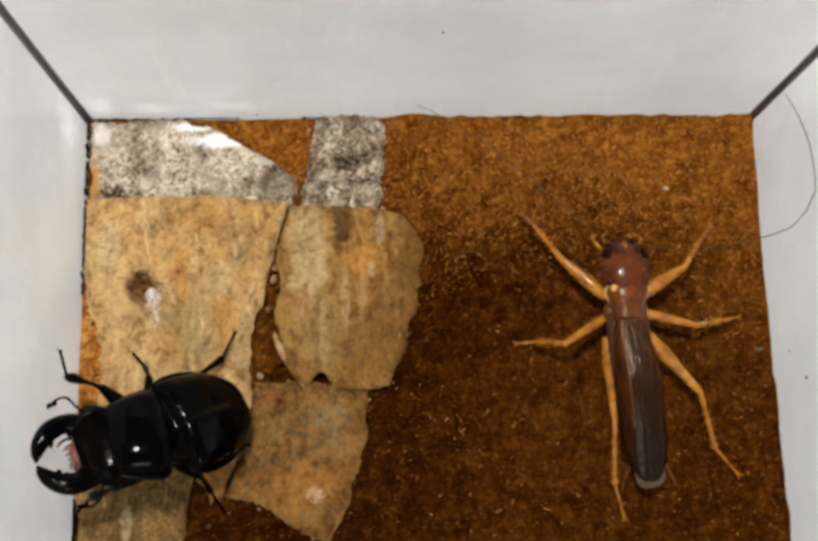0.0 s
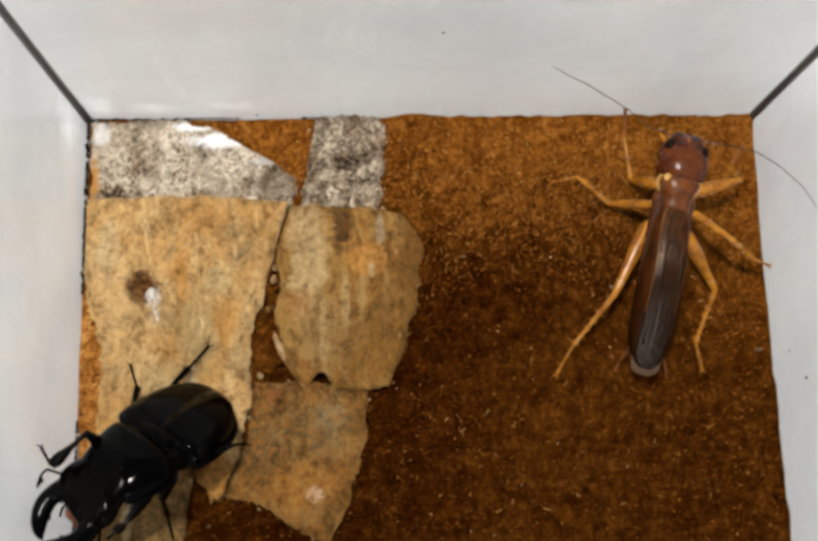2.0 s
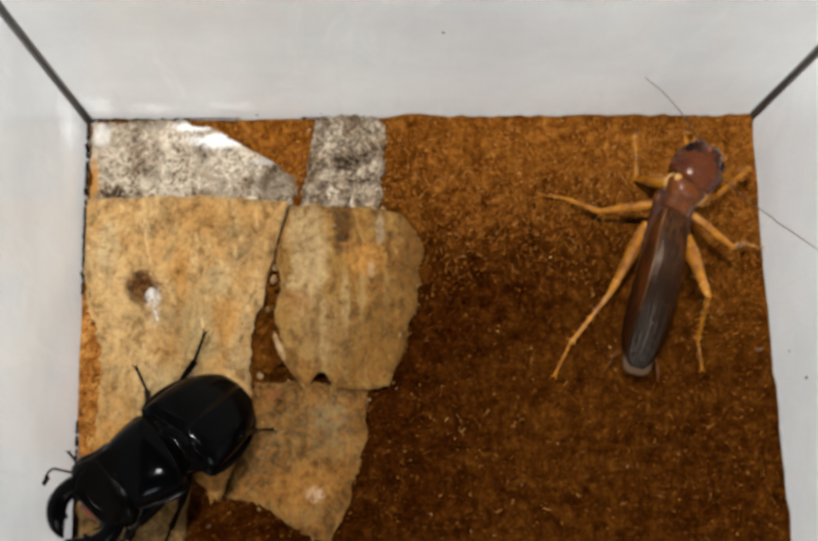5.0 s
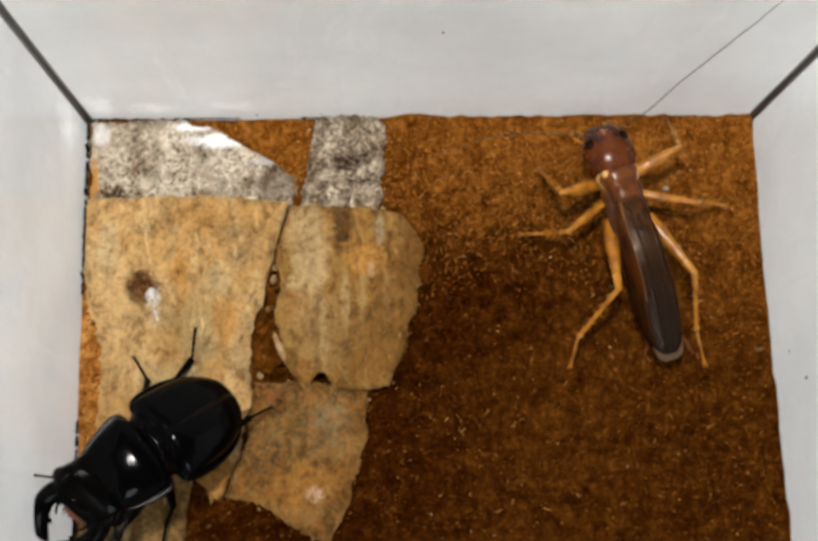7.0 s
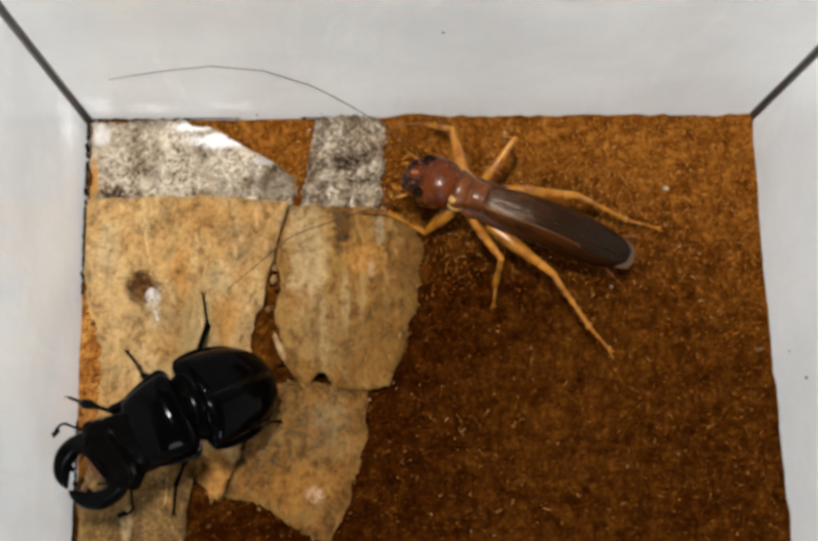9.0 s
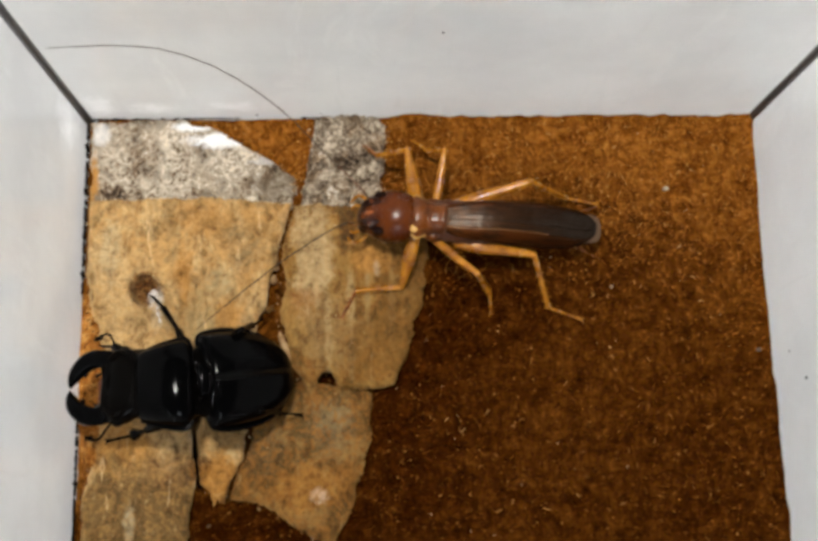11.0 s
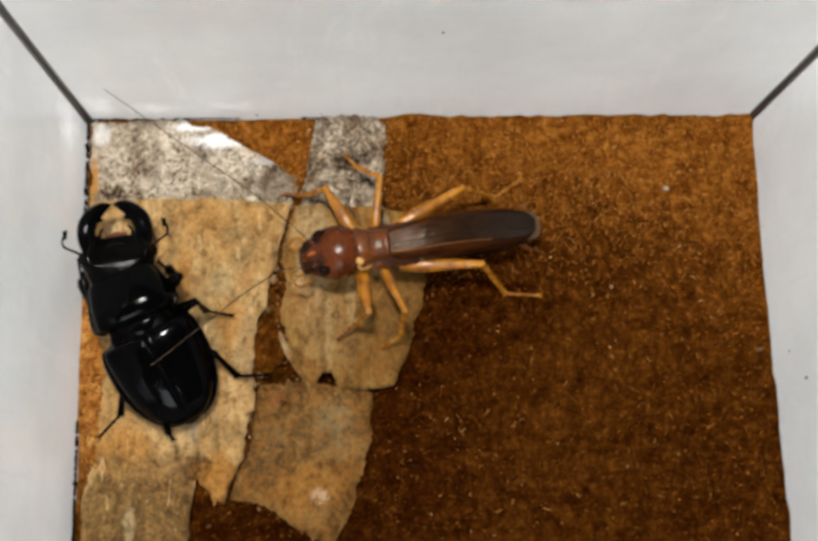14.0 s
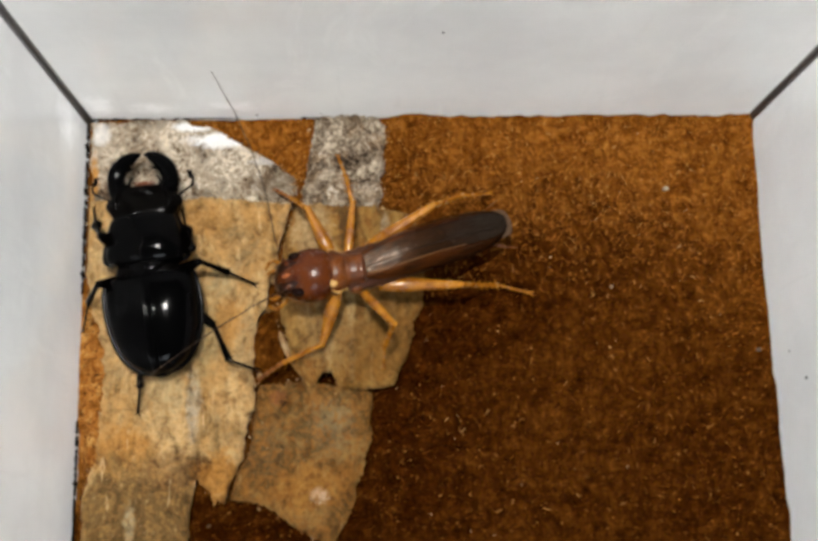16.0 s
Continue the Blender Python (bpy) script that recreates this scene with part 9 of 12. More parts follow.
    walk(CRICKET["LHt"], [
        (0, at(-26.5, 5.9, -3.6, 1.8, 173)), (0.5, at(-26.5, 5.9, -3.6, 1.8, 173)), (1, at(-14.1, 8.4, 14.9, 64.1, 121)),
        (1.5, at(-25.1, 10.4, 1.6, 21.2, 160.6)), (2, at(-25.3, 11, 0.3, 13.9, 154.2)), (2.5, at(-25.7, 10.2, -1, 8.6, 156.5)),
        (3, at(-26.1, 9.1, -3.3, 1, 159.8)), (3.5, at(-26.1, 9.3, -3.6, -1.3, 166.4)), (4, at(-26.2, 9, -3.6, -2, 166.6)),
        (4.5, at(-26.1, 9.4, -3.5, -1.3, 163.5)), (5, at(-25.7, 9.7, -6.9, -10, 153.6)), (5.5, at(-24.9, 9.5, -10.2, -17.1, 141.3)),
        (6, at(-24.7, 9.6, -10.7, -15.4, 132)), (6.5, at(-24.7, 9.6, -10.8, -14.4, 128.5)), (7, at(-22.4, 10.2, 7.7, 30.1, 131.6)),
        (7.5, at(-25.4, 9.5, 1.4, 24.2, 164.3)), (8, at(-26, 9.4, -5, -11.9, 139.3)), (8.5, at(-25.9, 9.7, -2.1, -3.8, 144.8)),
        (9, at(-24.8, 11.8, 1.2, 3.2, 146.7)), (9.5, at(-24.8, 11.6, 1.4, 7.4, 145.3)), (10, at(-25.5, 10.5, -0.1, 21.2, 143.1)),
        (10.5, at(-25.6, 9.3, 0.7, 28.5, 134.1)), (11, at(-25.7, 8, 1.5, 34.1, 123.9)), (11.5, at(-25.6, 7.3, 1.9, 37.2, 119.4)),
        (12, at(-25.6, 7.3, 1.9, 37.2, 119.4)), (12.5, at(-25.4, 7.6, 2.7, 36.8, 130.9)), (13, at(-25.4, 7.6, 2.7, 36.8, 130.9)),
        (13.5, at(-25.3, 7.6, 2.7, 36.6, 131)), (14, at(-24.5, 9.2, 4.3, 44.1, 148.5)), (14.5, at(-24.4, 10.1, 4.1, 39.8, 155.1)),
        (15, at(-24.1, 11.2, 3.9, 40, 155.1)), (15.5, at(-24.2, 11, 3.8, 40, 155.4)), (16, at(-24.3, 12.5, 2.2, 33.7, 173.3)),
    ])
    walk(CRICKET["LHa"], [
        (0, at(-44.3, 8.1, -4.2, -0.5, -171.3)), (0.5, at(-44.3, 8.1, -4.2, -0.5, -171.3)), (1, at(-18.2, 15.1, -1.3, 43.2, 142.5)),
        (1.5, at(-41, 16, -4.9, -3.3, 164.8)), (2, at(-41, 18.6, -4, -3.4, 160.1)), (2.5, at(-42, 17.3, -3.6, -3.9, 163.5)),
        (3, at(-43, 15.4, -3.6, -3.8, 168.8)), (3.5, at(-43.6, 13.6, -3.2, -3.8, 174)), (4, at(-43.7, 13.1, -3, -3.9, 174)),
        (4.5, at(-43.3, 14.5, -3.1, -4.1, 172)), (5, at(-41.6, 17.6, -3.7, -4.7, 166.8)), (5.5, at(-38.3, 20.3, -5, -5.1, 159.3)),
        (6, at(-36.3, 22.5, -5.9, -4.3, 154.3)), (6.5, at(-35.5, 23.2, -6.3, -3.9, 152.2)), (7, at(-32.7, 21.9, -1.4, 29.9, 157.3)),
        (7.5, at(-41.2, 14, -6, -7, 155.2)), (8, at(-39.4, 20.9, -1.3, 24.3, 159.1)), (8.5, at(-40.6, 20.1, -0.9, 17.7, 156)),
        (9, at(-39.8, 21.6, 0.2, 13.6, 157.8)), (9.5, at(-39.5, 21.8, -0.9, 11.5, 157.9)), (10, at(-38.9, 20.6, -6.6, -7.3, 152.9)),
        (10.5, at(-36.6, 20.7, -7.9, -11.6, 156.5)), (11, at(-34, 20.3, -8.6, -12, 160.8)), (11.5, at(-32.7, 19.8, -9, -12.1, 161.7)),
        (12, at(-32.7, 19.8, -9, -12.1, 161.7)), (12.5, at(-34.8, 18.5, -8.1, -12.1, 156.7)), (13, at(-34.8, 18.5, -8.1, -12.1, 156.7)),
        (13.5, at(-34.8, 18.5, -8, -12.3, 156.6)), (14, at(-35.5, 15.9, -8.3, -15.8, 165.1)), (14.5, at(-36.9, 15.9, -7.4, -16.4, 164.9)),
        (15, at(-36.6, 17, -7.7, -16, 162.7)), (15.5, at(-36.7, 16.7, -7.8, -15.6, 161.5)), (16, at(-39.1, 14.2, -7.7, -12.3, 144.9)),
    ])
    walk(CRICKET["RHf"], [
        (0, at(-6, -5.2, -3.6, -5.3, -144.7)), (0.5, at(-6, -5.2, -3.6, -5.3, -144.7)), (1, at(-6, -5.2, -3.6, -2.4, -154)),
        (1.5, at(-6, -5.2, -3.6, -48.7, -149.1)), (2, at(-6, -5.2, -3.6, 23.1, -137.5)), (2.5, at(-6, -5.2, -3.6, 24.4, -135.2)),
        (3, at(-6, -5.2, -3.6, -42.5, -157.1)), (3.5, at(-6, -5.2, -3.6, -44.8, -153.9)), (4, at(-6, -5.2, -3.6, -43.2, -153.4)),
        (4.5, at(-6, -5.2, -3.6, -43, -153.6)), (5, at(-6, -5.2, -3.6, -40.5, -154.2)), (5.5, at(-6, -5.2, -3.6, -33.1, -154.6)),
        (6, at(-6, -5.2, -3.6, -20.3, -153.8)), (6.5, at(-6, -5.2, -3.6, -14.2, -153.4)), (7, at(-6, -5.2, -3.6, -17.4, -159.3)),
        (7.5, at(-6, -5.2, -3.6, -10.1, -149)), (8, at(-6, -5.2, -3.6, -32.2, -155.7)), (8.5, at(-6, -5.2, -3.6, -10.3, -157.7)),
        (9, at(-6, -5.2, -3.6, -12.1, -163.4)), (9.5, at(-6, -5.2, -3.6, -12.7, -163.5)), (10, at(-6, -5.2, -3.6, -14.7, -163.3)),
        (10.5, at(-6, -5.2, -3.6, -17.6, -162.5)), (11, at(-6, -5.2, -3.6, -25.1, -162)), (11.5, at(-6, -5.2, -3.6, -27.7, -161.5)),
        (12, at(-6, -5.2, -3.6, -27.7, -161.5)), (12.5, at(-6, -5.2, -3.6, -19.3, -160.2)), (13, at(-6, -5.2, -3.6, -19.3, -160.2)),
        (13.5, at(-6, -5.2, -3.6, -19.5, -160.3)), (14, at(-6, -5.2, -3.6, -20.1, -159.3)), (14.5, at(-6, -5.2, -3.6, -18.6, -154.4)),
        (15, at(-6, -5.2, -3.6, -17.6, -157.7)), (15.5, at(-6, -5.2, -3.6, -17.9, -158.1)), (16, at(-6, -5.2, -3.6, -32.6, -167.7)),
    ])
    walk(CRICKET["RHt"], [
        (0, at(-22.7, -17, -1.7, 17.9, -166.9)), (0.5, at(-22.7, -17, -1.7, 17.9, -166.9)), (1, at(-24.4, -14.2, -2.7, 12.3, -159.2)),
        (1.5, at(-17.6, -12.1, 11.8, 50.6, -171.7)), (1.75, at(-18.7, -15, 0.1, 9.4, 172.9)), (2, at(-19.9, -18, -11.6, -32.3, 161.3)),
        (2.5, at(-19.3, -18.4, -12.1, -34, 162.7)), (2.75, at(-19.6, -14.7, -0.9, 11, -179.5)), (3, at(-19.9, -11.1, 10.2, 54.5, -153.5)),
        (3.5, at(-19.1, -11.6, 10.8, 50.9, -154.5)), (4, at(-19.4, -11.9, 10.4, 49.3, -154.8)), (4.5, at(-19.4, -11.9, 10.4, 47.9, -157.8)),
        (5, at(-20, -12, 9.7, 44.2, -165.4)), (5.5, at(-21.5, -12.6, 7.6, 38.6, -175.9)), (6, at(-23.3, -13.7, 3.5, 30.9, 174.7)),
        (6.5, at(-23.8, -14.1, 1.4, 27.7, 172.1)), (7, at(-24.3, -12.1, 2.5, 27.2, 176.5)), (7.5, at(-23.3, -15.6, 0, 18.4, 167.9)),
        (8, at(-21.8, -12.3, 7.3, 40.7, -179.7)), (8.5, at(-24.7, -12.9, 0.1, 19.3, -180)), (9, at(-25.2, -10.9, 0.7, 15.8, -178)),
        (9.5, at(-25.2, -10.9, 0.9, 17.1, -179)), (10, at(-25, -10.9, 1.6, 21.9, 179)), (10.5, at(-24.6, -11.1, 2.6, 29.4, 177.7)),
        (11, at(-23.7, -10.9, 5.1, 35.3, 177.1)), (11.5, at(-23.2, -11, 5.9, 38, 177.6)), (12, at(-23.2, -11, 5.9, 38, 177.6)),
        (12.5, at(-24.2, -11.8, 3.2, 25.5, 172.2)), (13, at(-24.2, -11.8, 3.2, 25.5, 172.2)), (13.5, at(-24.2, -11.7, 3.2, 25.3, 172.2)),
        (14, at(-24, -12, 3.5, 36.7, 176.7)), (14.5, at(-23.5, -13.6, 2.9, 33.7, 165)), (15, at(-24.1, -12.6, 2.6, 31.4, 169.7)),
        (15.5, at(-24.1, -12.5, 2.7, 32.5, 172.1)), (16, at(-22.9, -8.9, 7.4, 35, -169.8)),
    ])
    walk(CRICKET["RHa"], [
        (0, at(-39.3, -20.9, -7.2, -8.5, -147.3)), (0.5, at(-39.3, -20.9, -7.2, -8.5, -147.3)), (1, at(-40.8, -20.4, -6.6, -10.3, -147.4)),
        (1.5, at(-28.9, -13.8, -2.1, 34.7, -151.1)), (2, at(-34.3, -13.1, -2, 22.1, -151.6)), (2.5, at(-33.5, -13.9, -2, 23.4, -149.7)),
        (3, at(-29.3, -15.8, -4.4, 16.1, -156.4)), (3.5, at(-29.3, -16.5, -3.1, 25.4, -148.3)), (4, at(-30, -16.9, -3.2, 23.3, -147.8)),
        (4.5, at(-30.6, -16.4, -3, 22.6, -149.5)), (5, at(-32.5, -15.2, -2.8, 18.5, -154.1)), (5.5, at(-35.5, -13.6, -3.6, 8.7, -160.6)),
        (6, at(-38.6, -12.2, -5.7, -5.5, -167.8)), (6.5, at(-39.6, -11.9, -7, -12.2, -172.6)), (7, at(-40.3, -11.1, -5.7, -2.7, 178)),
        (7.5, at(-40, -12, -5.7, -6, -177.5)), (8, at(-35.5, -12.4, -4.4, 8.6, -161.3)), (8.5, at(-41.6, -12.9, -5.9, -0.9, -168.9)),
        (9, at(-42.5, -11.5, -4.2, -6.1, -173.8)), (9.5, at(-42.4, -11.2, -4.4, -6.7, -175.4)), (10, at(-41.7, -10.6, -5.1, -7.7, -179.3)),
        (10.5, at(-40.3, -10.4, -6.2, -9.3, 175.4)), (11, at(-38.3, -10.2, -5.3, -1.7, 173.9)), (11.5, at(-37.4, -10.4, -5.2, 0.5, 173)),
        (12, at(-37.4, -10.4, -5.2, 0.5, 173)), (12.5, at(-40.3, -9.6, -4.6, -3.7, -172)), (13, at(-40.3, -9.6, -4.6, -3.7, -172)),
        (13.5, at(-40.3, -9.5, -4.4, -3.9, -172.1)), (14, at(-38.4, -11.2, -7.3, -14.7, -154.7)), (14.5, at(-38, -9.7, -7.1, -12.4, -138.7)),
        (15, at(-39.2, -9.9, -6.8, -13.7, -146.2)), (15.5, at(-39.1, -10.4, -7, -14.5, -151.9)), (16, at(-37.4, -11.5, -2.9, 12.9, 174.1)),
    ])
    walk(CRICKET["La0"], [
        (0, at(18.9, 1, -2.6, -46.6, 55.4)), (0.5, at(18.9, 1, -2.6, -46.6, 55.4)), (1, at(18.8, -1.8, -2.8, -51.3, 30)),
        (1.5, at(18.4, 4.3, -2.9, -58.2, 104.6)), (2, at(18.8, 2.3, -2.9, -62.6, 94.8)), (2.5, at(18.9, 0.9, -2.9, -79.4, 74.8)),
        (3, at(18.8, -1.9, -2.9, -81.9, 57.1)), (3.5, at(18.3, -4.9, -2.8, -75.5, 80.9)), (4, at(18, -5.9, -2.8, -72.3, 62.4)),
        (4.5, at(18.2, -5.1, -2.9, -73.8, 75)), (5, at(18.7, -2.9, -2.9, -73.9, 90.2)), (5.5, at(18.9, 0.1, -2.9, -70.6, 86.9)),
        (6, at(18.8, 2, -2.9, -63.7, 76.8)), (6.5, at(18.7, 2.6, -2.9, -58.8, 71.9)), (7, at(18.6, 3.9, -2.1, -59.5, 89.6)),
        (7.5, at(18.2, 5.4, -2.8, -60.6, 66.9)), (8, at(18.8, 3.7, 0.5, -53.5, 55.7)), (8.5, at(18.8, 3.8, 0.5, -47.2, 77.5)),
        (9, at(18.7, 2.8, -2.8, -45.4, 58.9)), (9.5, at(18.7, 2.7, -2.9, -46.4, 54.9)), (10, at(18.7, 2.6, -2.9, -49.6, 45.1)),
        (10.5, at(18.8, 2.5, -2.9, -53.2, 31.5)), (11, at(18.8, 2.3, -2.9, -55.7, 18.3)), (11.5, at(18.8, 2.3, -2.9, -56.6, 12.4)),
        (12, at(18.8, 2.3, -2.9, -56.6, 12.4)), (12.5, at(18.4, 4.5, -2.9, -53.9, 39.3)), (13, at(18.4, 4.5, -2.9, -46.8, 28.2)),
        (13.5, at(18.4, 4.5, -2.9, -46.2, 28)), (14, at(18.7, 2.7, -3, -47.6, 10.9)), (14.5, at(18.6, 3.6, -3, -48.1, 8.7)),
        (15, at(17.5, 7.2, -3, -52.5, 20.9)), (15.5, at(17.7, 6.6, -3, -55.5, 24.7)), (16, at(18.9, -1.1, -2.9, -52.3, 20)),
    ])
    walk(CRICKET["La1"], [
        (0, at(22.1, 5.5, 3.2, -46.6, 55.4)), (0.5, at(22.1, 5.5, 3.2, -46.6, 55.4)), (1, at(23.2, 0.7, 3.4, -51.7, 30.2)),
        (1.5, at(17.4, 8.4, 3.9, -58.2, 104.6)), (2, at(18.5, 5.9, 4.2, -62.6, 94.8)), (2.5, at(19.3, 2.3, 5, -79.4, 74.8)),
        (3, at(19.5, -0.9, 5.1, -81.9, 57.1)), (3.5, at(18.6, -2.9, 4.9, -75.5, 80.9)), (4, at(19.1, -3.7, 4.8, -72.3, 62.4)),
        (4.5, at(18.8, -3, 4.8, -73.8, 75)), (5, at(18.7, -0.7, 4.8, -73.9, 90.2)), (5.5, at(19.1, 2.7, 4.6, -70.6, 86.9)),
        (6, at(19.6, 5.5, 4.3, -63.7, 76.8)), (6.5, at(20, 6.5, 4, -58.8, 71.9)), (7, at(18.7, 8, 4.8, -59.5, 89.6)), (7.5, at(19.7, 9, 4.2, -60.6, 66.9)),
        (8, at(21.5, 7.7, 6.9, -53.3, 54.5)), (8.5, at(19.9, 9.1, 6.4, -47.2, 77.5)), (9, at(21.6, 7.6, 2.9, -45.4, 58.9)),
        (9.5, at(21.9, 7.3, 2.9, -46.4, 54.9)), (10, at(22.4, 6.3, 3.2, -49.6, 45.1)), (10.5, at(22.9, 5, 3.5, -52.9, 31.5)),
        (11, at(23.1, 3.8, 3.7, -54.8, 19.4)), (11.5, at(23.1, 3.2, 3.8, -55.4, 14.2)), (12, at(23.1, 3.2, 3.8, -55.4, 14.2)),
        (12.5, at(22, 7.5, 3.6, -53.9, 39.3)), (13, at(23.2, 7.1, 3, -45.7, 29.6)), (13.5, at(23.3, 7.1, 2.9, -45, 29.6)), (14, at(24, 3.7, 2.9, -47.6, 10.9)),
        (14.5, at(23.9, 4.4, 3, -48.1, 8.7)), (15, at(22, 9, 3.4, -52.5, 20.9)), (15.5, at(21.8, 8.5, 3.6, -55.5, 24.7)), (16, at(23.5, 0.6, 3.4, -52.3, 20)),
    ])
    walk(CRICKET["La2"], [
        (0, at(25.2, 10, 9, -50.2, 52.8)), (0.5, at(25.2, 10, 9, -50.2, 52.8)), (1, at(27.5, 3.2, 9.7, -54.5, 32)), (1.5, at(16.3, 12.5, 10.7, -58, 109.6)),
        (2, at(18.2, 9.6, 11.3, -62.6, 94.8)), (2.5, at(19.7, 3.8, 12.8, -79.4, 74.8)), (3, at(20.1, 0, 13, -81.6, 55.4)),
        (3.5, at(18.9, -1, 12.6, -75.5, 80.9)), (4, at(20.3, -1.5, 12.4, -72.3, 62.4)), (4.5, at(19.4, -0.8, 12.5, -73.8, 75)),
        (5, at(18.7, 1.5, 12.5, -73.9, 90.2)), (5.5, at(19.2, 5.4, 12.2, -70.6, 86.9)), (6, at(20.4, 8.9, 11.4, -59.4, 87.9)),
        (6.5, at(21.3, 10.5, 10.8, -54.2, 90.5)), (7, at(18.7, 12, 11.7, -57.8, 86.9)), (7.5, at(21.2, 12.6, 11.2, -60.6, 66.9)),
        (8, at(24.2, 11.6, 13.3, -52.7, 47.4)), (8.5, at(21.1, 14.4, 12.3, -49.2, 61.4)), (9, at(24.5, 12.5, 8.6, -46.4, 47.6)),
        (9.5, at(25.1, 11.8, 8.7, -46.2, 44.6)), (10, at(26.1, 10, 9.3, -46.2, 39.5)), (10.5, at(27, 7.5, 9.9, -46, 35.2)),
        (11, at(27.4, 5.3, 10.3, -45.9, 32.3)), (11.5, at(27.5, 4.3, 10.4, -46.1, 31.2)), (12, at(27.5, 4.3, 10.4, -46.1, 31.2)),
        (12.5, at(25.7, 10.5, 10.1, -53.9, 39.3)), (13, at(28.1, 9.8, 8.7, -42.5, 34.2)), (13.5, at(28.2, 9.9, 8.6, -42, 34)),
        (14, at(29.3, 4.7, 8.8, -48.1, 24.1)), (14.5, at(29.1, 5.2, 8.9, -46.7, 21)), (15, at(26.6, 10.7, 9.7, -52.6, 21.6)),
        (15.5, at(26, 10.4, 10.2, -55.5, 24.7)), (16, at(28.1, 2.3, 9.7, -51.2, 21.7)),
    ])
    walk(CRICKET["La3"], [
        (0, at(28.3, 14.1, 15.1, -51.4, 53.3)), (0.5, at(28.3, 14.1, 15.1, -51.4, 53.3)), (1, at(31.4, 5.6, 16.2, -55.7, 34)),
        (1.5, at(14.9, 16.5, 17.5, -58.4, 113.2)), (2, at(17.9, 13.3, 18.4, -63.5, 82.4)), (2.5, at(20.1, 5.2, 20.7, -79.4, 74.8)),
        (3, at(20.7, 1, 20.9, -76.4, 38.4)), (3.5, at(19.2, 1, 20.4, -75.4, 52.3)), (4, at(21.4, 0.6, 20, -76.1, 52.5)), (4.5, at(20, 1.3, 20.2, -74.6, 69.5)),
        (5, at(18.7, 3.8, 20.2, -73.9, 90.2)), (5.5, at(19.4, 8, 19.7, -65.2, 91.8)), (6, at(20.6, 13, 18.3, -56.6, 94)),
        (6.5, at(21.3, 15.2, 17.3, -54, 93.4)), (7, at(18.9, 16.3, 18.5, -56.1, 84.1)), (7.5, at(22.8, 16.2, 18.1, -59, 63.1)),
        (8, at(27.5, 15.1, 19.7, -53.8, 48.4)), (8.5, at(23.6, 19, 18.3, -50.3, 61.7)), (9, at(28.2, 16.5, 14.3, -47.5, 45.1)),
        (9.5, at(29, 15.7, 14.5, -47.2, 43.9)), (10, at(30.3, 13.5, 15.1, -47.1, 42.4)), (10.5, at(31.5, 10.7, 15.7, -47, 40.8)),
        (11, at(32.1, 8.3, 16, -46.8, 39.6)), (11.5, at(32.2, 7.2, 16.2, -46.7, 39.1)), (12, at(32.2, 7.2, 16.2, -46.7, 39.1)),
        (12.5, at(29.3, 13.4, 16.5, -55.3, 46.6)), (13, at(32.9, 13.1, 14.1, -44.2, 39.1)), (13.5, at(33.1, 13.2, 13.9, -43.6, 39.3)),
        (14, at(34.2, 6.9, 14.8, -48.9, 29.8)), (14.5, at(34.2, 7.1, 14.7, -47.7, 23)), (15, at(31.1, 12.5, 16.1, -53.5, 35.7)),
        (15.5, at(30.1, 12.3, 16.8, -56.1, 38.9)), (16, at(32.8, 4.1, 16, -51.4, 23)),
    ])
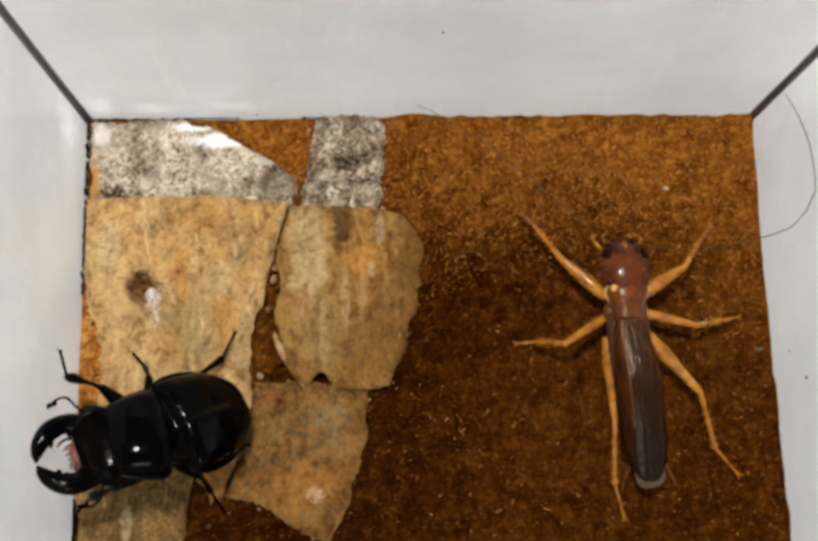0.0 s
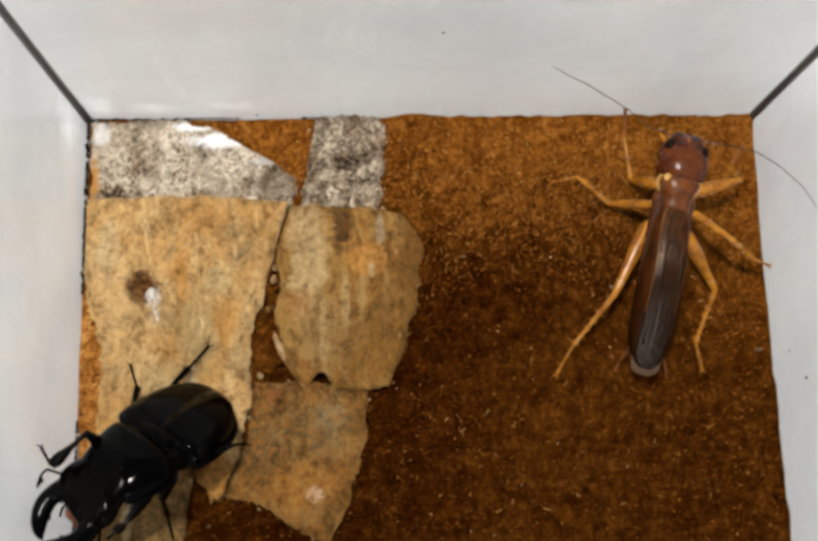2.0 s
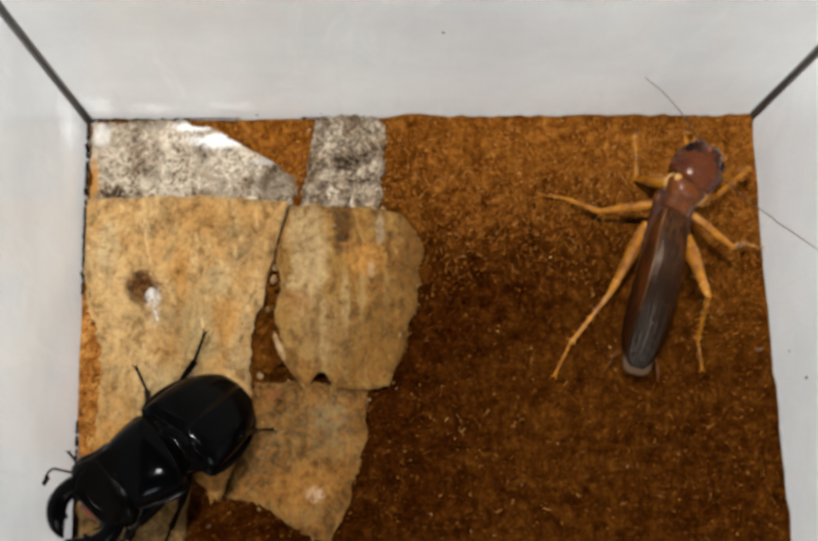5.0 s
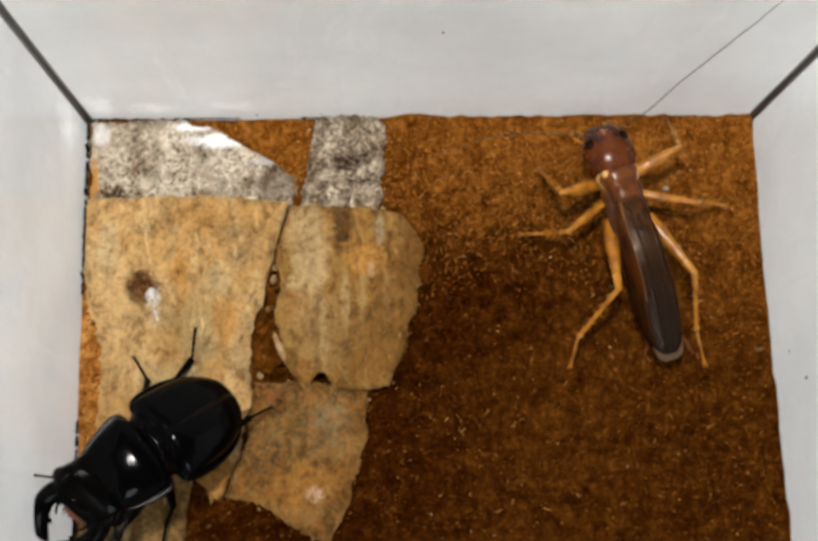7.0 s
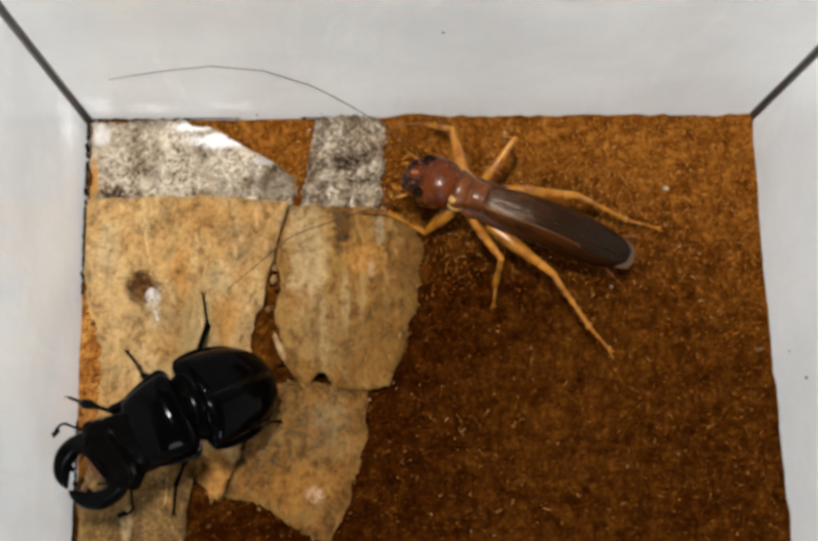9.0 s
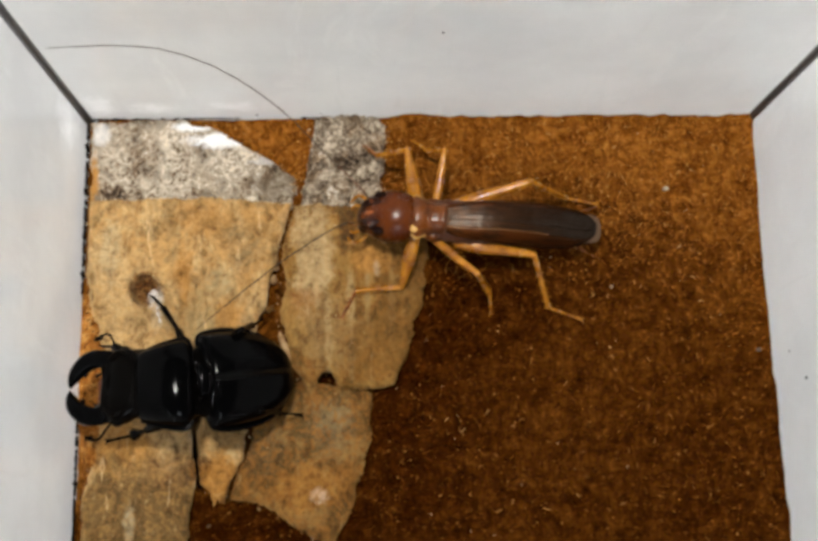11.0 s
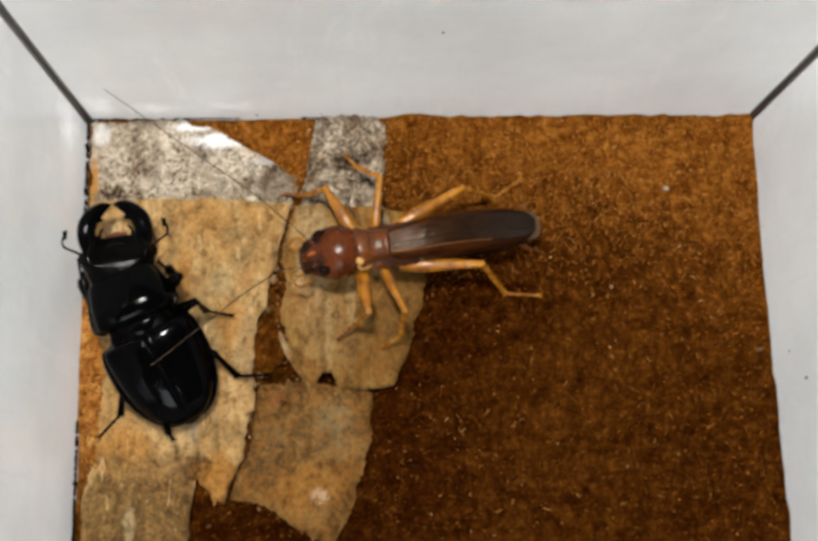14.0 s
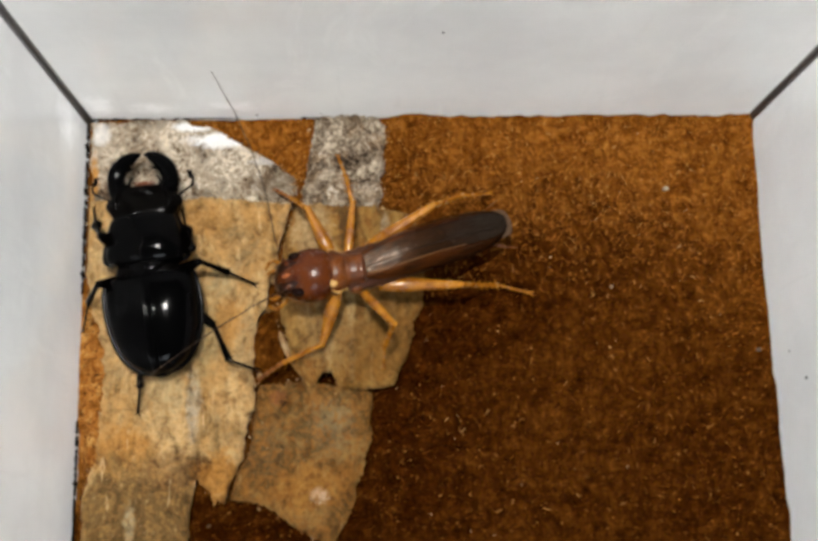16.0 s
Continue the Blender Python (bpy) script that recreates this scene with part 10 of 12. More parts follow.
    walk(CRICKET["La4"], [
        (0, at(31.3, 18.1, 21.4, -52.6, 53.9)), (0.5, at(31.3, 18.1, 21.4, -52.6, 53.9)), (1, at(35.1, 8.2, 22.8, -56.7, 37.5)),
        (1.5, at(13.2, 20.3, 24.3, -59.2, 113.4)), (2, at(18.3, 16.8, 25.6, -64.3, 81.1)), (2.5, at(20.5, 6.6, 28.6, -80.8, 53.6)),
        (3, at(22.2, 2.2, 28.7, -77.2, 42.2)), (3.5, at(20.5, 2.6, 28.1, -76, 52.6)), (4, at(22.6, 2.1, 27.8, -77.4, 53.3)),
        (4.5, at(20.7, 3.3, 27.9, -75.9, 62.2)), (5, at(18.7, 6, 27.8, -71.1, 84.6)), (5.5, at(19.2, 11.4, 27, -63, 93.8)),
        (6, at(20.3, 17.4, 25, -57.4, 94.1)), (6.5, at(21, 19.9, 23.8, -54.9, 93.4)), (7, at(19.4, 20.7, 25.1, -57, 84.6)),
        (7.5, at(24.6, 19.9, 25, -59.7, 63.1)), (8, at(30.6, 18.7, 26.1, -55, 49.8)), (8.5, at(26, 23.5, 24.5, -52.6, 55.2)),
        (9, at(32.1, 20.4, 20.2, -48.8, 45.4)), (9.5, at(32.9, 19.4, 20.4, -48.4, 44.2)), (10, at(34.4, 17.2, 21, -48.4, 42.8)),
        (10.5, at(35.6, 14.3, 21.5, -48.2, 41.1)), (11, at(36.3, 11.7, 21.9, -48.1, 39.8)), (11.5, at(36.5, 10.7, 22, -48, 39.2)),
        (12, at(36.5, 10.7, 22, -48, 39.2)), (12.5, at(32.5, 16.8, 23.1, -56.3, 46.8)), (13, at(37.4, 16.8, 19.7, -45.6, 43.6)),
        (13.5, at(37.6, 16.8, 19.4, -45.1, 43.5)), (14, at(38.8, 9.5, 20.8, -50.1, 30.1)), (14.5, at(39.2, 9.3, 20.7, -48.9, 23.4)),
        (15, at(35, 15.3, 22.5, -54.6, 36.7)), (15.5, at(33.6, 15.1, 23.4, -56.7, 42.6)), (16, at(37.3, 6.1, 22.2, -52.6, 23.4)),
    ])
    walk(CRICKET["La5"], [
        (0, at(34.1, 22, 27.7, -53.8, 55.4)), (0.5, at(34.1, 22, 27.7, -53.8, 55.4)), (1, at(38.6, 10.8, 29.5, -58.2, 38.7)),
        (1.5, at(11.6, 24.1, 31.2, -60.2, 113.6)), (2, at(18.9, 20.2, 32.8, -65.2, 81.9)), (2.5, at(21.2, 7.6, 36.5, -73.9, 78.2)),
        (3, at(23.5, 3.4, 36.5, -73.8, 60)), (3.5, at(21.6, 4.2, 35.9, -76.7, 56.3)), (4, at(23.6, 3.5, 35.6, -77.9, 58.4)),
        (4.5, at(21.6, 5.1, 35.7, -76.5, 65.3)), (5, at(18.9, 8.6, 35.4, -70.2, 83.4)), (5.5, at(19, 15, 34.1, -63.8, 94.1)),
        (6, at(20, 21.7, 31.8, -58.4, 94.6)), (6.5, at(20.7, 24.5, 30.3, -56, 95.1)), (7, at(19.8, 25.1, 31.8, -58, 85.1)),
        (7.5, at(26.5, 23.5, 31.9, -60.5, 65.8)), (8, at(33.6, 22.2, 32.7, -55.9, 51.9)), (8.5, at(28.8, 27.5, 30.9, -54.3, 51.7)),
        (9, at(35.8, 24.1, 26.3, -50, 45.6)), (9.5, at(36.8, 23.1, 26.4, -49.7, 44.4)), (10, at(38.3, 20.8, 26.9, -49.6, 43)),
        (10.5, at(39.7, 17.8, 27.5, -49.5, 41.3)), (11, at(40.4, 15.2, 27.8, -49.3, 40)), (11.5, at(40.6, 14, 27.9, -49.3, 39.4)),
        (12, at(40.6, 14, 27.9, -49.3, 39.4)), (12.5, at(35.5, 20, 29.7, -57.2, 46.5)), (13, at(41.5, 20.6, 25.4, -46.9, 43.5)),
        (13.5, at(41.7, 20.7, 25.1, -46.4, 43.5)), (14, at(43.2, 12.1, 27, -51.3, 31.7)), (14.5, at(44, 11.3, 26.7, -50.1, 26.9)),
        (15, at(38.7, 18.1, 29, -55.7, 37.8)), (15.5, at(36.8, 18.1, 30.1, -57.7, 42.5)), (16, at(41.8, 8, 28.6, -53.8, 24)),
    ])
    walk(CRICKET["La6"], [
        (0, at(36.8, 25.9, 34.2, -55.2, 56)), (0.5, at(36.8, 25.9, 34.2, -55.2, 56)), (1, at(41.9, 13.5, 36.3, -58.1, 51.5)),
        (1.5, at(10, 27.7, 38.1, -61.1, 113.5)), (2, at(19.3, 23.6, 40.1, -65.6, 87.9)), (2.5, at(21.7, 9.8, 44.2, -71.1, 83.8)),
        (3, at(24.6, 5.3, 44.1, -73.9, 64.4)), (3.5, at(22.7, 5.7, 43.7, -75.3, 67.2)), (4, at(24.5, 5, 43.4, -74.8, 73.6)),
        (4.5, at(22.4, 6.8, 43.4, -74.6, 76.1)), (5, at(19.2, 11.2, 42.9, -70.6, 85.4)), (5.5, at(18.8, 18.5, 41.3, -64.5, 96.5)),
        (6, at(19.6, 25.9, 38.6, -59.6, 101.5)), (6.5, at(20.3, 28.9, 36.9, -57.3, 101.9)), (7, at(20.2, 29.3, 38.6, -58.5, 92.1)),
        (7.5, at(28.1, 27.1, 38.9, -60.9, 71.4)), (8, at(36.4, 25.7, 39.3, -57.1, 53.2)), (8.5, at(31.7, 31.1, 37.4, -55.6, 52.6)),
        (9, at(39.3, 27.8, 32.4, -51.3, 45.9)), (9.5, at(40.5, 26.8, 32.5, -51, 44.8)), (10, at(42, 24.3, 33, -50.9, 43.8)),
        (10.5, at(43.6, 21.2, 33.6, -50.8, 42.7)), (11, at(44.4, 18.5, 33.9, -50.6, 41.8)), (11.5, at(44.7, 17.4, 34, -50.5, 41.5)),
        (12, at(44.7, 17.4, 34, -50.5, 41.5)), (12.5, at(38.5, 23.1, 36.5, -58.2, 46.9)), (13, at(45.4, 24.4, 31.2, -48.3, 42.7)),
        (13.5, at(45.7, 24.5, 30.9, -47.9, 44.8)), (14, at(47.5, 14.7, 33.2, -52.6, 33.5)), (14.5, at(48.6, 13.7, 32.8, -51.1, 31.8)),
        (15, at(42.2, 20.8, 35.6, -56.7, 37.6)), (15.5, at(39.9, 21, 36.9, -58.6, 42.8)), (16, at(46.1, 9.9, 35, -54.9, 25.9)),
    ])
    walk(CRICKET["La7"], [
        (0, at(39.4, 29.7, 40.8, -56.5, 56.7)), (0.5, at(39.4, 29.7, 40.8, -56.5, 56.7)), (1, at(44.6, 16.8, 43.1, -58.2, 58.4)),
        (1.5, at(8.5, 31.3, 45.1, -62.1, 113.7)), (2, at(19.5, 26.9, 47.3, -66.4, 89)), (2.5, at(21.9, 12.4, 51.7, -71.6, 85.4)),
        (3, at(25.6, 7.3, 51.8, -74.5, 67.6)), (3.5, at(23.5, 7.6, 51.4, -75.9, 70.7)), (4, at(25.1, 7, 51.1, -75.4, 76.9)),
        (4.5, at(22.9, 8.8, 51.1, -74.5, 80.2)), (5, at(19.5, 13.9, 50.5, -70.8, 88.6)), (5.5, at(18.4, 22, 48.5, -65.2, 98.4)),
        (6, at(18.8, 29.9, 45.5, -60.5, 101.4)), (6.5, at(19.5, 33.1, 43.7, -58.3, 101.8)), (7, at(20, 33.5, 45.4, -59.5, 92.9)),
        (7.5, at(29.3, 30.8, 45.8, -61.8, 71.7)), (8, at(39, 29.2, 46, -58.4, 54.7)), (8.5, at(34.4, 34.7, 44, -55.3, 68.6)),
        (9, at(42.8, 31.4, 38.6, -52.7, 46.2)), (9.5, at(44, 30.3, 38.7, -52.3, 45.3)), (10, at(45.7, 27.8, 39.2, -52.3, 44.5)),
        (10.5, at(47.3, 24.7, 39.8, -52.1, 43.7)), (11, at(48.2, 21.9, 40.1, -52, 43.1)), (11.5, at(48.5, 20.7, 40.2, -51.9, 42.8)),
        (12, at(48.5, 20.7, 40.2, -51.9, 42.8)), (12.5, at(41.4, 26.2, 43.3, -59.3, 46.9)), (13, at(49.3, 28, 37.2, -49.7, 42.6)),
        (13.5, at(49.5, 28.3, 36.8, -49.4, 44.7)), (14, at(51.5, 17.4, 39.6, -53.8, 33.7)), (14.5, at(52.9, 16.3, 39.1, -52.5, 32)),
        (15, at(45.7, 23.5, 42.3, -57.7, 37.4)), (15.5, at(43, 23.8, 43.7, -59.5, 42.3)), (16, at(50.3, 11.9, 41.6, -56.2, 26.4)),
    ])
    walk(CRICKET["La8"], [
        (0, at(41.8, 33.4, 47.4, -57.9, 57.4)), (0.5, at(41.8, 33.4, 47.4, -57.9, 57.4)), (1, at(46.8, 20.4, 49.9, -57.7, 74.1)),
        (1.5, at(7, 34.7, 52.2, -63.1, 114)), (2, at(19.5, 30.1, 54.7, -67.3, 89.9)), (2.5, at(22.1, 14.9, 59.3, -72.2, 87.2)),
        (3, at(26.4, 9.3, 59.5, -75.1, 71.1)), (3.5, at(24.1, 9.4, 59.2, -76.5, 74.4)), (4, at(25.5, 8.9, 58.9, -76, 80.4)),
        (4.5, at(23.3, 10.9, 58.9, -75, 82.9)), (5, at(19.5, 16.5, 58, -71.3, 89.9)), (5.5, at(17.9, 25.3, 55.8, -65.9, 98.7)),
        (6, at(18, 33.7, 52.4, -61.4, 101.4)), (6.5, at(18.6, 37.2, 50.5, -59.3, 101.7)), (7, at(19.8, 37.5, 52.3, -60.4, 93.3)),
        (7.5, at(30.5, 34.4, 52.9, -62.7, 72.1)), (8, at(41.4, 32.6, 52.8, -59.6, 56.2)), (8.5, at(36.1, 38.9, 50.5, -54.8, 77.2)),
        (9, at(46.2, 34.9, 45, -54.4, 53.7)), (9.5, at(47.5, 33.8, 45, -53.9, 52.2)), (10, at(49.2, 31.3, 45.6, -53.8, 49.9)),
        (10.5, at(50.8, 28, 46.1, -53.5, 46.8)), (11, at(51.8, 25.3, 46.4, -53.3, 44)), (11.5, at(52.1, 24.1, 46.5, -53.2, 42.9)),
        (12, at(52.1, 24.1, 46.5, -53.2, 42.9)), (12.5, at(44.2, 29.2, 50.2, -60.2, 46.5)), (13, at(53.1, 31.5, 43.3, -51.2, 42.6)),
        (13.5, at(53.2, 32, 42.9, -50.9, 44.5)), (14, at(55.4, 20, 46, -55.1, 33.9)), (14.5, at(57, 18.9, 45.4, -54.1, 29.5)),
        (15, at(49.1, 26.1, 49.1, -58.7, 36.5)), (15.5, at(46, 26.5, 50.6, -60.4, 41.7)), (16, at(54.2, 13.9, 48.2, -57.4, 26.9)),
    ])
    walk(CRICKET["La9"], [
        (0, at(44.1, 37, 54.2, -59, 63.8)), (0.5, at(44.1, 37, 54.2, -59, 63.8)), (1, at(47.9, 24.5, 56.6, -58.6, 80.6)),
        (1.5, at(5.5, 38, 59.4, -64.2, 114.2)), (2, at(19.5, 33.2, 62.1, -68.2, 90.9)), (2.5, at(22.3, 17.4, 66.9, -72.8, 88.6)),
        (3, at(27.1, 11.2, 67.3, -73.5, 80.3)), (3.5, at(24.6, 11.2, 67, -77.1, 78.5)), (4, at(25.9, 10.9, 66.6, -76.5, 84.1)),
        (4.5, at(23.5, 13, 66.6, -75.5, 85.9)), (5, at(19.5, 19.1, 65.6, -71.9, 91.3)), (5.5, at(17.4, 28.5, 63.1, -66.7, 99)),
        (6, at(17.3, 37.5, 59.4, -62.4, 101.4)), (6.5, at(17.8, 41.2, 57.4, -60.4, 101.7)), (7, at(19.6, 41.5, 59.3, -61.4, 97.5)),
        (7.5, at(31.6, 37.9, 60, -63.6, 72.8)), (8, at(43.6, 36, 59.7, -61, 58.1)), (8.5, at(37.1, 43.4, 57.1, -56.2, 77.9)),
        (9, at(48.9, 38.6, 51.5, -55.5, 62)), (9.5, at(50.4, 37.5, 51.5, -55.3, 59.1)), (10, at(52.2, 34.9, 52, -55.2, 54.4)),
        (10.5, at(54.1, 31.5, 52.5, -54.9, 49.1)), (11, at(55.3, 28.6, 52.8, -54.7, 44.8)), (11.5, at(55.6, 27.3, 52.9, -54.7, 43.1)),
        (12, at(55.6, 27.3, 52.9, -54.7, 43.1)), (12.5, at(46.9, 32.1, 57.1, -61.2, 46.1)), (13, at(56.8, 34.9, 49.5, -52.8, 42.5)),
        (13.5, at(56.8, 35.5, 49.1, -52.5, 44.3)), (14, at(59.2, 22.5, 52.6, -56.5, 34.1)), (14.5, at(61.1, 21.2, 51.9, -55.5, 29.4)),
        (15, at(52.5, 28.6, 55.9, -59.7, 36.2)), (15.5, at(48.9, 29.2, 57.6, -61.2, 40)), (16, at(58.1, 15.9, 55, -58.7, 27.4)),
    ])
    walk(CRICKET["La10"], [
        (0, at(45.9, 40.7, 61.1, -60.3, 65.9)), (0.5, at(45.9, 40.7, 61.1, -60.3, 65.9)), (1, at(48.6, 28.6, 63.5, -58.7, 91.3)),
        (1.5, at(4.1, 41.2, 66.5, -65.3, 125.5)), (2, at(19.5, 36.1, 69.5, -68.7, 94.9)), (2.5, at(22.3, 19.7, 74.6, -73.2, 90.6)),
        (3, at(27.5, 13.4, 74.9, -73.6, 84.2)), (3.5, at(25, 12.9, 74.8, -76.2, 86.1)), (4, at(26.1, 12.7, 74.4, -75.7, 90.6)),
        (4.5, at(23.7, 15, 74.3, -74.8, 91.8)), (5, at(19.5, 21.6, 73.2, -71.8, 95.9)), (5.5, at(16.9, 31.6, 70.4, -67.4, 100.8)),
        (6, at(16.6, 41.1, 66.5, -63.4, 101.6)), (6.5, at(17, 45.1, 64.3, -61.5, 101.6)), (7, at(19.1, 45.3, 66.3, -62.1, 102.1)),
        (7.5, at(32.7, 41.3, 67.2, -64.5, 75)), (8, at(45.7, 39.3, 66.7, -61.4, 63.4)), (8.5, at(38.1, 47.8, 63.7, -57.6, 78.9)),
        (9, at(51.1, 42.6, 58.1, -57, 62)), (9.5, at(52.7, 41.4, 58, -56.7, 59.1)), (10, at(54.9, 38.6, 58.6, -56.6, 54.4)),
        (10.5, at(57.1, 35, 59.1, -56.4, 49.2)), (11, at(58.5, 31.8, 59.3, -56.2, 45)), (11.5, at(59, 30.5, 59.4, -56.1, 43.3)),
        (12, at(59, 30.5, 59.4, -56.1, 43.3)), (12.5, at(49.6, 34.9, 64.1, -62.3, 45.7)), (13, at(60.4, 38.2, 55.9, -54.6, 45)),
        (13.5, at(60.3, 38.9, 55.5, -54, 43.8)), (14, at(62.9, 25, 59.3, -57.8, 34.4)), (14.5, at(65, 23.4, 58.5, -56.9, 29.8)),
        (15, at(55.7, 31, 62.8, -60.7, 35.9)), (15.5, at(51.9, 31.6, 64.6, -61.6, 36.2)), (16, at(61.8, 17.8, 61.8, -59.8, 29.6)),
    ])
    walk(CRICKET["La11"], [
        (0, at(47.5, 44.3, 68, -61.8, 66.8)), (0.5, at(47.5, 44.3, 68, -61.8, 66.8)), (1, at(48.5, 32.7, 70.3, -59.4, 101.5)),
        (1.5, at(2.1, 43.9, 73.8, -66.3, 125.8)), (2, at(19.2, 39, 76.9, -69.6, 96.5)), (2.5, at(22.3, 22, 82.2, -73.7, 92.6)),
        (3, at(27.7, 15.7, 82.6, -74.1, 87.5)), (3.5, at(25.1, 14.9, 82.5, -75.9, 91.4)), (4, at(26, 14.7, 82.2, -75.8, 94.8)),
        (4.5, at(23.6, 17.1, 82.1, -74.8, 95.6)), (5, at(19.2, 24.1, 80.8, -72, 98.8)), (5.5, at(16.3, 34.7, 77.8, -68.2, 101.3)),
        (6, at(15.8, 44.6, 73.7, -64.4, 101.6)), (6.5, at(16.2, 48.9, 71.4, -62.6, 101.5)), (7, at(18.3, 48.9, 73.4, -63.1, 102.5)),
        (7.5, at(33.6, 44.6, 74.4, -65.4, 75.4)), (8, at(47.4, 42.7, 73.8, -62.4, 66.7)), (8.5, at(38.9, 52, 70.5, -58.9, 80.4)),
        (9, at(53.1, 46.5, 64.8, -58.3, 62)), (9.5, at(55, 45.2, 64.7, -58.1, 59.1)), (10, at(57.4, 42.2, 65.3, -58, 54.6)),
        (10.5, at(60, 38.3, 65.7, -57.8, 49.6)), (11, at(61.7, 35, 66, -57.6, 45.6)), (11.5, at(62.2, 33.6, 66, -57.5, 44.1)),
        (12, at(62.2, 33.6, 66, -57.5, 44.1)), (12.5, at(52.2, 37.5, 71.2, -63.2, 45)), (13, at(63.7, 41.4, 62.4, -56.4, 47.2)),
        (13.5, at(63.7, 42.1, 61.9, -55.7, 43.6)), (14, at(66.4, 27.4, 66, -59.2, 34.7)), (14.5, at(68.8, 25.6, 65.2, -58.4, 30.4)),
        (15, at(58.9, 33.2, 69.8, -61.8, 35.6)), (15.5, at(55, 33.9, 71.6, -62.6, 35.7)), (16, at(65.3, 19.8, 68.7, -61.1, 30.4)),
    ])
    walk(CRICKET["La12"], [
        (0, at(49, 47.8, 75.1, -63.3, 68.6)), (0.5, at(49, 47.8, 75.1, -63.3, 68.6)), (1, at(47.7, 36.7, 77.2, -60.5, 102.9)),
        (1.5, at(0.3, 46.5, 81.1, -67.4, 126)), (2, at(18.9, 41.8, 84.4, -70.5, 97.7)), (2.5, at(22.2, 24.3, 89.9, -74.1, 94.9)),
        (3, at(27.8, 17.9, 90.3, -71, 99.2)), (3.5, at(25, 16.8, 90.3, -76.3, 95.3)), (4, at(25.9, 16.7, 89.9, -76.2, 98.6)),
        (4.5, at(23.4, 19.1, 89.8, -75.2, 98.5)), (5, at(18.8, 26.5, 88.4, -72.6, 100.1)), (5.5, at(15.7, 37.6, 85.2, -69, 101.6)),
        (6, at(15.1, 48, 80.9, -65.5, 101.5)), (6.5, at(15.5, 52.5, 78.5, -63.7, 101.4)), (7, at(17.5, 52.5, 80.5, -64.2, 102.9)),
        (7.5, at(34.4, 47.8, 81.7, -66.4, 75.9)), (8, at(48.9, 46.1, 80.8, -63.7, 69.1)), (8.5, at(39.6, 56.1, 77.3, -60.4, 81.6)),
        (9, at(55.1, 50.2, 71.6, -59.9, 62)), (9.5, at(57.1, 48.8, 71.5, -59.6, 59.2)), (10, at(59.9, 45.6, 72.1, -59.5, 54.9)),
        (10.5, at(62.8, 41.6, 72.5, -59.3, 50)), (11, at(64.7, 38.1, 72.7, -59.1, 46.3)), (11.5, at(65.3, 36.6, 72.8, -59, 44.8)),
        (12, at(65.3, 36.6, 72.8, -59, 44.8)), (12.5, at(54.7, 40.1, 78.3, -64.3, 44.5)), (13, at(66.7, 44.7, 69.1, -58, 47)),
        (13.5, at(67, 45.3, 68.5, -57.4, 43.5)), (14, at(69.8, 29.8, 72.9, -60.6, 34.9)), (14.5, at(72.4, 27.7, 72, -59.9, 30.9)),
        (15, at(61.9, 35.4, 76.9, -62.9, 35.3)), (15.5, at(58, 36, 78.7, -63.5, 35.2)), (16, at(68.6, 21.7, 75.7, -62.4, 31.1)),
    ])
    walk(CRICKET["La13"], [
        (0, at(50.3, 51.1, 82.2, -64.2, 77.2)), (0.5, at(50.3, 51.1, 82.2, -64.2, 77.2)), (1, at(46.8, 40.6, 84.2, -61.7, 103.5)),
        (1.5, at(-1.6, 49, 88.5, -68.6, 126.2)), (2, at(18.6, 44.4, 92, -71.4, 99)), (2.5, at(22, 26.5, 97.6, -74.5, 97)),
        (3, at(27.4, 20.5, 97.9, -71.5, 101.6)), (3.5, at(24.9, 18.7, 98.1, -76.6, 99.4)), (4, at(25.6, 18.6, 97.7, -76.5, 102.6)),
        (4.5, at(23.1, 21.2, 97.5, -75.6, 101.6)), (5, at(18.4, 28.9, 96.1, -73.1, 101.5)), (5.5, at(15.2, 40.4, 92.7, -69.8, 101.9)),
        (6, at(14.5, 51.2, 88.2, -66.6, 101.5)), (6.5, at(14.8, 55.9, 85.6, -64.9, 101.2)), (7, at(16.7, 55.8, 87.7, -65.3, 103.3)),
        (7.5, at(35.2, 50.9, 89, -67.4, 76.4)), (8, at(50.1, 49.4, 88, -65, 71.7)), (8.5, at(40.1, 60, 84.3, -61.8, 82.9)),
        (9, at(57, 53.7, 78.5, -61.3, 62.1)), (9.5, at(59.2, 52.3, 78.4, -61.1, 59.2)), (10, at(62.2, 48.9, 78.9, -61, 54.9)),
        (10.5, at(65.4, 44.7, 79.4, -60.8, 50.2)), (11, at(67.5, 41, 79.6, -60.7, 46.5)), (11.5, at(68.3, 39.5, 79.6, -60.6, 45)),
        (12, at(68.3, 39.5, 79.6, -60.6, 45)), (12.5, at(57.2, 42.5, 85.5, -65.3, 43.9)), (13, at(69.6, 47.8, 75.9, -59.7, 46.7)),
        (13.5, at(70.1, 48.2, 75.3, -59.2, 43.2)), (14, at(73, 32, 79.9, -62, 35.3)), (14.5, at(75.9, 29.8, 78.9, -61.3, 31.5)),
        (15, at(64.9, 37.6, 84, -63.9, 34.9)), (15.5, at(60.9, 38.1, 85.9, -64.5, 34.7)), (16, at(71.8, 23.6, 82.8, -63.7, 31.7)),
    ])
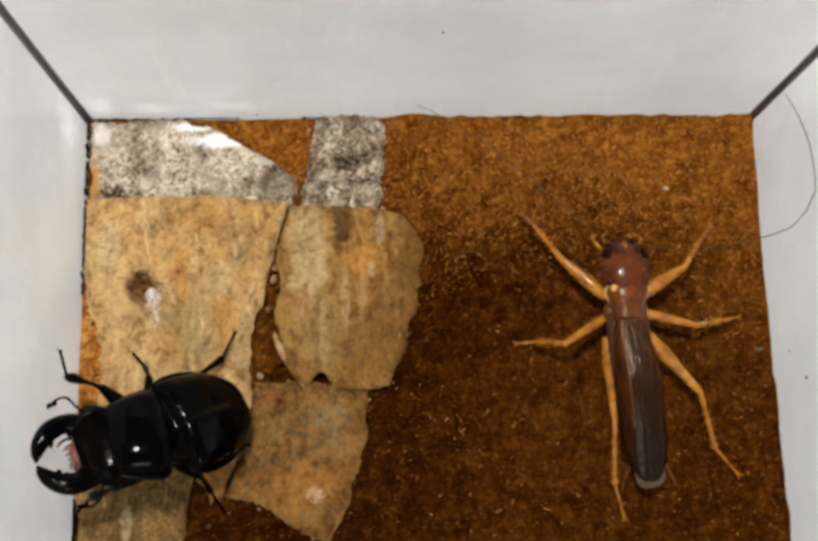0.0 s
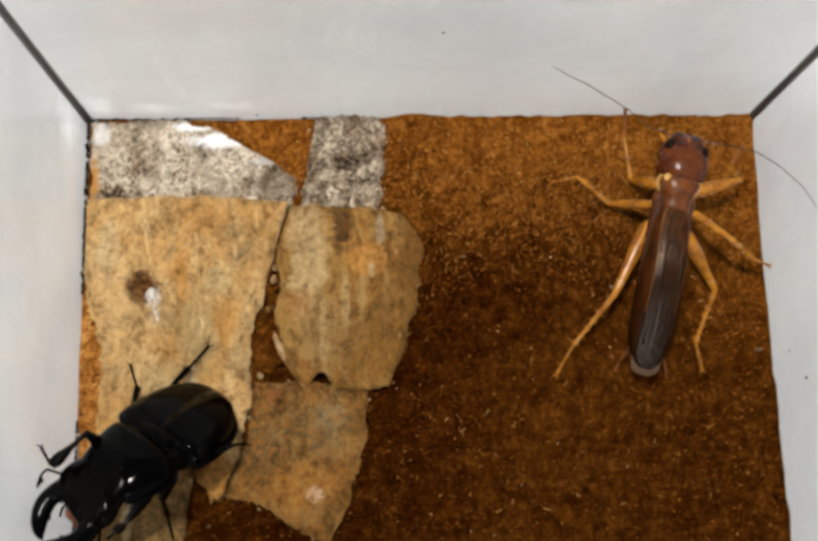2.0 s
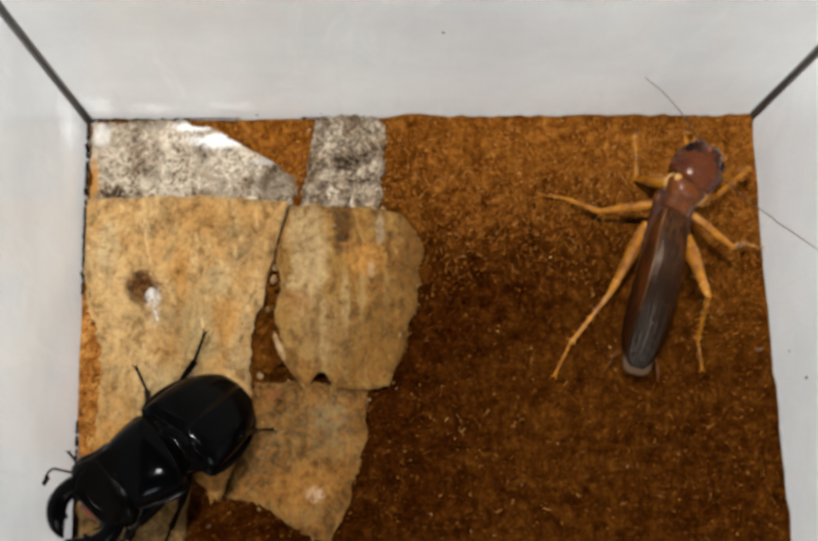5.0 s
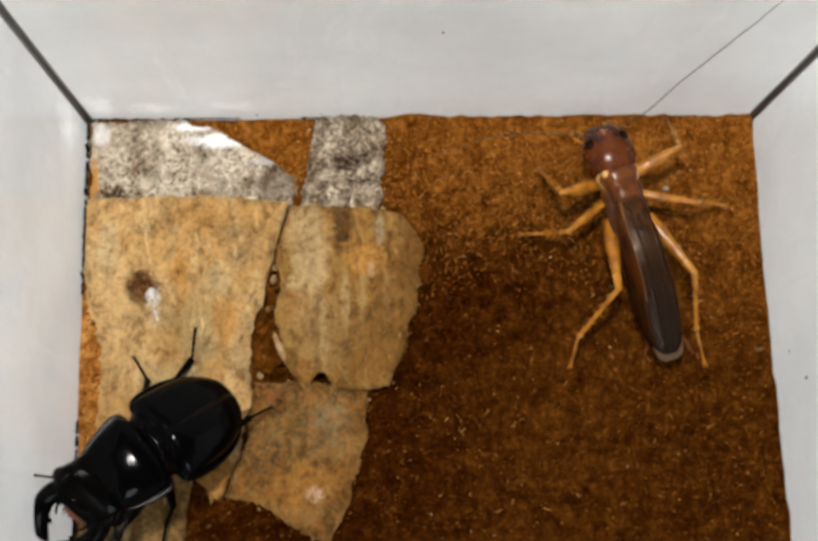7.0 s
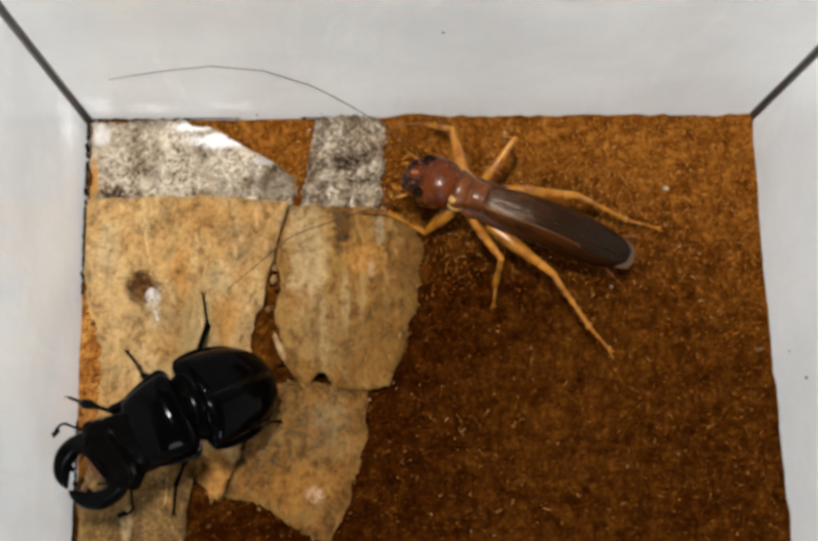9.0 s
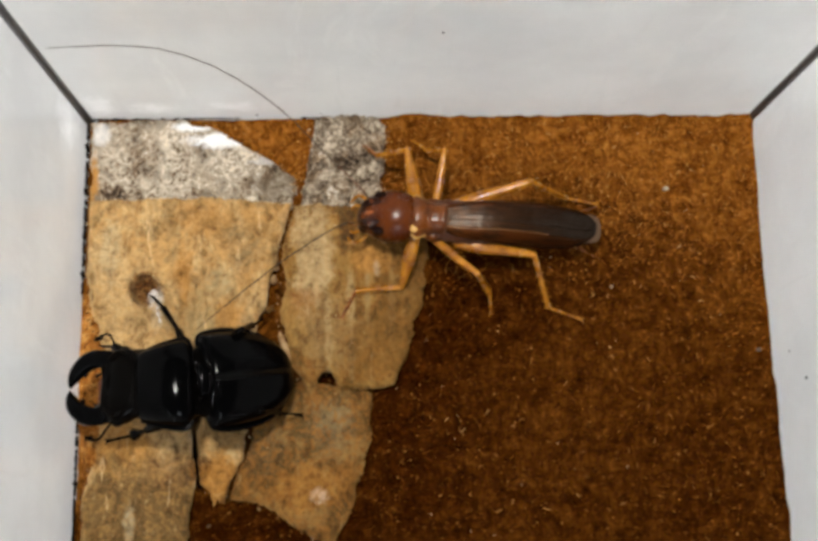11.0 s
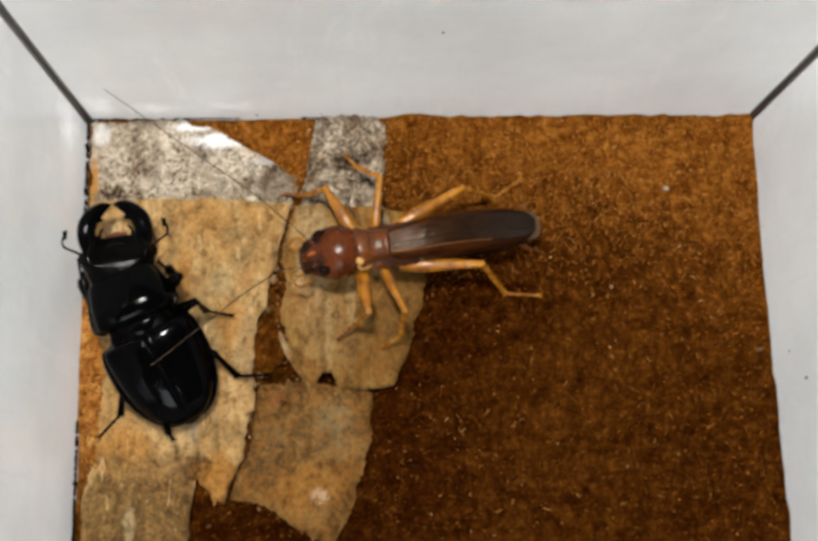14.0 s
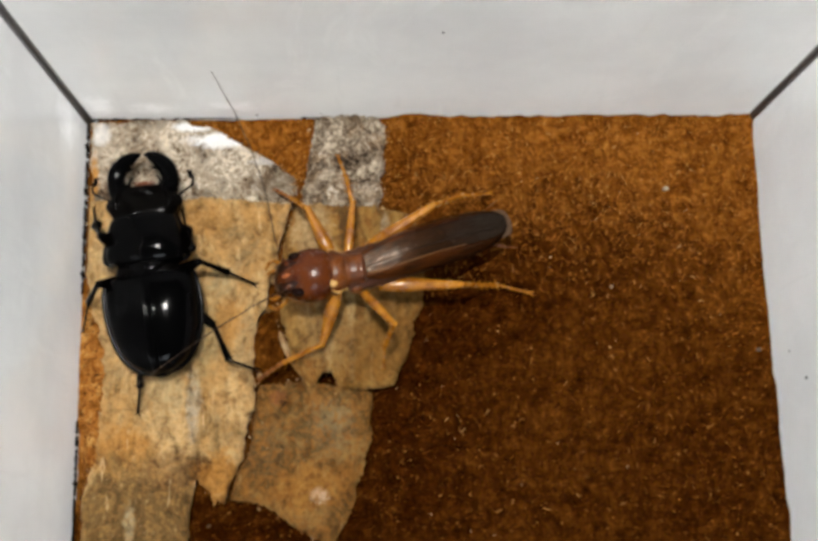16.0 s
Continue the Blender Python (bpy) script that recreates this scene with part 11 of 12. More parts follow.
    walk(CRICKET["Ra0"], [
        (0, at(18, -5.9, -2.6, -61.1, -112.7)), (0.5, at(18, -5.9, -2.6, -61.1, -112.7)), (1, at(16.9, -8.5, -2.8, -58, -155.6)),
        (1.5, at(18.7, -2.7, -2.9, -60.2, -126.9)), (2, at(18.3, -4.7, -2.9, -84, -129.6)), (2.5, at(17.9, -6, -2.9, -78.9, 177.1)),
        (3, at(16.9, -8.6, -2.9, -78.6, 121.5)), (3.5, at(15.3, -11.2, -2.8, -65, 173.3)), (4, at(14.7, -12, -2.8, -69.2, 160.4)),
        (4.5, at(15.1, -11.4, -2.9, -69, 154.5)), (5, at(16.4, -9.5, -2.9, -69.5, 146.3)), (5.5, at(17.7, -6.8, -2.9, -72.6, 141.3)),
        (6, at(18.3, -5, -2.9, -78.1, 134.2)), (6.5, at(18.4, -4.4, -2.9, -81.5, 125.6)), (7, at(18.8, -3.1, -2.1, -82.5, 124.3)),
        (7.5, at(18.9, -1.6, -2.8, -73.9, 54.4)), (8, at(18.9, -3.2, 0.5, -70.4, 80.7)), (8.5, at(18.9, -3.2, 0.5, -68.2, 37)),
        (9, at(18.5, -4.2, -2.8, -56.5, -13.9)), (9.5, at(18.4, -4.3, -2.9, -55.8, -13.4)), (10, at(18.4, -4.3, -2.9, -53.9, -15.5)),
        (10.5, at(18.4, -4.5, -2.9, -50.5, -19.1)), (11, at(18.4, -4.7, -2.9, -46.8, -22.8)), (11.5, at(18.3, -4.7, -2.9, -45, -24.5)),
        (12, at(18.3, -4.7, -2.9, -45, -24.5)), (12.5, at(18.8, -2.5, -2.9, -60.6, -12.1)), (13, at(18.8, -2.5, -2.9, -59.4, -14.3)),
        (13.5, at(18.8, -2.5, -2.9, -48.1, -28.2)), (14, at(18.4, -4.3, -3, -49.7, -21.2)), (14.5, at(18.6, -3.4, -3, 12.1, -51.6)),
        (14.75, at(18.8, -1.5, -3, -24.3, -36.7)), (15, at(18.9, 0.4, -3, -58, -8.3)), (15.5, at(18.9, -0.3, -3, -53.4, -55.5)),
        (16, at(17.2, -7.9, -2.9, -70.7, -25.8)),
    ])
    walk(CRICKET["Ra1"], [
        (0, at(16.5, -9.5, 4.4, -63.5, -104)), (0.5, at(16.5, -9.5, 4.4, -63.5, -104)), (1, at(13, -10.3, 3.9, -58, -155.6)),
        (1.5, at(16.4, -5.9, 4.1, -60.8, -126.8)), (2, at(17.8, -5.4, 5.1, -84, -129.6)), (2.5, at(16.4, -5.9, 5, -78.9, 177.1)),
        (3, at(16.1, -7.2, 5, -78.6, 121.5)), (3.5, at(11.9, -10.8, 4.4, -65, 173.3)), (4, at(12, -11, 4.6, -69.2, 160.4)),
        (4.5, at(12.5, -10.2, 4.6, -69, 154.5)), (5, at(14, -7.9, 4.6, -69.5, 146.3)), (5.5, at(15.8, -5.3, 4.7, -72.6, 141.3)),
        (6, at(17.1, -3.8, 4.9, -78.1, 134.2)), (6.5, at(17.7, -3.4, 5, -81.5, 125.6)), (7, at(18.2, -2.2, 5.8, -84.9, 128)),
        (7.5, at(20.2, 0.2, 4.9, -73.9, 54.4)), (8, at(19.3, -0.6, 8, -68, 60.9)), (8.5, at(21.2, -1.4, 8, -68.2, 37)), (9, at(22.8, -5.2, 3.8, -35.2, 3.7)),
        (9.5, at(22.8, -5.3, 3.8, -34.8, 0.4)), (10, at(23, -5.6, 3.6, -34.9, -7.5)), (10.5, at(23.2, -6.2, 3.3, -35.2, -17.2)),
        (11, at(23.4, -6.8, 3, -35.5, -25.5)), (11.5, at(23.5, -7.1, 2.8, -35.6, -29)), (12, at(23.5, -7.1, 2.8, -35.6, -29)),
        (12.5, at(22.6, -3.3, 4.1, -60.1, -12.1)), (13, at(22.7, -3.5, 4, -58.2, -14.3)), (13.5, at(23.5, -5.1, 3.1, -41.2, -22.6)),
        (14, at(23.2, -6.2, 3.1, -50.2, -20.8)), (14.5, at(23.5, -9.6, -4.7, 10.8, -56.5)), (14.75, at(23.3, -4.9, -0.4, -25.2, -40.2)),
        (15, at(23.1, -0.2, 3.8, -57.8, -9.2)), (15.5, at(21.6, -4.2, 3.4, -51.6, -56.1)), (16, at(19.6, -9, 4.6, -70.7, -25.8)),
    ])
    walk(CRICKET["Ra2"], [
        (0, at(15.7, -13, 11.5, -67.2, -87.9)), (0.5, at(15.7, -13, 11.5, -67.2, -87.9)), (1, at(9.2, -12, 10.7, -58, -155.6)),
        (1.5, at(14, -9, 11.1, -66.8, -126.4)), (2, at(17.3, -6, 13, -83.9, -132.1)), (2.5, at(14.9, -5.9, 12.8, -78.6, 179.8)),
        (3, at(15.2, -5.9, 12.8, -79.7, 128.8)), (3.5, at(8.5, -10.4, 11.7, -66.9, -179.3)), (4, at(9.3, -10.1, 12.1, -70.9, 174)),
        (4.5, at(9.9, -8.9, 12.1, -70.9, 163.3)), (5, at(11.7, -6.4, 12.1, -70.4, 148.5)), (5.5, at(13.9, -3.8, 12.3, -75.7, 149.7)),
        (6, at(16, -2.6, 12.8, -83.2, -179.5)), (6.5, at(17, -2.4, 12.9, -83.8, -145.7)), (7, at(17.8, -1.7, 13.8, -76.8, -66.7)),
        (7.25, at(19.6, 0.2, 13.2, -81.3, -8.4)), (7.5, at(21.5, 2, 12.6, -74.7, 39.3)), (8, at(20.8, 2, 15.4, -56.2, 32.3)),
        (8.5, at(23.6, 0.4, 15.4, -61.3, 37.2)), (9, at(29.3, -4.8, 8.5, -35.3, 4.1)), (9.5, at(29.4, -5.2, 8.3, -35.1, 0.6)),
        (10, at(29.5, -6.5, 8.2, -35.4, -7.7)), (10.5, at(29.4, -8.1, 7.9, -36, -17.7)), (11, at(29.3, -9.6, 7.6, -36.5, -26.2)),
        (11.5, at(29.2, -10.2, 7.4, -36.6, -29.9)), (12, at(29.2, -10.2, 7.4, -36.6, -29.9)), (12.5, at(26.5, -4.2, 11, -55.7, -11.7)),
        (13, at(26.8, -4.6, 10.8, -54.3, -13.6)), (13.5, at(29, -7.4, 8.3, -40.2, -20.3)), (14, at(28, -8, 9.3, -53.5, -18.3)),
        (14.5, at(27.8, -16.1, -6.2, 10.5, -57.7)), (15, at(27.3, -0.9, 10.6, -55.4, -17.6)), (15.5, at(24.4, -8.3, 9.7, -51.6, -54.1)),
        (16, at(22, -10.2, 12.2, -72.3, -43.2)),
    ])
    walk(CRICKET["Ra3"], [
        (0, at(15.8, -16.1, 18.9, -69.1, -87.5)), (0.5, at(15.8, -16.1, 18.9, -69.1, -87.5)), (0.75, at(10.5, -14.9, 18.2, -74.5, -129.9)),
        (1, at(5.3, -13.8, 17.5, -69.5, -173.4)), (1.5, at(12.1, -11.5, 18.4, -67.5, -140.4)), (2, at(16.7, -6.6, 21, -83.3, -145.7)),
        (2.5, at(13.3, -5.8, 20.7, -76.4, -168.4)), (3, at(14.3, -4.8, 20.7, -78.2, -151.8)), (3.5, at(5.4, -10.5, 19, -70, -162.1)),
        (4, at(6.7, -9.8, 19.7, -71.6, -158.4)), (4.5, at(7.4, -8.2, 19.6, -73.5, -158.3)), (5, at(9.4, -5, 19.6, -77.5, -156.4)),
        (5.5, at(12.2, -2.8, 20.1, -81, -147.5)), (6, at(15, -2.6, 20.7, -82.2, -134.7)), (6.5, at(16.3, -2.9, 20.9, -82.2, -129.1)),
        (6.75, at(17.4, -3.1, 21.3, -82.1, -78.3)), (7, at(18.5, -3.4, 21.6, -77.7, -48.8)), (7.5, at(23.1, 3.4, 20.3, -73, 8.9)),
        (8, at(24.5, 4.4, 22.1, -58.6, 31.4)), (8.5, at(26.7, 2.7, 22.4, -61.5, 38.8)), (9, at(35.8, -4.3, 13.1, -36.6, 5.8)),
        (9.5, at(35.9, -5.2, 12.9, -36.3, 2.1)), (10, at(35.9, -7.3, 12.8, -36.8, -6.7)), (10.5, at(35.6, -10.1, 12.6, -37.5, -17.3)),
        (11, at(35.1, -12.4, 12.4, -38.1, -26.4)), (11.5, at(34.7, -13.4, 12.2, -38.3, -30.3)), (12, at(34.7, -13.4, 12.2, -38.3, -30.3)),
        (12.5, at(30.9, -5.1, 17.6, -56.8, -10.1)), (13, at(31.3, -5.7, 17.3, -55.5, -12)), (13.5, at(34.8, -9.5, 13.5, -40.5, -14.2)),
        (14, at(32.5, -9.5, 15.7, -54, -14.5)), (14.5, at(32, -22.8, -7.6, 10.1, -58.9)), (15, at(31.6, -2.3, 17.2, -56.4, -15.5)),
        (15.5, at(27.3, -12.4, 16, -52.8, -51.9)), (16, at(23.7, -11.8, 19.8, -73.1, -40.2)),
    ])
    walk(CRICKET["Ra4"], [
        (0, at(15.9, -18.9, 26.4, -70.1, -75.7)), (0.5, at(15.9, -18.9, 26.4, -70.1, -75.7)), (0.75, at(9.2, -16.5, 25.7, -82.9, -120.3)),
        (0.875, at(5.9, -15.3, 25.3, -82.2, 176.4)), (1, at(2.5, -14.1, 25, -76.1, 148.8)), (1.5, at(9.8, -13.5, 25.8, -65.7, -159)),
        (2, at(15.9, -7.2, 28.9, -83.9, -154)), (2.5, at(11.5, -6.2, 28.4, -77, -172)), (3, at(12.9, -5.6, 28.5, -78.9, -156)),
        (3.5, at(2.8, -11.3, 26.5, -70.9, -164)), (4, at(4.3, -10.7, 27.3, -72.3, -161.4)), (4.5, at(5.3, -9, 27.3, -74.2, -161.5)),
        (5, at(7.8, -5.7, 27.4, -78.3, -160.5)), (5.5, at(11.1, -3.5, 28, -81.8, -154.1)), (6, at(14.3, -3.4, 28.6, -83.3, -141.5)),
        (6.5, at(15.6, -3.8, 28.8, -83.4, -135)), (6.75, at(17.6, -4.2, 29.1, -83.7, -69.5)), (7, at(19.6, -4.6, 29.4, -78.4, -37.9)),
        (7.5, at(25.4, 3.7, 28, -73.5, 13.5)), (8, at(28.1, 6.6, 28.9, -63.4, 17.7)), (8.5, at(29.6, 5.1, 29.4, -63, 38.9)),
        (9, at(42.2, -3.7, 17.8, -37.5, 9.3)), (9.5, at(42.4, -4.9, 17.7, -37.3, 5.6)), (10, at(42.3, -8.1, 17.6, -37.7, -3)),
        (10.5, at(41.7, -12, 17.5, -38.3, -13.5)), (11, at(40.7, -15.2, 17.3, -38.9, -22.6)), (11.5, at(40.2, -16.6, 17.2, -39.2, -27)),
        (12, at(40.2, -16.6, 17.2, -39.2, -27)), (12.5, at(35.2, -5.9, 24.3, -57.2, -6)), (13, at(35.8, -6.6, 23.9, -54.4, -3.2)),
        (13.5, at(40.7, -11, 18.7, -40.8, -9.1)), (14, at(37.1, -10.7, 22.2, -54.1, -9.9)), (14.5, at(36.1, -29.5, -9, 10, -59.5)),
        (14.75, at(36, -16.5, 7.4, -25.4, -43.5)), (15, at(35.9, -3.5, 23.8, -57.4, -13.4)), (15.5, at(30.3, -16.2, 22.4, -52.8, -46.2)),
        (16, at(25.5, -13.3, 27.5, -73.8, -35.6)),
    ])
    walk(CRICKET["Ra5"], [
        (0, at(16.6, -21.6, 33.9, -71.3, -67.3)), (0.5, at(16.6, -21.6, 33.9, -71.3, -67.3)), (0.75, at(8.7, -17.4, 33.3, -84.7, -112.9)),
        (0.875, at(4.8, -15.2, 33, -83.2, 168.9)), (1, at(0.9, -13.1, 32.8, -76.5, 145.9)), (1.5, at(6.7, -14.7, 33.1, -66.8, -160.7)),
        (2, at(15.2, -7.5, 36.9, -79.9, -178)), (2.5, at(9.7, -6.5, 36.2, -77.6, -175.8)), (3, at(11.5, -6.2, 36.4, -78.6, -164.2)),
        (3.5, at(0.3, -12, 34.1, -71.8, -166.2)), (4, at(2, -11.5, 34.9, -72.9, -164.9)), (4.5, at(3.3, -9.7, 35, -74.7, -165.6)),
        (5, at(6.3, -6.2, 35.3, -78.7, -166)), (5.5, at(10.1, -4, 35.9, -82.5, -161.4)), (6, at(13.5, -4, 36.6, -84.3, -148.8)),
        (6.5, at(15, -4.4, 36.8, -84.6, -141.3)), (6.75, at(17.9, -5, 37, -85.1, -67.5)), (7, at(20.9, -5.6, 37.3, -80.3, -35.3)),
        (7.5, at(27.6, 4.3, 35.6, -74, 17.6)), (8, at(31.5, 7.7, 36, -64.6, 20.3)), (8.5, at(32.5, 7.3, 36.6, -64.4, 39.3)),
        (9, at(48.4, -2.7, 22.7, -38.8, 12.3)), (9.5, at(48.7, -4.3, 22.5, -38.3, 9.5)), (10, at(48.6, -8.4, 22.5, -38.5, 2)),
        (10.5, at(47.8, -13.4, 22.4, -38.7, -7.4)), (11, at(46.4, -17.6, 22.3, -38.8, -15.4)), (11.5, at(45.7, -19.4, 22.2, -38.7, -18.4)),
        (12, at(45.7, -19.4, 22.2, -38.7, -18.4)), (12.5, at(39.5, -6.3, 31.1, -57.3, -1.5)), (13, at(40.4, -6.9, 30.4, -54.6, 1.1)),
        (13.5, at(46.6, -11.9, 23.9, -43.8, -12.4)), (14, at(41.7, -11.5, 28.7, -55.4, -8)), (14.5, at(40.1, -36.3, -10.4, 12.3, -51.1)),
        (15, at(40.1, -4.4, 30.6, -58.6, -11.3)), (15.5, at(33.6, -19.7, 28.7, -53.8, -42.9)), (16, at(27.3, -14.6, 35.1, -73.1, -28.6)),
    ])
    walk(CRICKET["Ra6"], [
        (0, at(17.6, -24, 41.5, -71.6, -53.4)), (0.5, at(17.6, -24, 41.5, -71.6, -53.4)), (0.75, at(8.5, -18, 41, -86.6, -84.5)),
        (0.781, at(7.3, -17.3, 41, -87.9, -117.9)), (0.812, at(6.2, -16.5, 40.9, -87.6, -168.8)), (0.875, at(3.9, -15, 40.8, -84.5, 154.1)),
        (1, at(-0.6, -12.1, 40.5, -76.9, 141.4)), (1.5, at(3.7, -15.7, 40.4, -65.3, -176.8)), (2, at(13.7, -7.6, 44.8, -80.1, 176.2)),
        (2.5, at(8, -6.6, 44, -79.2, -176.5)), (3, at(10, -6.6, 44.2, -78.9, -169.4)), (3.5, at(-2.2, -12.6, 41.7, -73.7, -163.4)),
        (4, at(-0.2, -12.1, 42.5, -73.7, -167.4)), (4.5, at(1.2, -10.2, 42.7, -75.5, -168.6)), (5, at(4.8, -6.6, 43.1, -79.5, -170.4)),
        (5.5, at(9.1, -4.3, 43.9, -83.3, -168.9)), (6, at(12.8, -4.4, 44.5, -85.3, -159.8)), (6.5, at(14.4, -4.9, 44.7, -85.7, -152.6)),
        (6.75, at(18.2, -5.7, 44.9, -86.6, -75.5)), (7, at(22, -6.4, 45.1, -82.8, -39.4)), (7.5, at(29.7, 4.9, 43.3, -74.5, 22)),
        (8, at(34.7, 8.8, 43.3, -65.9, 22.8)), (8.5, at(35.1, 9.5, 43.8, -66.3, 39.2)), (9, at(54.5, -1.3, 27.7, -39, 21.4)),
        (9.5, at(54.9, -3.3, 27.5, -38.7, 17.2)), (10, at(54.9, -8.2, 27.5, -38.9, 8.8)), (10.5, at(54, -14.2, 27.4, -39.2, -1.5)),
        (11, at(52.4, -19.3, 27.3, -39.6, -10.5)), (11.5, at(51.6, -21.4, 27.2, -39.7, -14.4)), (12, at(51.6, -21.4, 27.2, -39.7, -14.4)),
        (12.5, at(43.9, -6.4, 37.8, -58.5, 0.4)), (13, at(45, -6.8, 36.9, -55.8, 2.9)), (13.5, at(52.3, -13.2, 29.5, -47.6, -19.5)),
        (14, at(46.2, -12.1, 35.2, -56.7, -5.9)), (14.25, at(45.6, -27.3, 11.6, -23.7, -35)), (14.5, at(45, -42.4, -12.1, 12.3, -50.9)),
        (14.75, at(44.6, -23.8, 12.6, -25, -36.9)), (15, at(44.2, -5.3, 37.4, -59.7, -9.1)), (15.5, at(37.1, -22.9, 35.2, -55, -39.7)),
        (16, at(29.4, -15.8, 42.8, -71.9, -21.8)),
    ])
    walk(CRICKET["Ra7"], [
        (0, at(19.1, -26, 49.1, -65.2, -10.8)), (0.5, at(19.1, -26, 49.1, -65.2, -10.8)), (0.75, at(8.5, -18.5, 48.7, -82.1, 16.6)),
        (0.812, at(5.9, -16.6, 48.6, -84.8, 49.3)), (0.875, at(3.2, -14.7, 48.5, -84.3, 98.4)), (1, at(-2.1, -10.9, 48.3, -77.2, 136.3)),
        (1.5, at(0.4, -15.9, 47.7, -65.1, 177.4)), (2, at(12.4, -7.5, 52.6, -78.8, 167.5)), (2.5, at(6.5, -6.7, 51.9, -79.8, 178.5)),
        (3, at(8.5, -6.9, 52.1, -79.4, -174.3)), (3.5, at(-4.3, -13.3, 49.4, -75.1, -163.5)), (4, at(-2.4, -12.6, 50.2, -74.5, -170.4)),
        (4.5, at(-0.7, -10.6, 50.5, -76.2, -172)), (5, at(3.3, -6.8, 51, -80, -175.8)), (5.5, at(8.2, -4.5, 51.8, -83.7, -179)),
        (6, at(12.2, -4.6, 52.5, -85.8, -176.1)), (6.5, at(13.9, -5.2, 52.7, -86.3, -171)), (6.625, at(16.1, -5.6, 52.8, -88.1, -143)),
        (6.75, at(18.3, -6.1, 52.9, -88.2, -70.3)), (7, at(22.7, -7, 53.1, -84.4, -30.2)), (7.5, at(31.7, 5.7, 51, -75.9, 25.9)),
        (8, at(37.7, 10.1, 50.6, -66.5, 27.9)), (8.5, at(37.6, 11.6, 51.1, -68, 39.1)), (9, at(60.3, 0.9, 32.8, -40.6, 22.5)),
        (9.5, at(60.9, -1.4, 32.5, -40.2, 19.9)), (10, at(61, -7.2, 32.5, -40.1, 12.7)), (10.5, at(60.2, -14.4, 32.5, -40.1, 3.7)),
        (11, at(58.5, -20.4, 32.4, -40, -4.1)), (11.5, at(57.6, -22.9, 32.3, -40, -7.6)), (12, at(57.6, -22.9, 32.3, -40, -7.6)),
        (12.5, at(48, -6.4, 44.6, -58.2, 6.7)), (13, at(49.5, -6.5, 43.6, -56.8, 5.8)), (13.5, at(57.4, -15, 35.4, -48.7, -14.4)),
        (14, at(50.6, -12.6, 41.9, -58, -3.6)), (14.5, at(49.9, -48.4, -13.8, -34.2, -29.1)), (15, at(48.2, -5.9, 44.3, -62.8, -10.5)),
        (15.5, at(40.6, -25.8, 41.7, -54.6, -32.3)), (16, at(31.7, -16.7, 50.4, -72.3, -16.8)),
    ])
    walk(CRICKET["Ra8"], [
        (0, at(22.4, -26.6, 56.3, -59.4, 5.8)), (0.5, at(22.4, -26.6, 56.3, -59.4, 5.8)), (0.75, at(9.5, -18.2, 56.2, -77.1, 30.8)),
        (0.875, at(3.1, -13.9, 56.2, -81.8, 80.5)), (1, at(-3.4, -9.7, 56.1, -77.3, 131.5)), (1.5, at(-3, -15.7, 55, -66, 174.7)),
        (2, at(10.9, -7.2, 60.5, -77.2, 160.7)), (2.5, at(5, -6.7, 59.8, -80.1, 172.7)), (3, at(7, -7, 59.9, -79.5, 179.7)),
        (3.5, at(-6.3, -13.8, 57.1, -76, -166.9)), (4, at(-4.5, -13, 57.9, -75.3, -173.6)), (4.5, at(-2.6, -10.9, 58.2, -76.9, -175.9)),
        (5, at(2, -6.9, 58.8, -80.5, 178.1)), (5.5, at(7.3, -4.5, 59.7, -84, 169.8)), (6, at(11.6, -4.6, 60.5, -85.9, 164.9)),
        (6.5, at(13.4, -5.3, 60.7, -86.5, 166)), (6.625, at(15.9, -5.8, 60.8, -88.4, 166.5)), (6.688, at(17.1, -6.1, 60.8, -89.4, 167.9)),
        (6.719, at(17.8, -6.2, 60.8, -89.9, 178.5)), (6.75, at(18.4, -6.3, 60.9, -89.6, -17.9)), (7, at(23.4, -7.4, 61, -85.7, -14.7)),
        (7.5, at(33.5, 6.6, 58.8, -79.6, 28.9)), (8, at(40.6, 11.6, 57.9, -66.9, 33.8)), (8.5, at(40, 13.4, 58.5, -69, 42.2)),
        (9, at(65.9, 3.3, 38, -40.8, 34.2)), (9.5, at(66.6, 0.6, 37.6, -40.4, 30)), (10, at(67, -5.9, 37.7, -40.3, 22.2)),
        (10.5, at(66.3, -14, 37.7, -40.2, 12.6)), (11, at(64.6, -20.8, 37.6, -40.2, 4.2)), (11.5, at(63.7, -23.7, 37.5, -40.2, 0.7)),
        (12, at(63.7, -23.7, 37.5, -40.2, 0.7)), (12.5, at(52.2, -5.9, 51.4, -58.6, 10.4)), (13, at(53.9, -6.1, 50.2, -57.8, 8.5)),
        (13.5, at(62.5, -16.3, 41.4, -47, -1.6)), (14, at(54.8, -12.9, 48.7, -59.4, -1)), (14.5, at(55.7, -51.7, -9.3, -61.8, 5.3)),
        (15, at(51.8, -6.6, 51.4, -64.3, -8.3)), (15.5, at(44.5, -28.3, 48.3, -56.3, -29.5)), (16, at(34, -17.4, 58, -71.8, -11.1)),
    ])
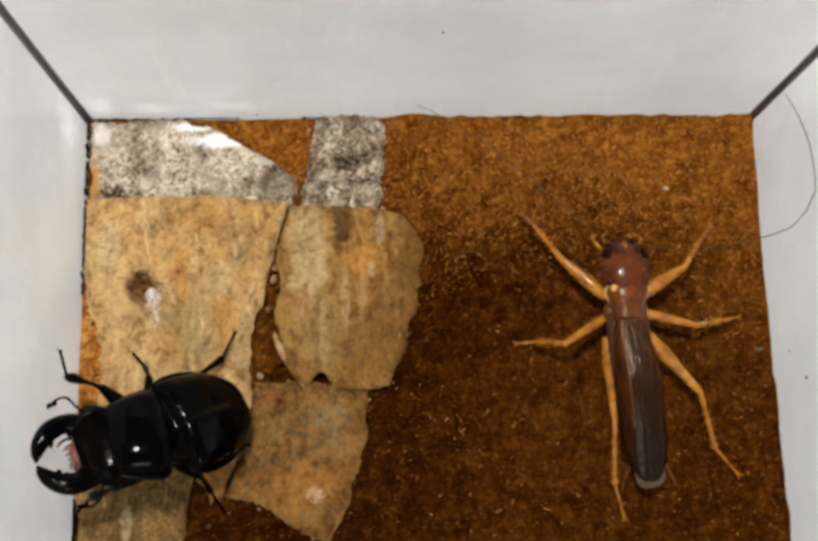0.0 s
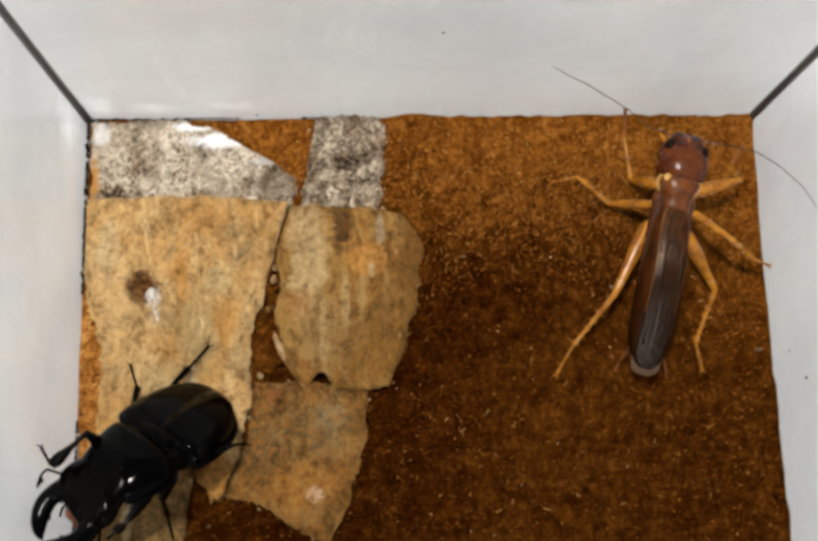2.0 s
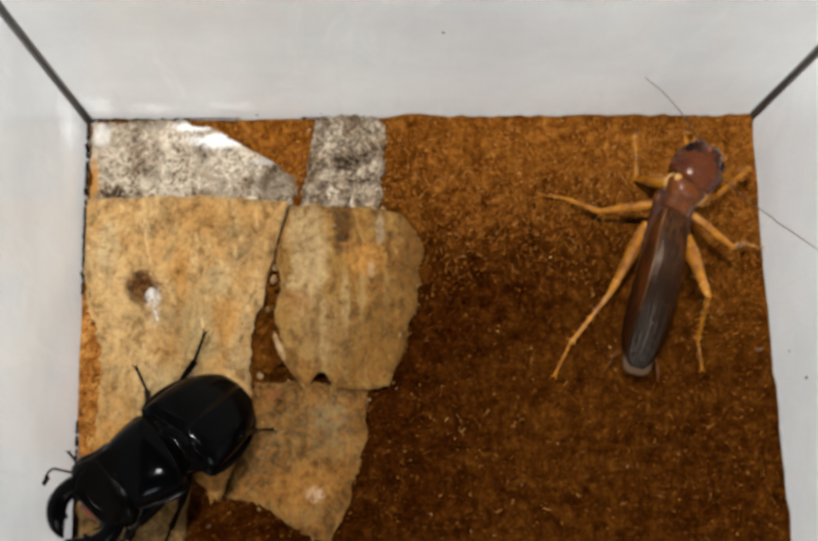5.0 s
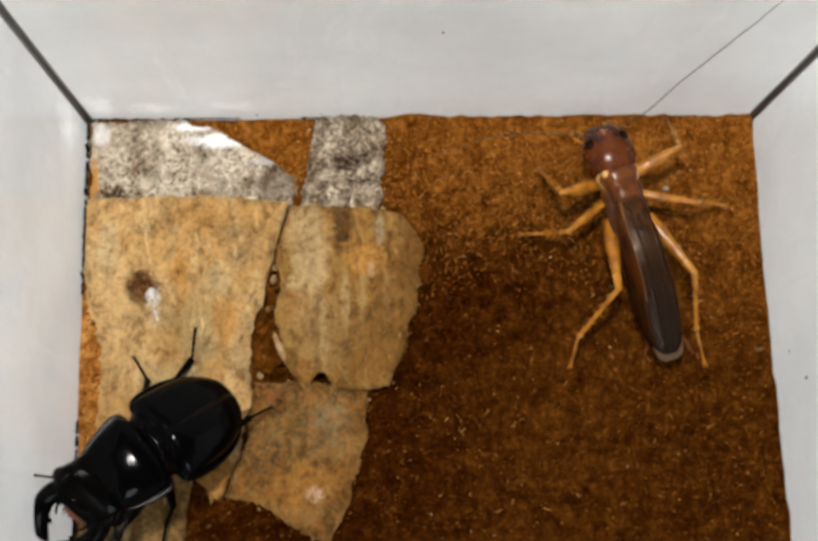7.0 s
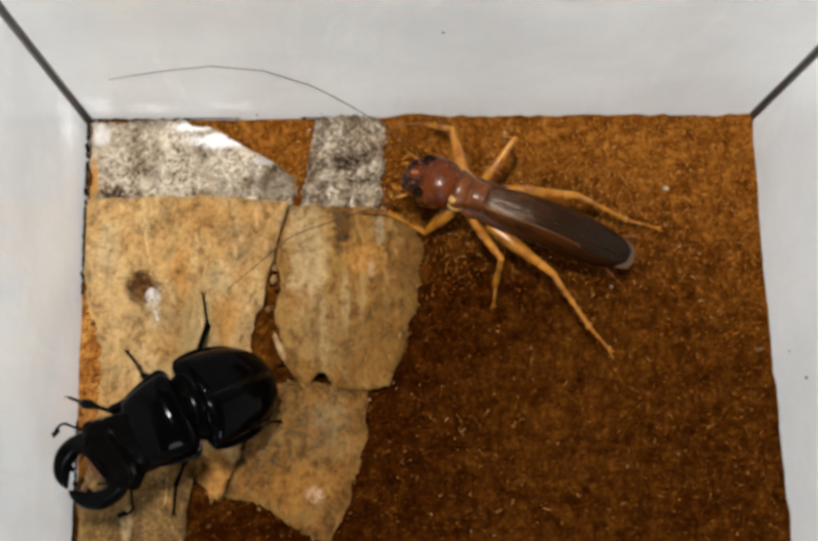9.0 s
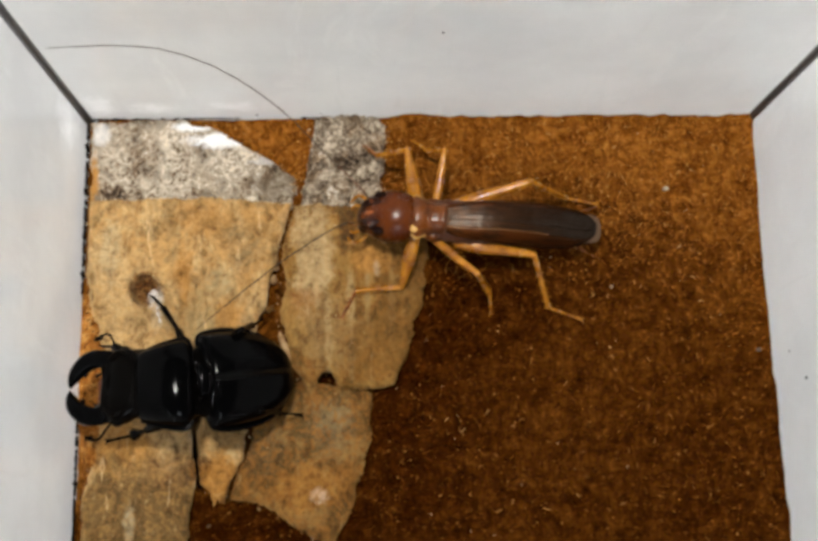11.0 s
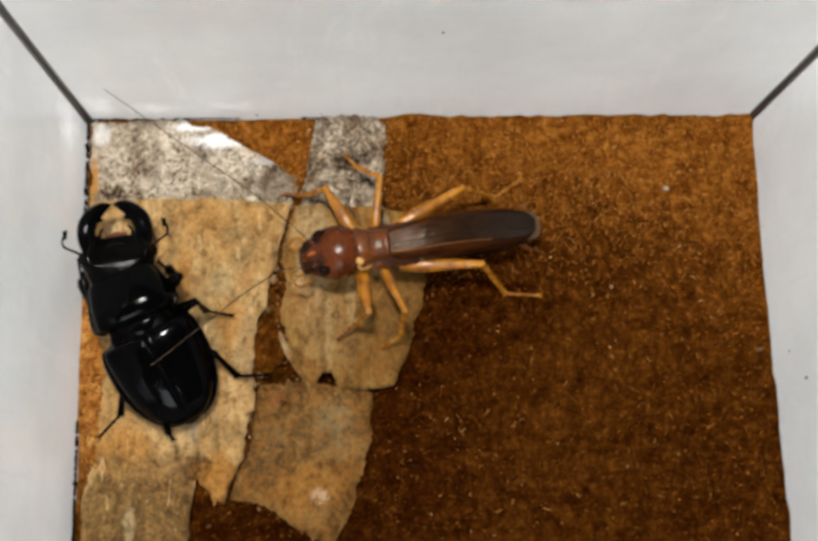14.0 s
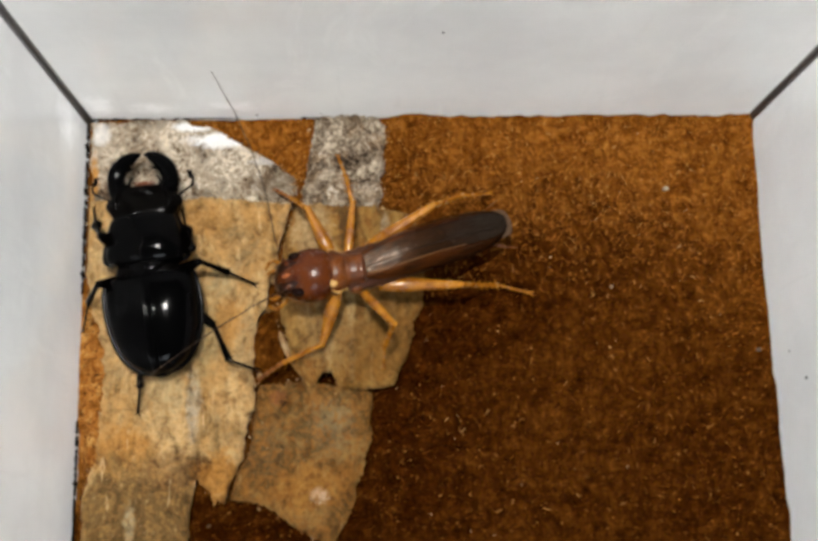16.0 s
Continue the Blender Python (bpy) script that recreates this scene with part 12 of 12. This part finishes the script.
    walk(CRICKET["Ra9"], [
        (0, at(26.4, -26.2, 63.2, -51.4, 31.3)), (0.5, at(26.4, -26.2, 63.2, -51.4, 31.3)), (0.75, at(10.9, -17.3, 63.6, -69.9, 51)),
        (1, at(-4.5, -8.4, 63.9, -77.4, 126.4)), (1.5, at(-6.2, -15.4, 62.3, -65.6, 167.4)), (2, at(9.2, -6.6, 68.3, -77.4, 156.3)),
        (2.5, at(3.7, -6.5, 67.7, -80.1, 166)), (3, at(5.5, -7, 67.8, -77.7, 170.3)), (3.5, at(-8.2, -14.3, 64.9, -76.8, -170.9)),
        (4, at(-6.5, -13.2, 65.7, -76.2, -176.6)), (4.5, at(-4.4, -11, 66, -77.8, -179.4)), (5, at(0.6, -6.9, 66.7, -81.5, 172.6)),
        (5.5, at(6.5, -4.4, 67.7, -85.3, 156.5)), (6, at(11.1, -4.5, 68.5, -87.6, 123.1)), (6.5, at(12.9, -5.1, 68.7, -88.1, 95.7)),
        (6.75, at(18.4, -6.4, 68.9, -88, 37.9)), (7, at(24, -7.6, 69, -86.5, 10.9)), (7.5, at(34.7, 7.3, 66.7, -79.5, 36.3)),
        (8, at(43.2, 13.3, 65.2, -68.1, 37.2)), (8.5, at(42.1, 15.4, 66, -75.8, 33)), (9, at(71, 6.7, 43.2, -42.5, 35)), (9.5, at(71.9, 3.7, 42.8, -42, 32.6)),
        (10, at(72.6, -3.6, 42.8, -41.6, 26.1)), (10.5, at(72.2, -12.7, 42.8, -41.2, 18.2)), (11, at(70.7, -20.4, 42.7, -40.7, 11.3)),
        (11.5, at(69.8, -23.6, 42.6, -40.8, 7.2)), (12, at(69.8, -23.6, 42.6, -40.8, 7.2)), (12.5, at(56.3, -5.1, 58.2, -59.8, 12.6)),
        (13, at(58.1, -5.5, 57, -59.1, 10.7)), (13.5, at(67.9, -16.4, 47.2, -49, 0.1)), (14, at(58.9, -12.9, 55.6, -60.6, 1.8)),
        (14.5, at(59.5, -51.3, -2.3, -56.5, -6)), (15, at(55.2, -7.1, 58.6, -66.6, -7)), (15.5, at(48.4, -30.5, 54.9, -53, -15.7)),
        (16, at(36.5, -17.9, 65.6, -71.3, -5.6)),
    ])
    walk(CRICKET["Ra10"], [
        (0, at(30.7, -23.6, 69.5, -52, 36.6)), (0.5, at(30.7, -23.6, 69.5, -52, 36.6)), (1, at(-5.5, -7, 71.7, -82, 48.4)),
        (1.125, at(-6.5, -8.9, 71.2, -83.7, 105.5)), (1.25, at(-7.5, -10.9, 70.7, -79.4, 144.9)), (1.5, at(-9.4, -14.7, 69.6, -66.6, 165.3)),
        (2, at(7.6, -5.9, 76.1, -77.2, 151.4)), (2.5, at(2.3, -6.1, 75.5, -79.6, 159.3)), (3, at(3.8, -6.7, 75.6, -77.9, 165.9)),
        (3.5, at(-10, -14.6, 72.6, -75.9, 178.4)), (4, at(-8.5, -13.3, 73.4, -76.9, 179.5)), (4.5, at(-6.1, -11, 73.8, -78.5, 176)),
        (5, at(-0.5, -6.7, 74.7, -82.1, 165.4)), (5.5, at(5.9, -4.1, 75.7, -85.4, 139.6)), (6, at(10.9, -4.2, 76.5, -86.5, 105.6)),
        (6.5, at(12.9, -4.9, 76.7, -86.7, 93.1)), (7, at(24.5, -7.5, 77, -86.4, 41.8)), (7.5, at(35.9, 8.1, 74.5, -79.3, 43.2)),
        (8, at(45.5, 15.2, 72.7, -69.2, 41.2)), (8.5, at(43.7, 16.4, 73.7, -80.3, 22.9)), (9, at(75.8, 10.1, 48.6, -43.1, 44.9)),
        (9.5, at(76.9, 6.9, 48.2, -42.7, 41.5)), (10, at(78, -0.9, 48.2, -42.1, 35.6)), (10.5, at(78, -10.8, 48.1, -41.3, 28.4)),
        (11, at(76.7, -19.2, 48, -40.5, 22)), (11.5, at(75.8, -22.9, 47.9, -39.8, 20.2)), (12, at(75.8, -22.9, 47.9, -39.8, 20.2)),
        (12.5, at(60.2, -4.3, 65.2, -60.7, 15.7)), (13, at(62.1, -4.7, 63.9, -60.2, 13.8)), (13.5, at(73.2, -16.4, 53.3, -47.7, 13)),
        (14, at(62.8, -12.8, 62.6, -61.8, 4.8)), (14.5, at(63.9, -51.8, 4.4, -53.3, -4.9)), (15, at(58.3, -7.4, 66, -68.9, -5.2)),
        (15.5, at(53, -31.8, 61.3, -54.1, -11.6)), (16, at(39, -18.1, 73.2, -71.4, -0.4)),
    ])
    walk(CRICKET["Ra11"], [
        (0, at(34.6, -20.7, 75.8, -51.1, 44.3)), (0.5, at(34.6, -20.7, 75.8, -51.1, 44.3)), (1, at(-4.8, -6.2, 79.7, -76.6, 18.1)),
        (1.125, at(-6.7, -8.1, 79, -83.7, 46.7)), (1.188, at(-7.7, -9.1, 78.6, -85.3, 88.8)), (1.25, at(-8.7, -10, 78.3, -83.6, 129.9)),
        (1.5, at(-12.5, -13.9, 76.9, -68.4, 165.5)), (2, at(6, -5, 83.9, -74.6, 145.5)), (2.5, at(1, -5.6, 83.4, -79.6, 153.4)),
        (3, at(2.2, -6.3, 83.4, -78.1, 161.2)), (3.5, at(-11.9, -14.5, 80.4, -76.3, 173.5)), (4, at(-10.3, -13.3, 81.2, -77.5, 174.6)),
        (4.5, at(-7.7, -10.9, 81.7, -79, 170.6)), (5, at(-1.6, -6.5, 82.6, -82.2, 156.8)), (5.5, at(5.4, -3.7, 83.7, -84.8, 126.5)),
        (6, at(10.8, -3.7, 84.5, -85.2, 96.7)), (6.5, at(12.8, -4.4, 84.7, -85.2, 87.5)), (7, at(24.8, -7.2, 85, -85.1, 60.9)),
        (7.5, at(37, 9.2, 82.4, -82.7, 70.7)), (8, at(47.7, 17, 80.2, -69.7, 46.9)), (8.5, at(45, 17, 81.6, -83.3, 27.7)),
        (9, at(79.9, 14.2, 54.1, -44.8, 46.5)), (9.5, at(81.3, 10.8, 53.6, -44.3, 43.9)), (10, at(82.8, 2.5, 53.5, -43.7, 38.4)),
        (10.5, at(83.2, -7.9, 53.4, -42.8, 31.7)), (11, at(82.3, -16.9, 53.2, -41.9, 25.9)), (11.5, at(81.5, -20.8, 53, -41.4, 23.3)),
        (12, at(81.5, -20.8, 53, -41.4, 23.3)), (12.5, at(64, -3.2, 72.1, -61.6, 19)), (13, at(66, -3.8, 70.8, -60.4, 18.6)),
        (13.5, at(78.4, -15.2, 59.2, -49.7, 14.9)), (14, at(66.6, -12.5, 69.6, -63, 8.3)), (14.5, at(68.6, -52.2, 10.8, -53.9, -5.1)),
        (15, at(61.2, -7.7, 73.4, -69.6, -0.7)), (15.5, at(57.6, -32.7, 67.8, -48.9, 6.4)), (16, at(41.6, -18.1, 80.8, -69.4, 5.1)),
    ])
    walk(CRICKET["Ra12"], [
        (0, at(38.2, -17.2, 82, -51.3, 50.4)), (0.5, at(38.2, -17.2, 82, -51.3, 50.4)), (1, at(-3.1, -5.6, 87.5, -75.4, 24.2)),
        (1.125, at(-6.1, -7.5, 86.7, -82.1, 49.1)), (1.25, at(-9.2, -9.4, 85.9, -83.4, 117)), (1.5, at(-15.4, -13.2, 84.3, -69.9, 164.4)),
        (2, at(4.3, -3.8, 91.6, -74.7, 141.8)), (2.5, at(-0.3, -5, 91.3, -79.6, 147.5)), (3, at(0.7, -5.8, 91.3, -78.3, 156.1)),
        (3.5, at(-13.8, -14.3, 88.2, -76.9, 168.8)), (4, at(-12, -13.1, 89, -78, 169.7)), (4.5, at(-9.2, -10.7, 89.5, -79.4, 164.6)),
        (5, at(-2.6, -6, 90.5, -82.1, 148.1)), (5.5, at(5, -3.1, 91.6, -83.9, 117.2)), (6, at(10.7, -3.1, 92.4, -83.8, 93.8)),
        (6.5, at(12.9, -3.7, 92.6, -83.7, 87.3)), (7, at(25.2, -6.6, 93, -83.7, 73.9)), (7.5, at(37.3, 10.1, 90.3, -82, 79.6)),
        (8, at(49.6, 19.1, 87.7, -70.4, 52.4)), (8.5, at(45.8, 17.4, 89.6, -88, 34.7)), (9, at(83.8, 18.3, 59.7, -46.4, 49.5)),
        (9.5, at(85.4, 14.8, 59.2, -45.9, 46.9)), (10, at(87.4, 6.1, 59, -45.2, 42.2)), (10.5, at(88.2, -4.8, 58.8, -44, 36.5)),
        (11, at(87.7, -14.3, 58.5, -42.9, 31.5)), (11.5, at(87.1, -18.4, 58.3, -42.3, 29.3)), (12, at(87.1, -18.4, 58.3, -42.3, 29.3)),
        (12.5, at(67.6, -2, 79.2, -62.7, 21.7)), (13, at(69.7, -2.5, 77.8, -61.7, 21.4)), (13.5, at(83.4, -13.9, 65.3, -48.9, 26.2)),
        (14, at(70.2, -12, 76.8, -64.1, 11.9)), (14.5, at(73.3, -52.6, 17.3, -42.1, -6.6)), (15, at(64, -7.7, 80.9, -70.1, 4.2)),
        (15.5, at(62.9, -32.1, 73.8, -48.5, 12.1)), (16, at(44.4, -17.9, 88.3, -69.5, 9.8)),
    ])
    walk(CRICKET["Ra13"], [
        (0, at(41.4, -13.3, 88.2, -51.3, 55.9)), (0.5, at(41.4, -13.3, 88.2, -51.3, 55.9)), (1, at(-1.2, -4.8, 95.2, -75.2, 29.5)),
        (1.125, at(-5.4, -6.7, 94.4, -81.2, 54.4)), (1.25, at(-9.6, -8.6, 93.5, -82.6, 110.6)), (1.5, at(-18, -12.4, 91.9, -70.9, 160.9)),
        (2, at(2.6, -2.5, 99.3, -74.8, 138.2)), (2.5, at(-1.5, -4.2, 99.1, -79.4, 141.6)), (3, at(-0.8, -5.1, 99.1, -78.3, 151.4)),
        (3.5, at(-15.6, -13.9, 96, -77.5, 163.6)), (4, at(-13.6, -12.8, 96.9, -78.5, 164.2)), (4.5, at(-10.7, -10.3, 97.4, -79.6, 158.2)),
        (5, at(-3.5, -5.4, 98.4, -81.8, 139.9)), (5.5, at(4.6, -2.3, 99.6, -82.9, 111.2)), (6, at(10.6, -2.2, 100.4, -82.4, 92.9)),
        (6.5, at(12.9, -2.9, 100.6, -82.2, 88)), (7, at(25.4, -5.7, 100.9, -82.2, 82.8)), (7.5, at(37.5, 11.2, 98.2, -80.8, 82.2)),
        (8, at(51.2, 21.2, 95.2, -71.2, 57.6)), (8.5, at(46.1, 17.6, 97.6, -87.3, 74.2)), (9, at(87.4, 22.5, 65.5, -48.3, 51)),
        (9.5, at(89.2, 18.8, 64.9, -47.8, 48.6)), (10, at(91.5, 9.9, 64.7, -47.1, 43.9)), (10.5, at(92.9, -1.4, 64.4, -46, 38.1)),
        (11, at(92.7, -11.3, 63.9, -44.9, 33.1)), (11.5, at(92.2, -15.5, 63.7, -44.3, 30.9)), (12, at(92.2, -15.5, 63.7, -44.3, 30.9)),
        (12.5, at(71, -0.6, 86.3, -63.8, 24.6)), (13, at(73.3, -1.1, 84.8, -62.9, 24.2)), (13.5, at(88.1, -11.6, 71.3, -50.7, 28.8)),
        (14, at(73.6, -11.2, 84, -65.1, 15.9)), (14.5, at(79.2, -53.3, 22.6, -36.1, -7.1)), (15, at(66.7, -7.5, 88.5, -70.5, 9.3)),
        (15.5, at(68, -31, 79.8, -50.3, 14.9)), (16, at(47.1, -17.4, 95.8, -69.4, 14.4)),
    ])
    # the beetle shoves the bark a little to the side
    for key, dx, dy, turn in (("sheet", 0.8, -0.6, 0), ("middle", 1.5, 0.2, 0), ("lower", 1.2, -0.4, 0)):
        walk(BARKS[key], [(0.0, at(0, 0, 0, 0, 0)), (9.2, at(0, 0, 0, 0, 0)), (11.3, at(dx, dy, 0, 0, turn)), (16.0, at(dx, dy, 0, 0, turn))])


motions()
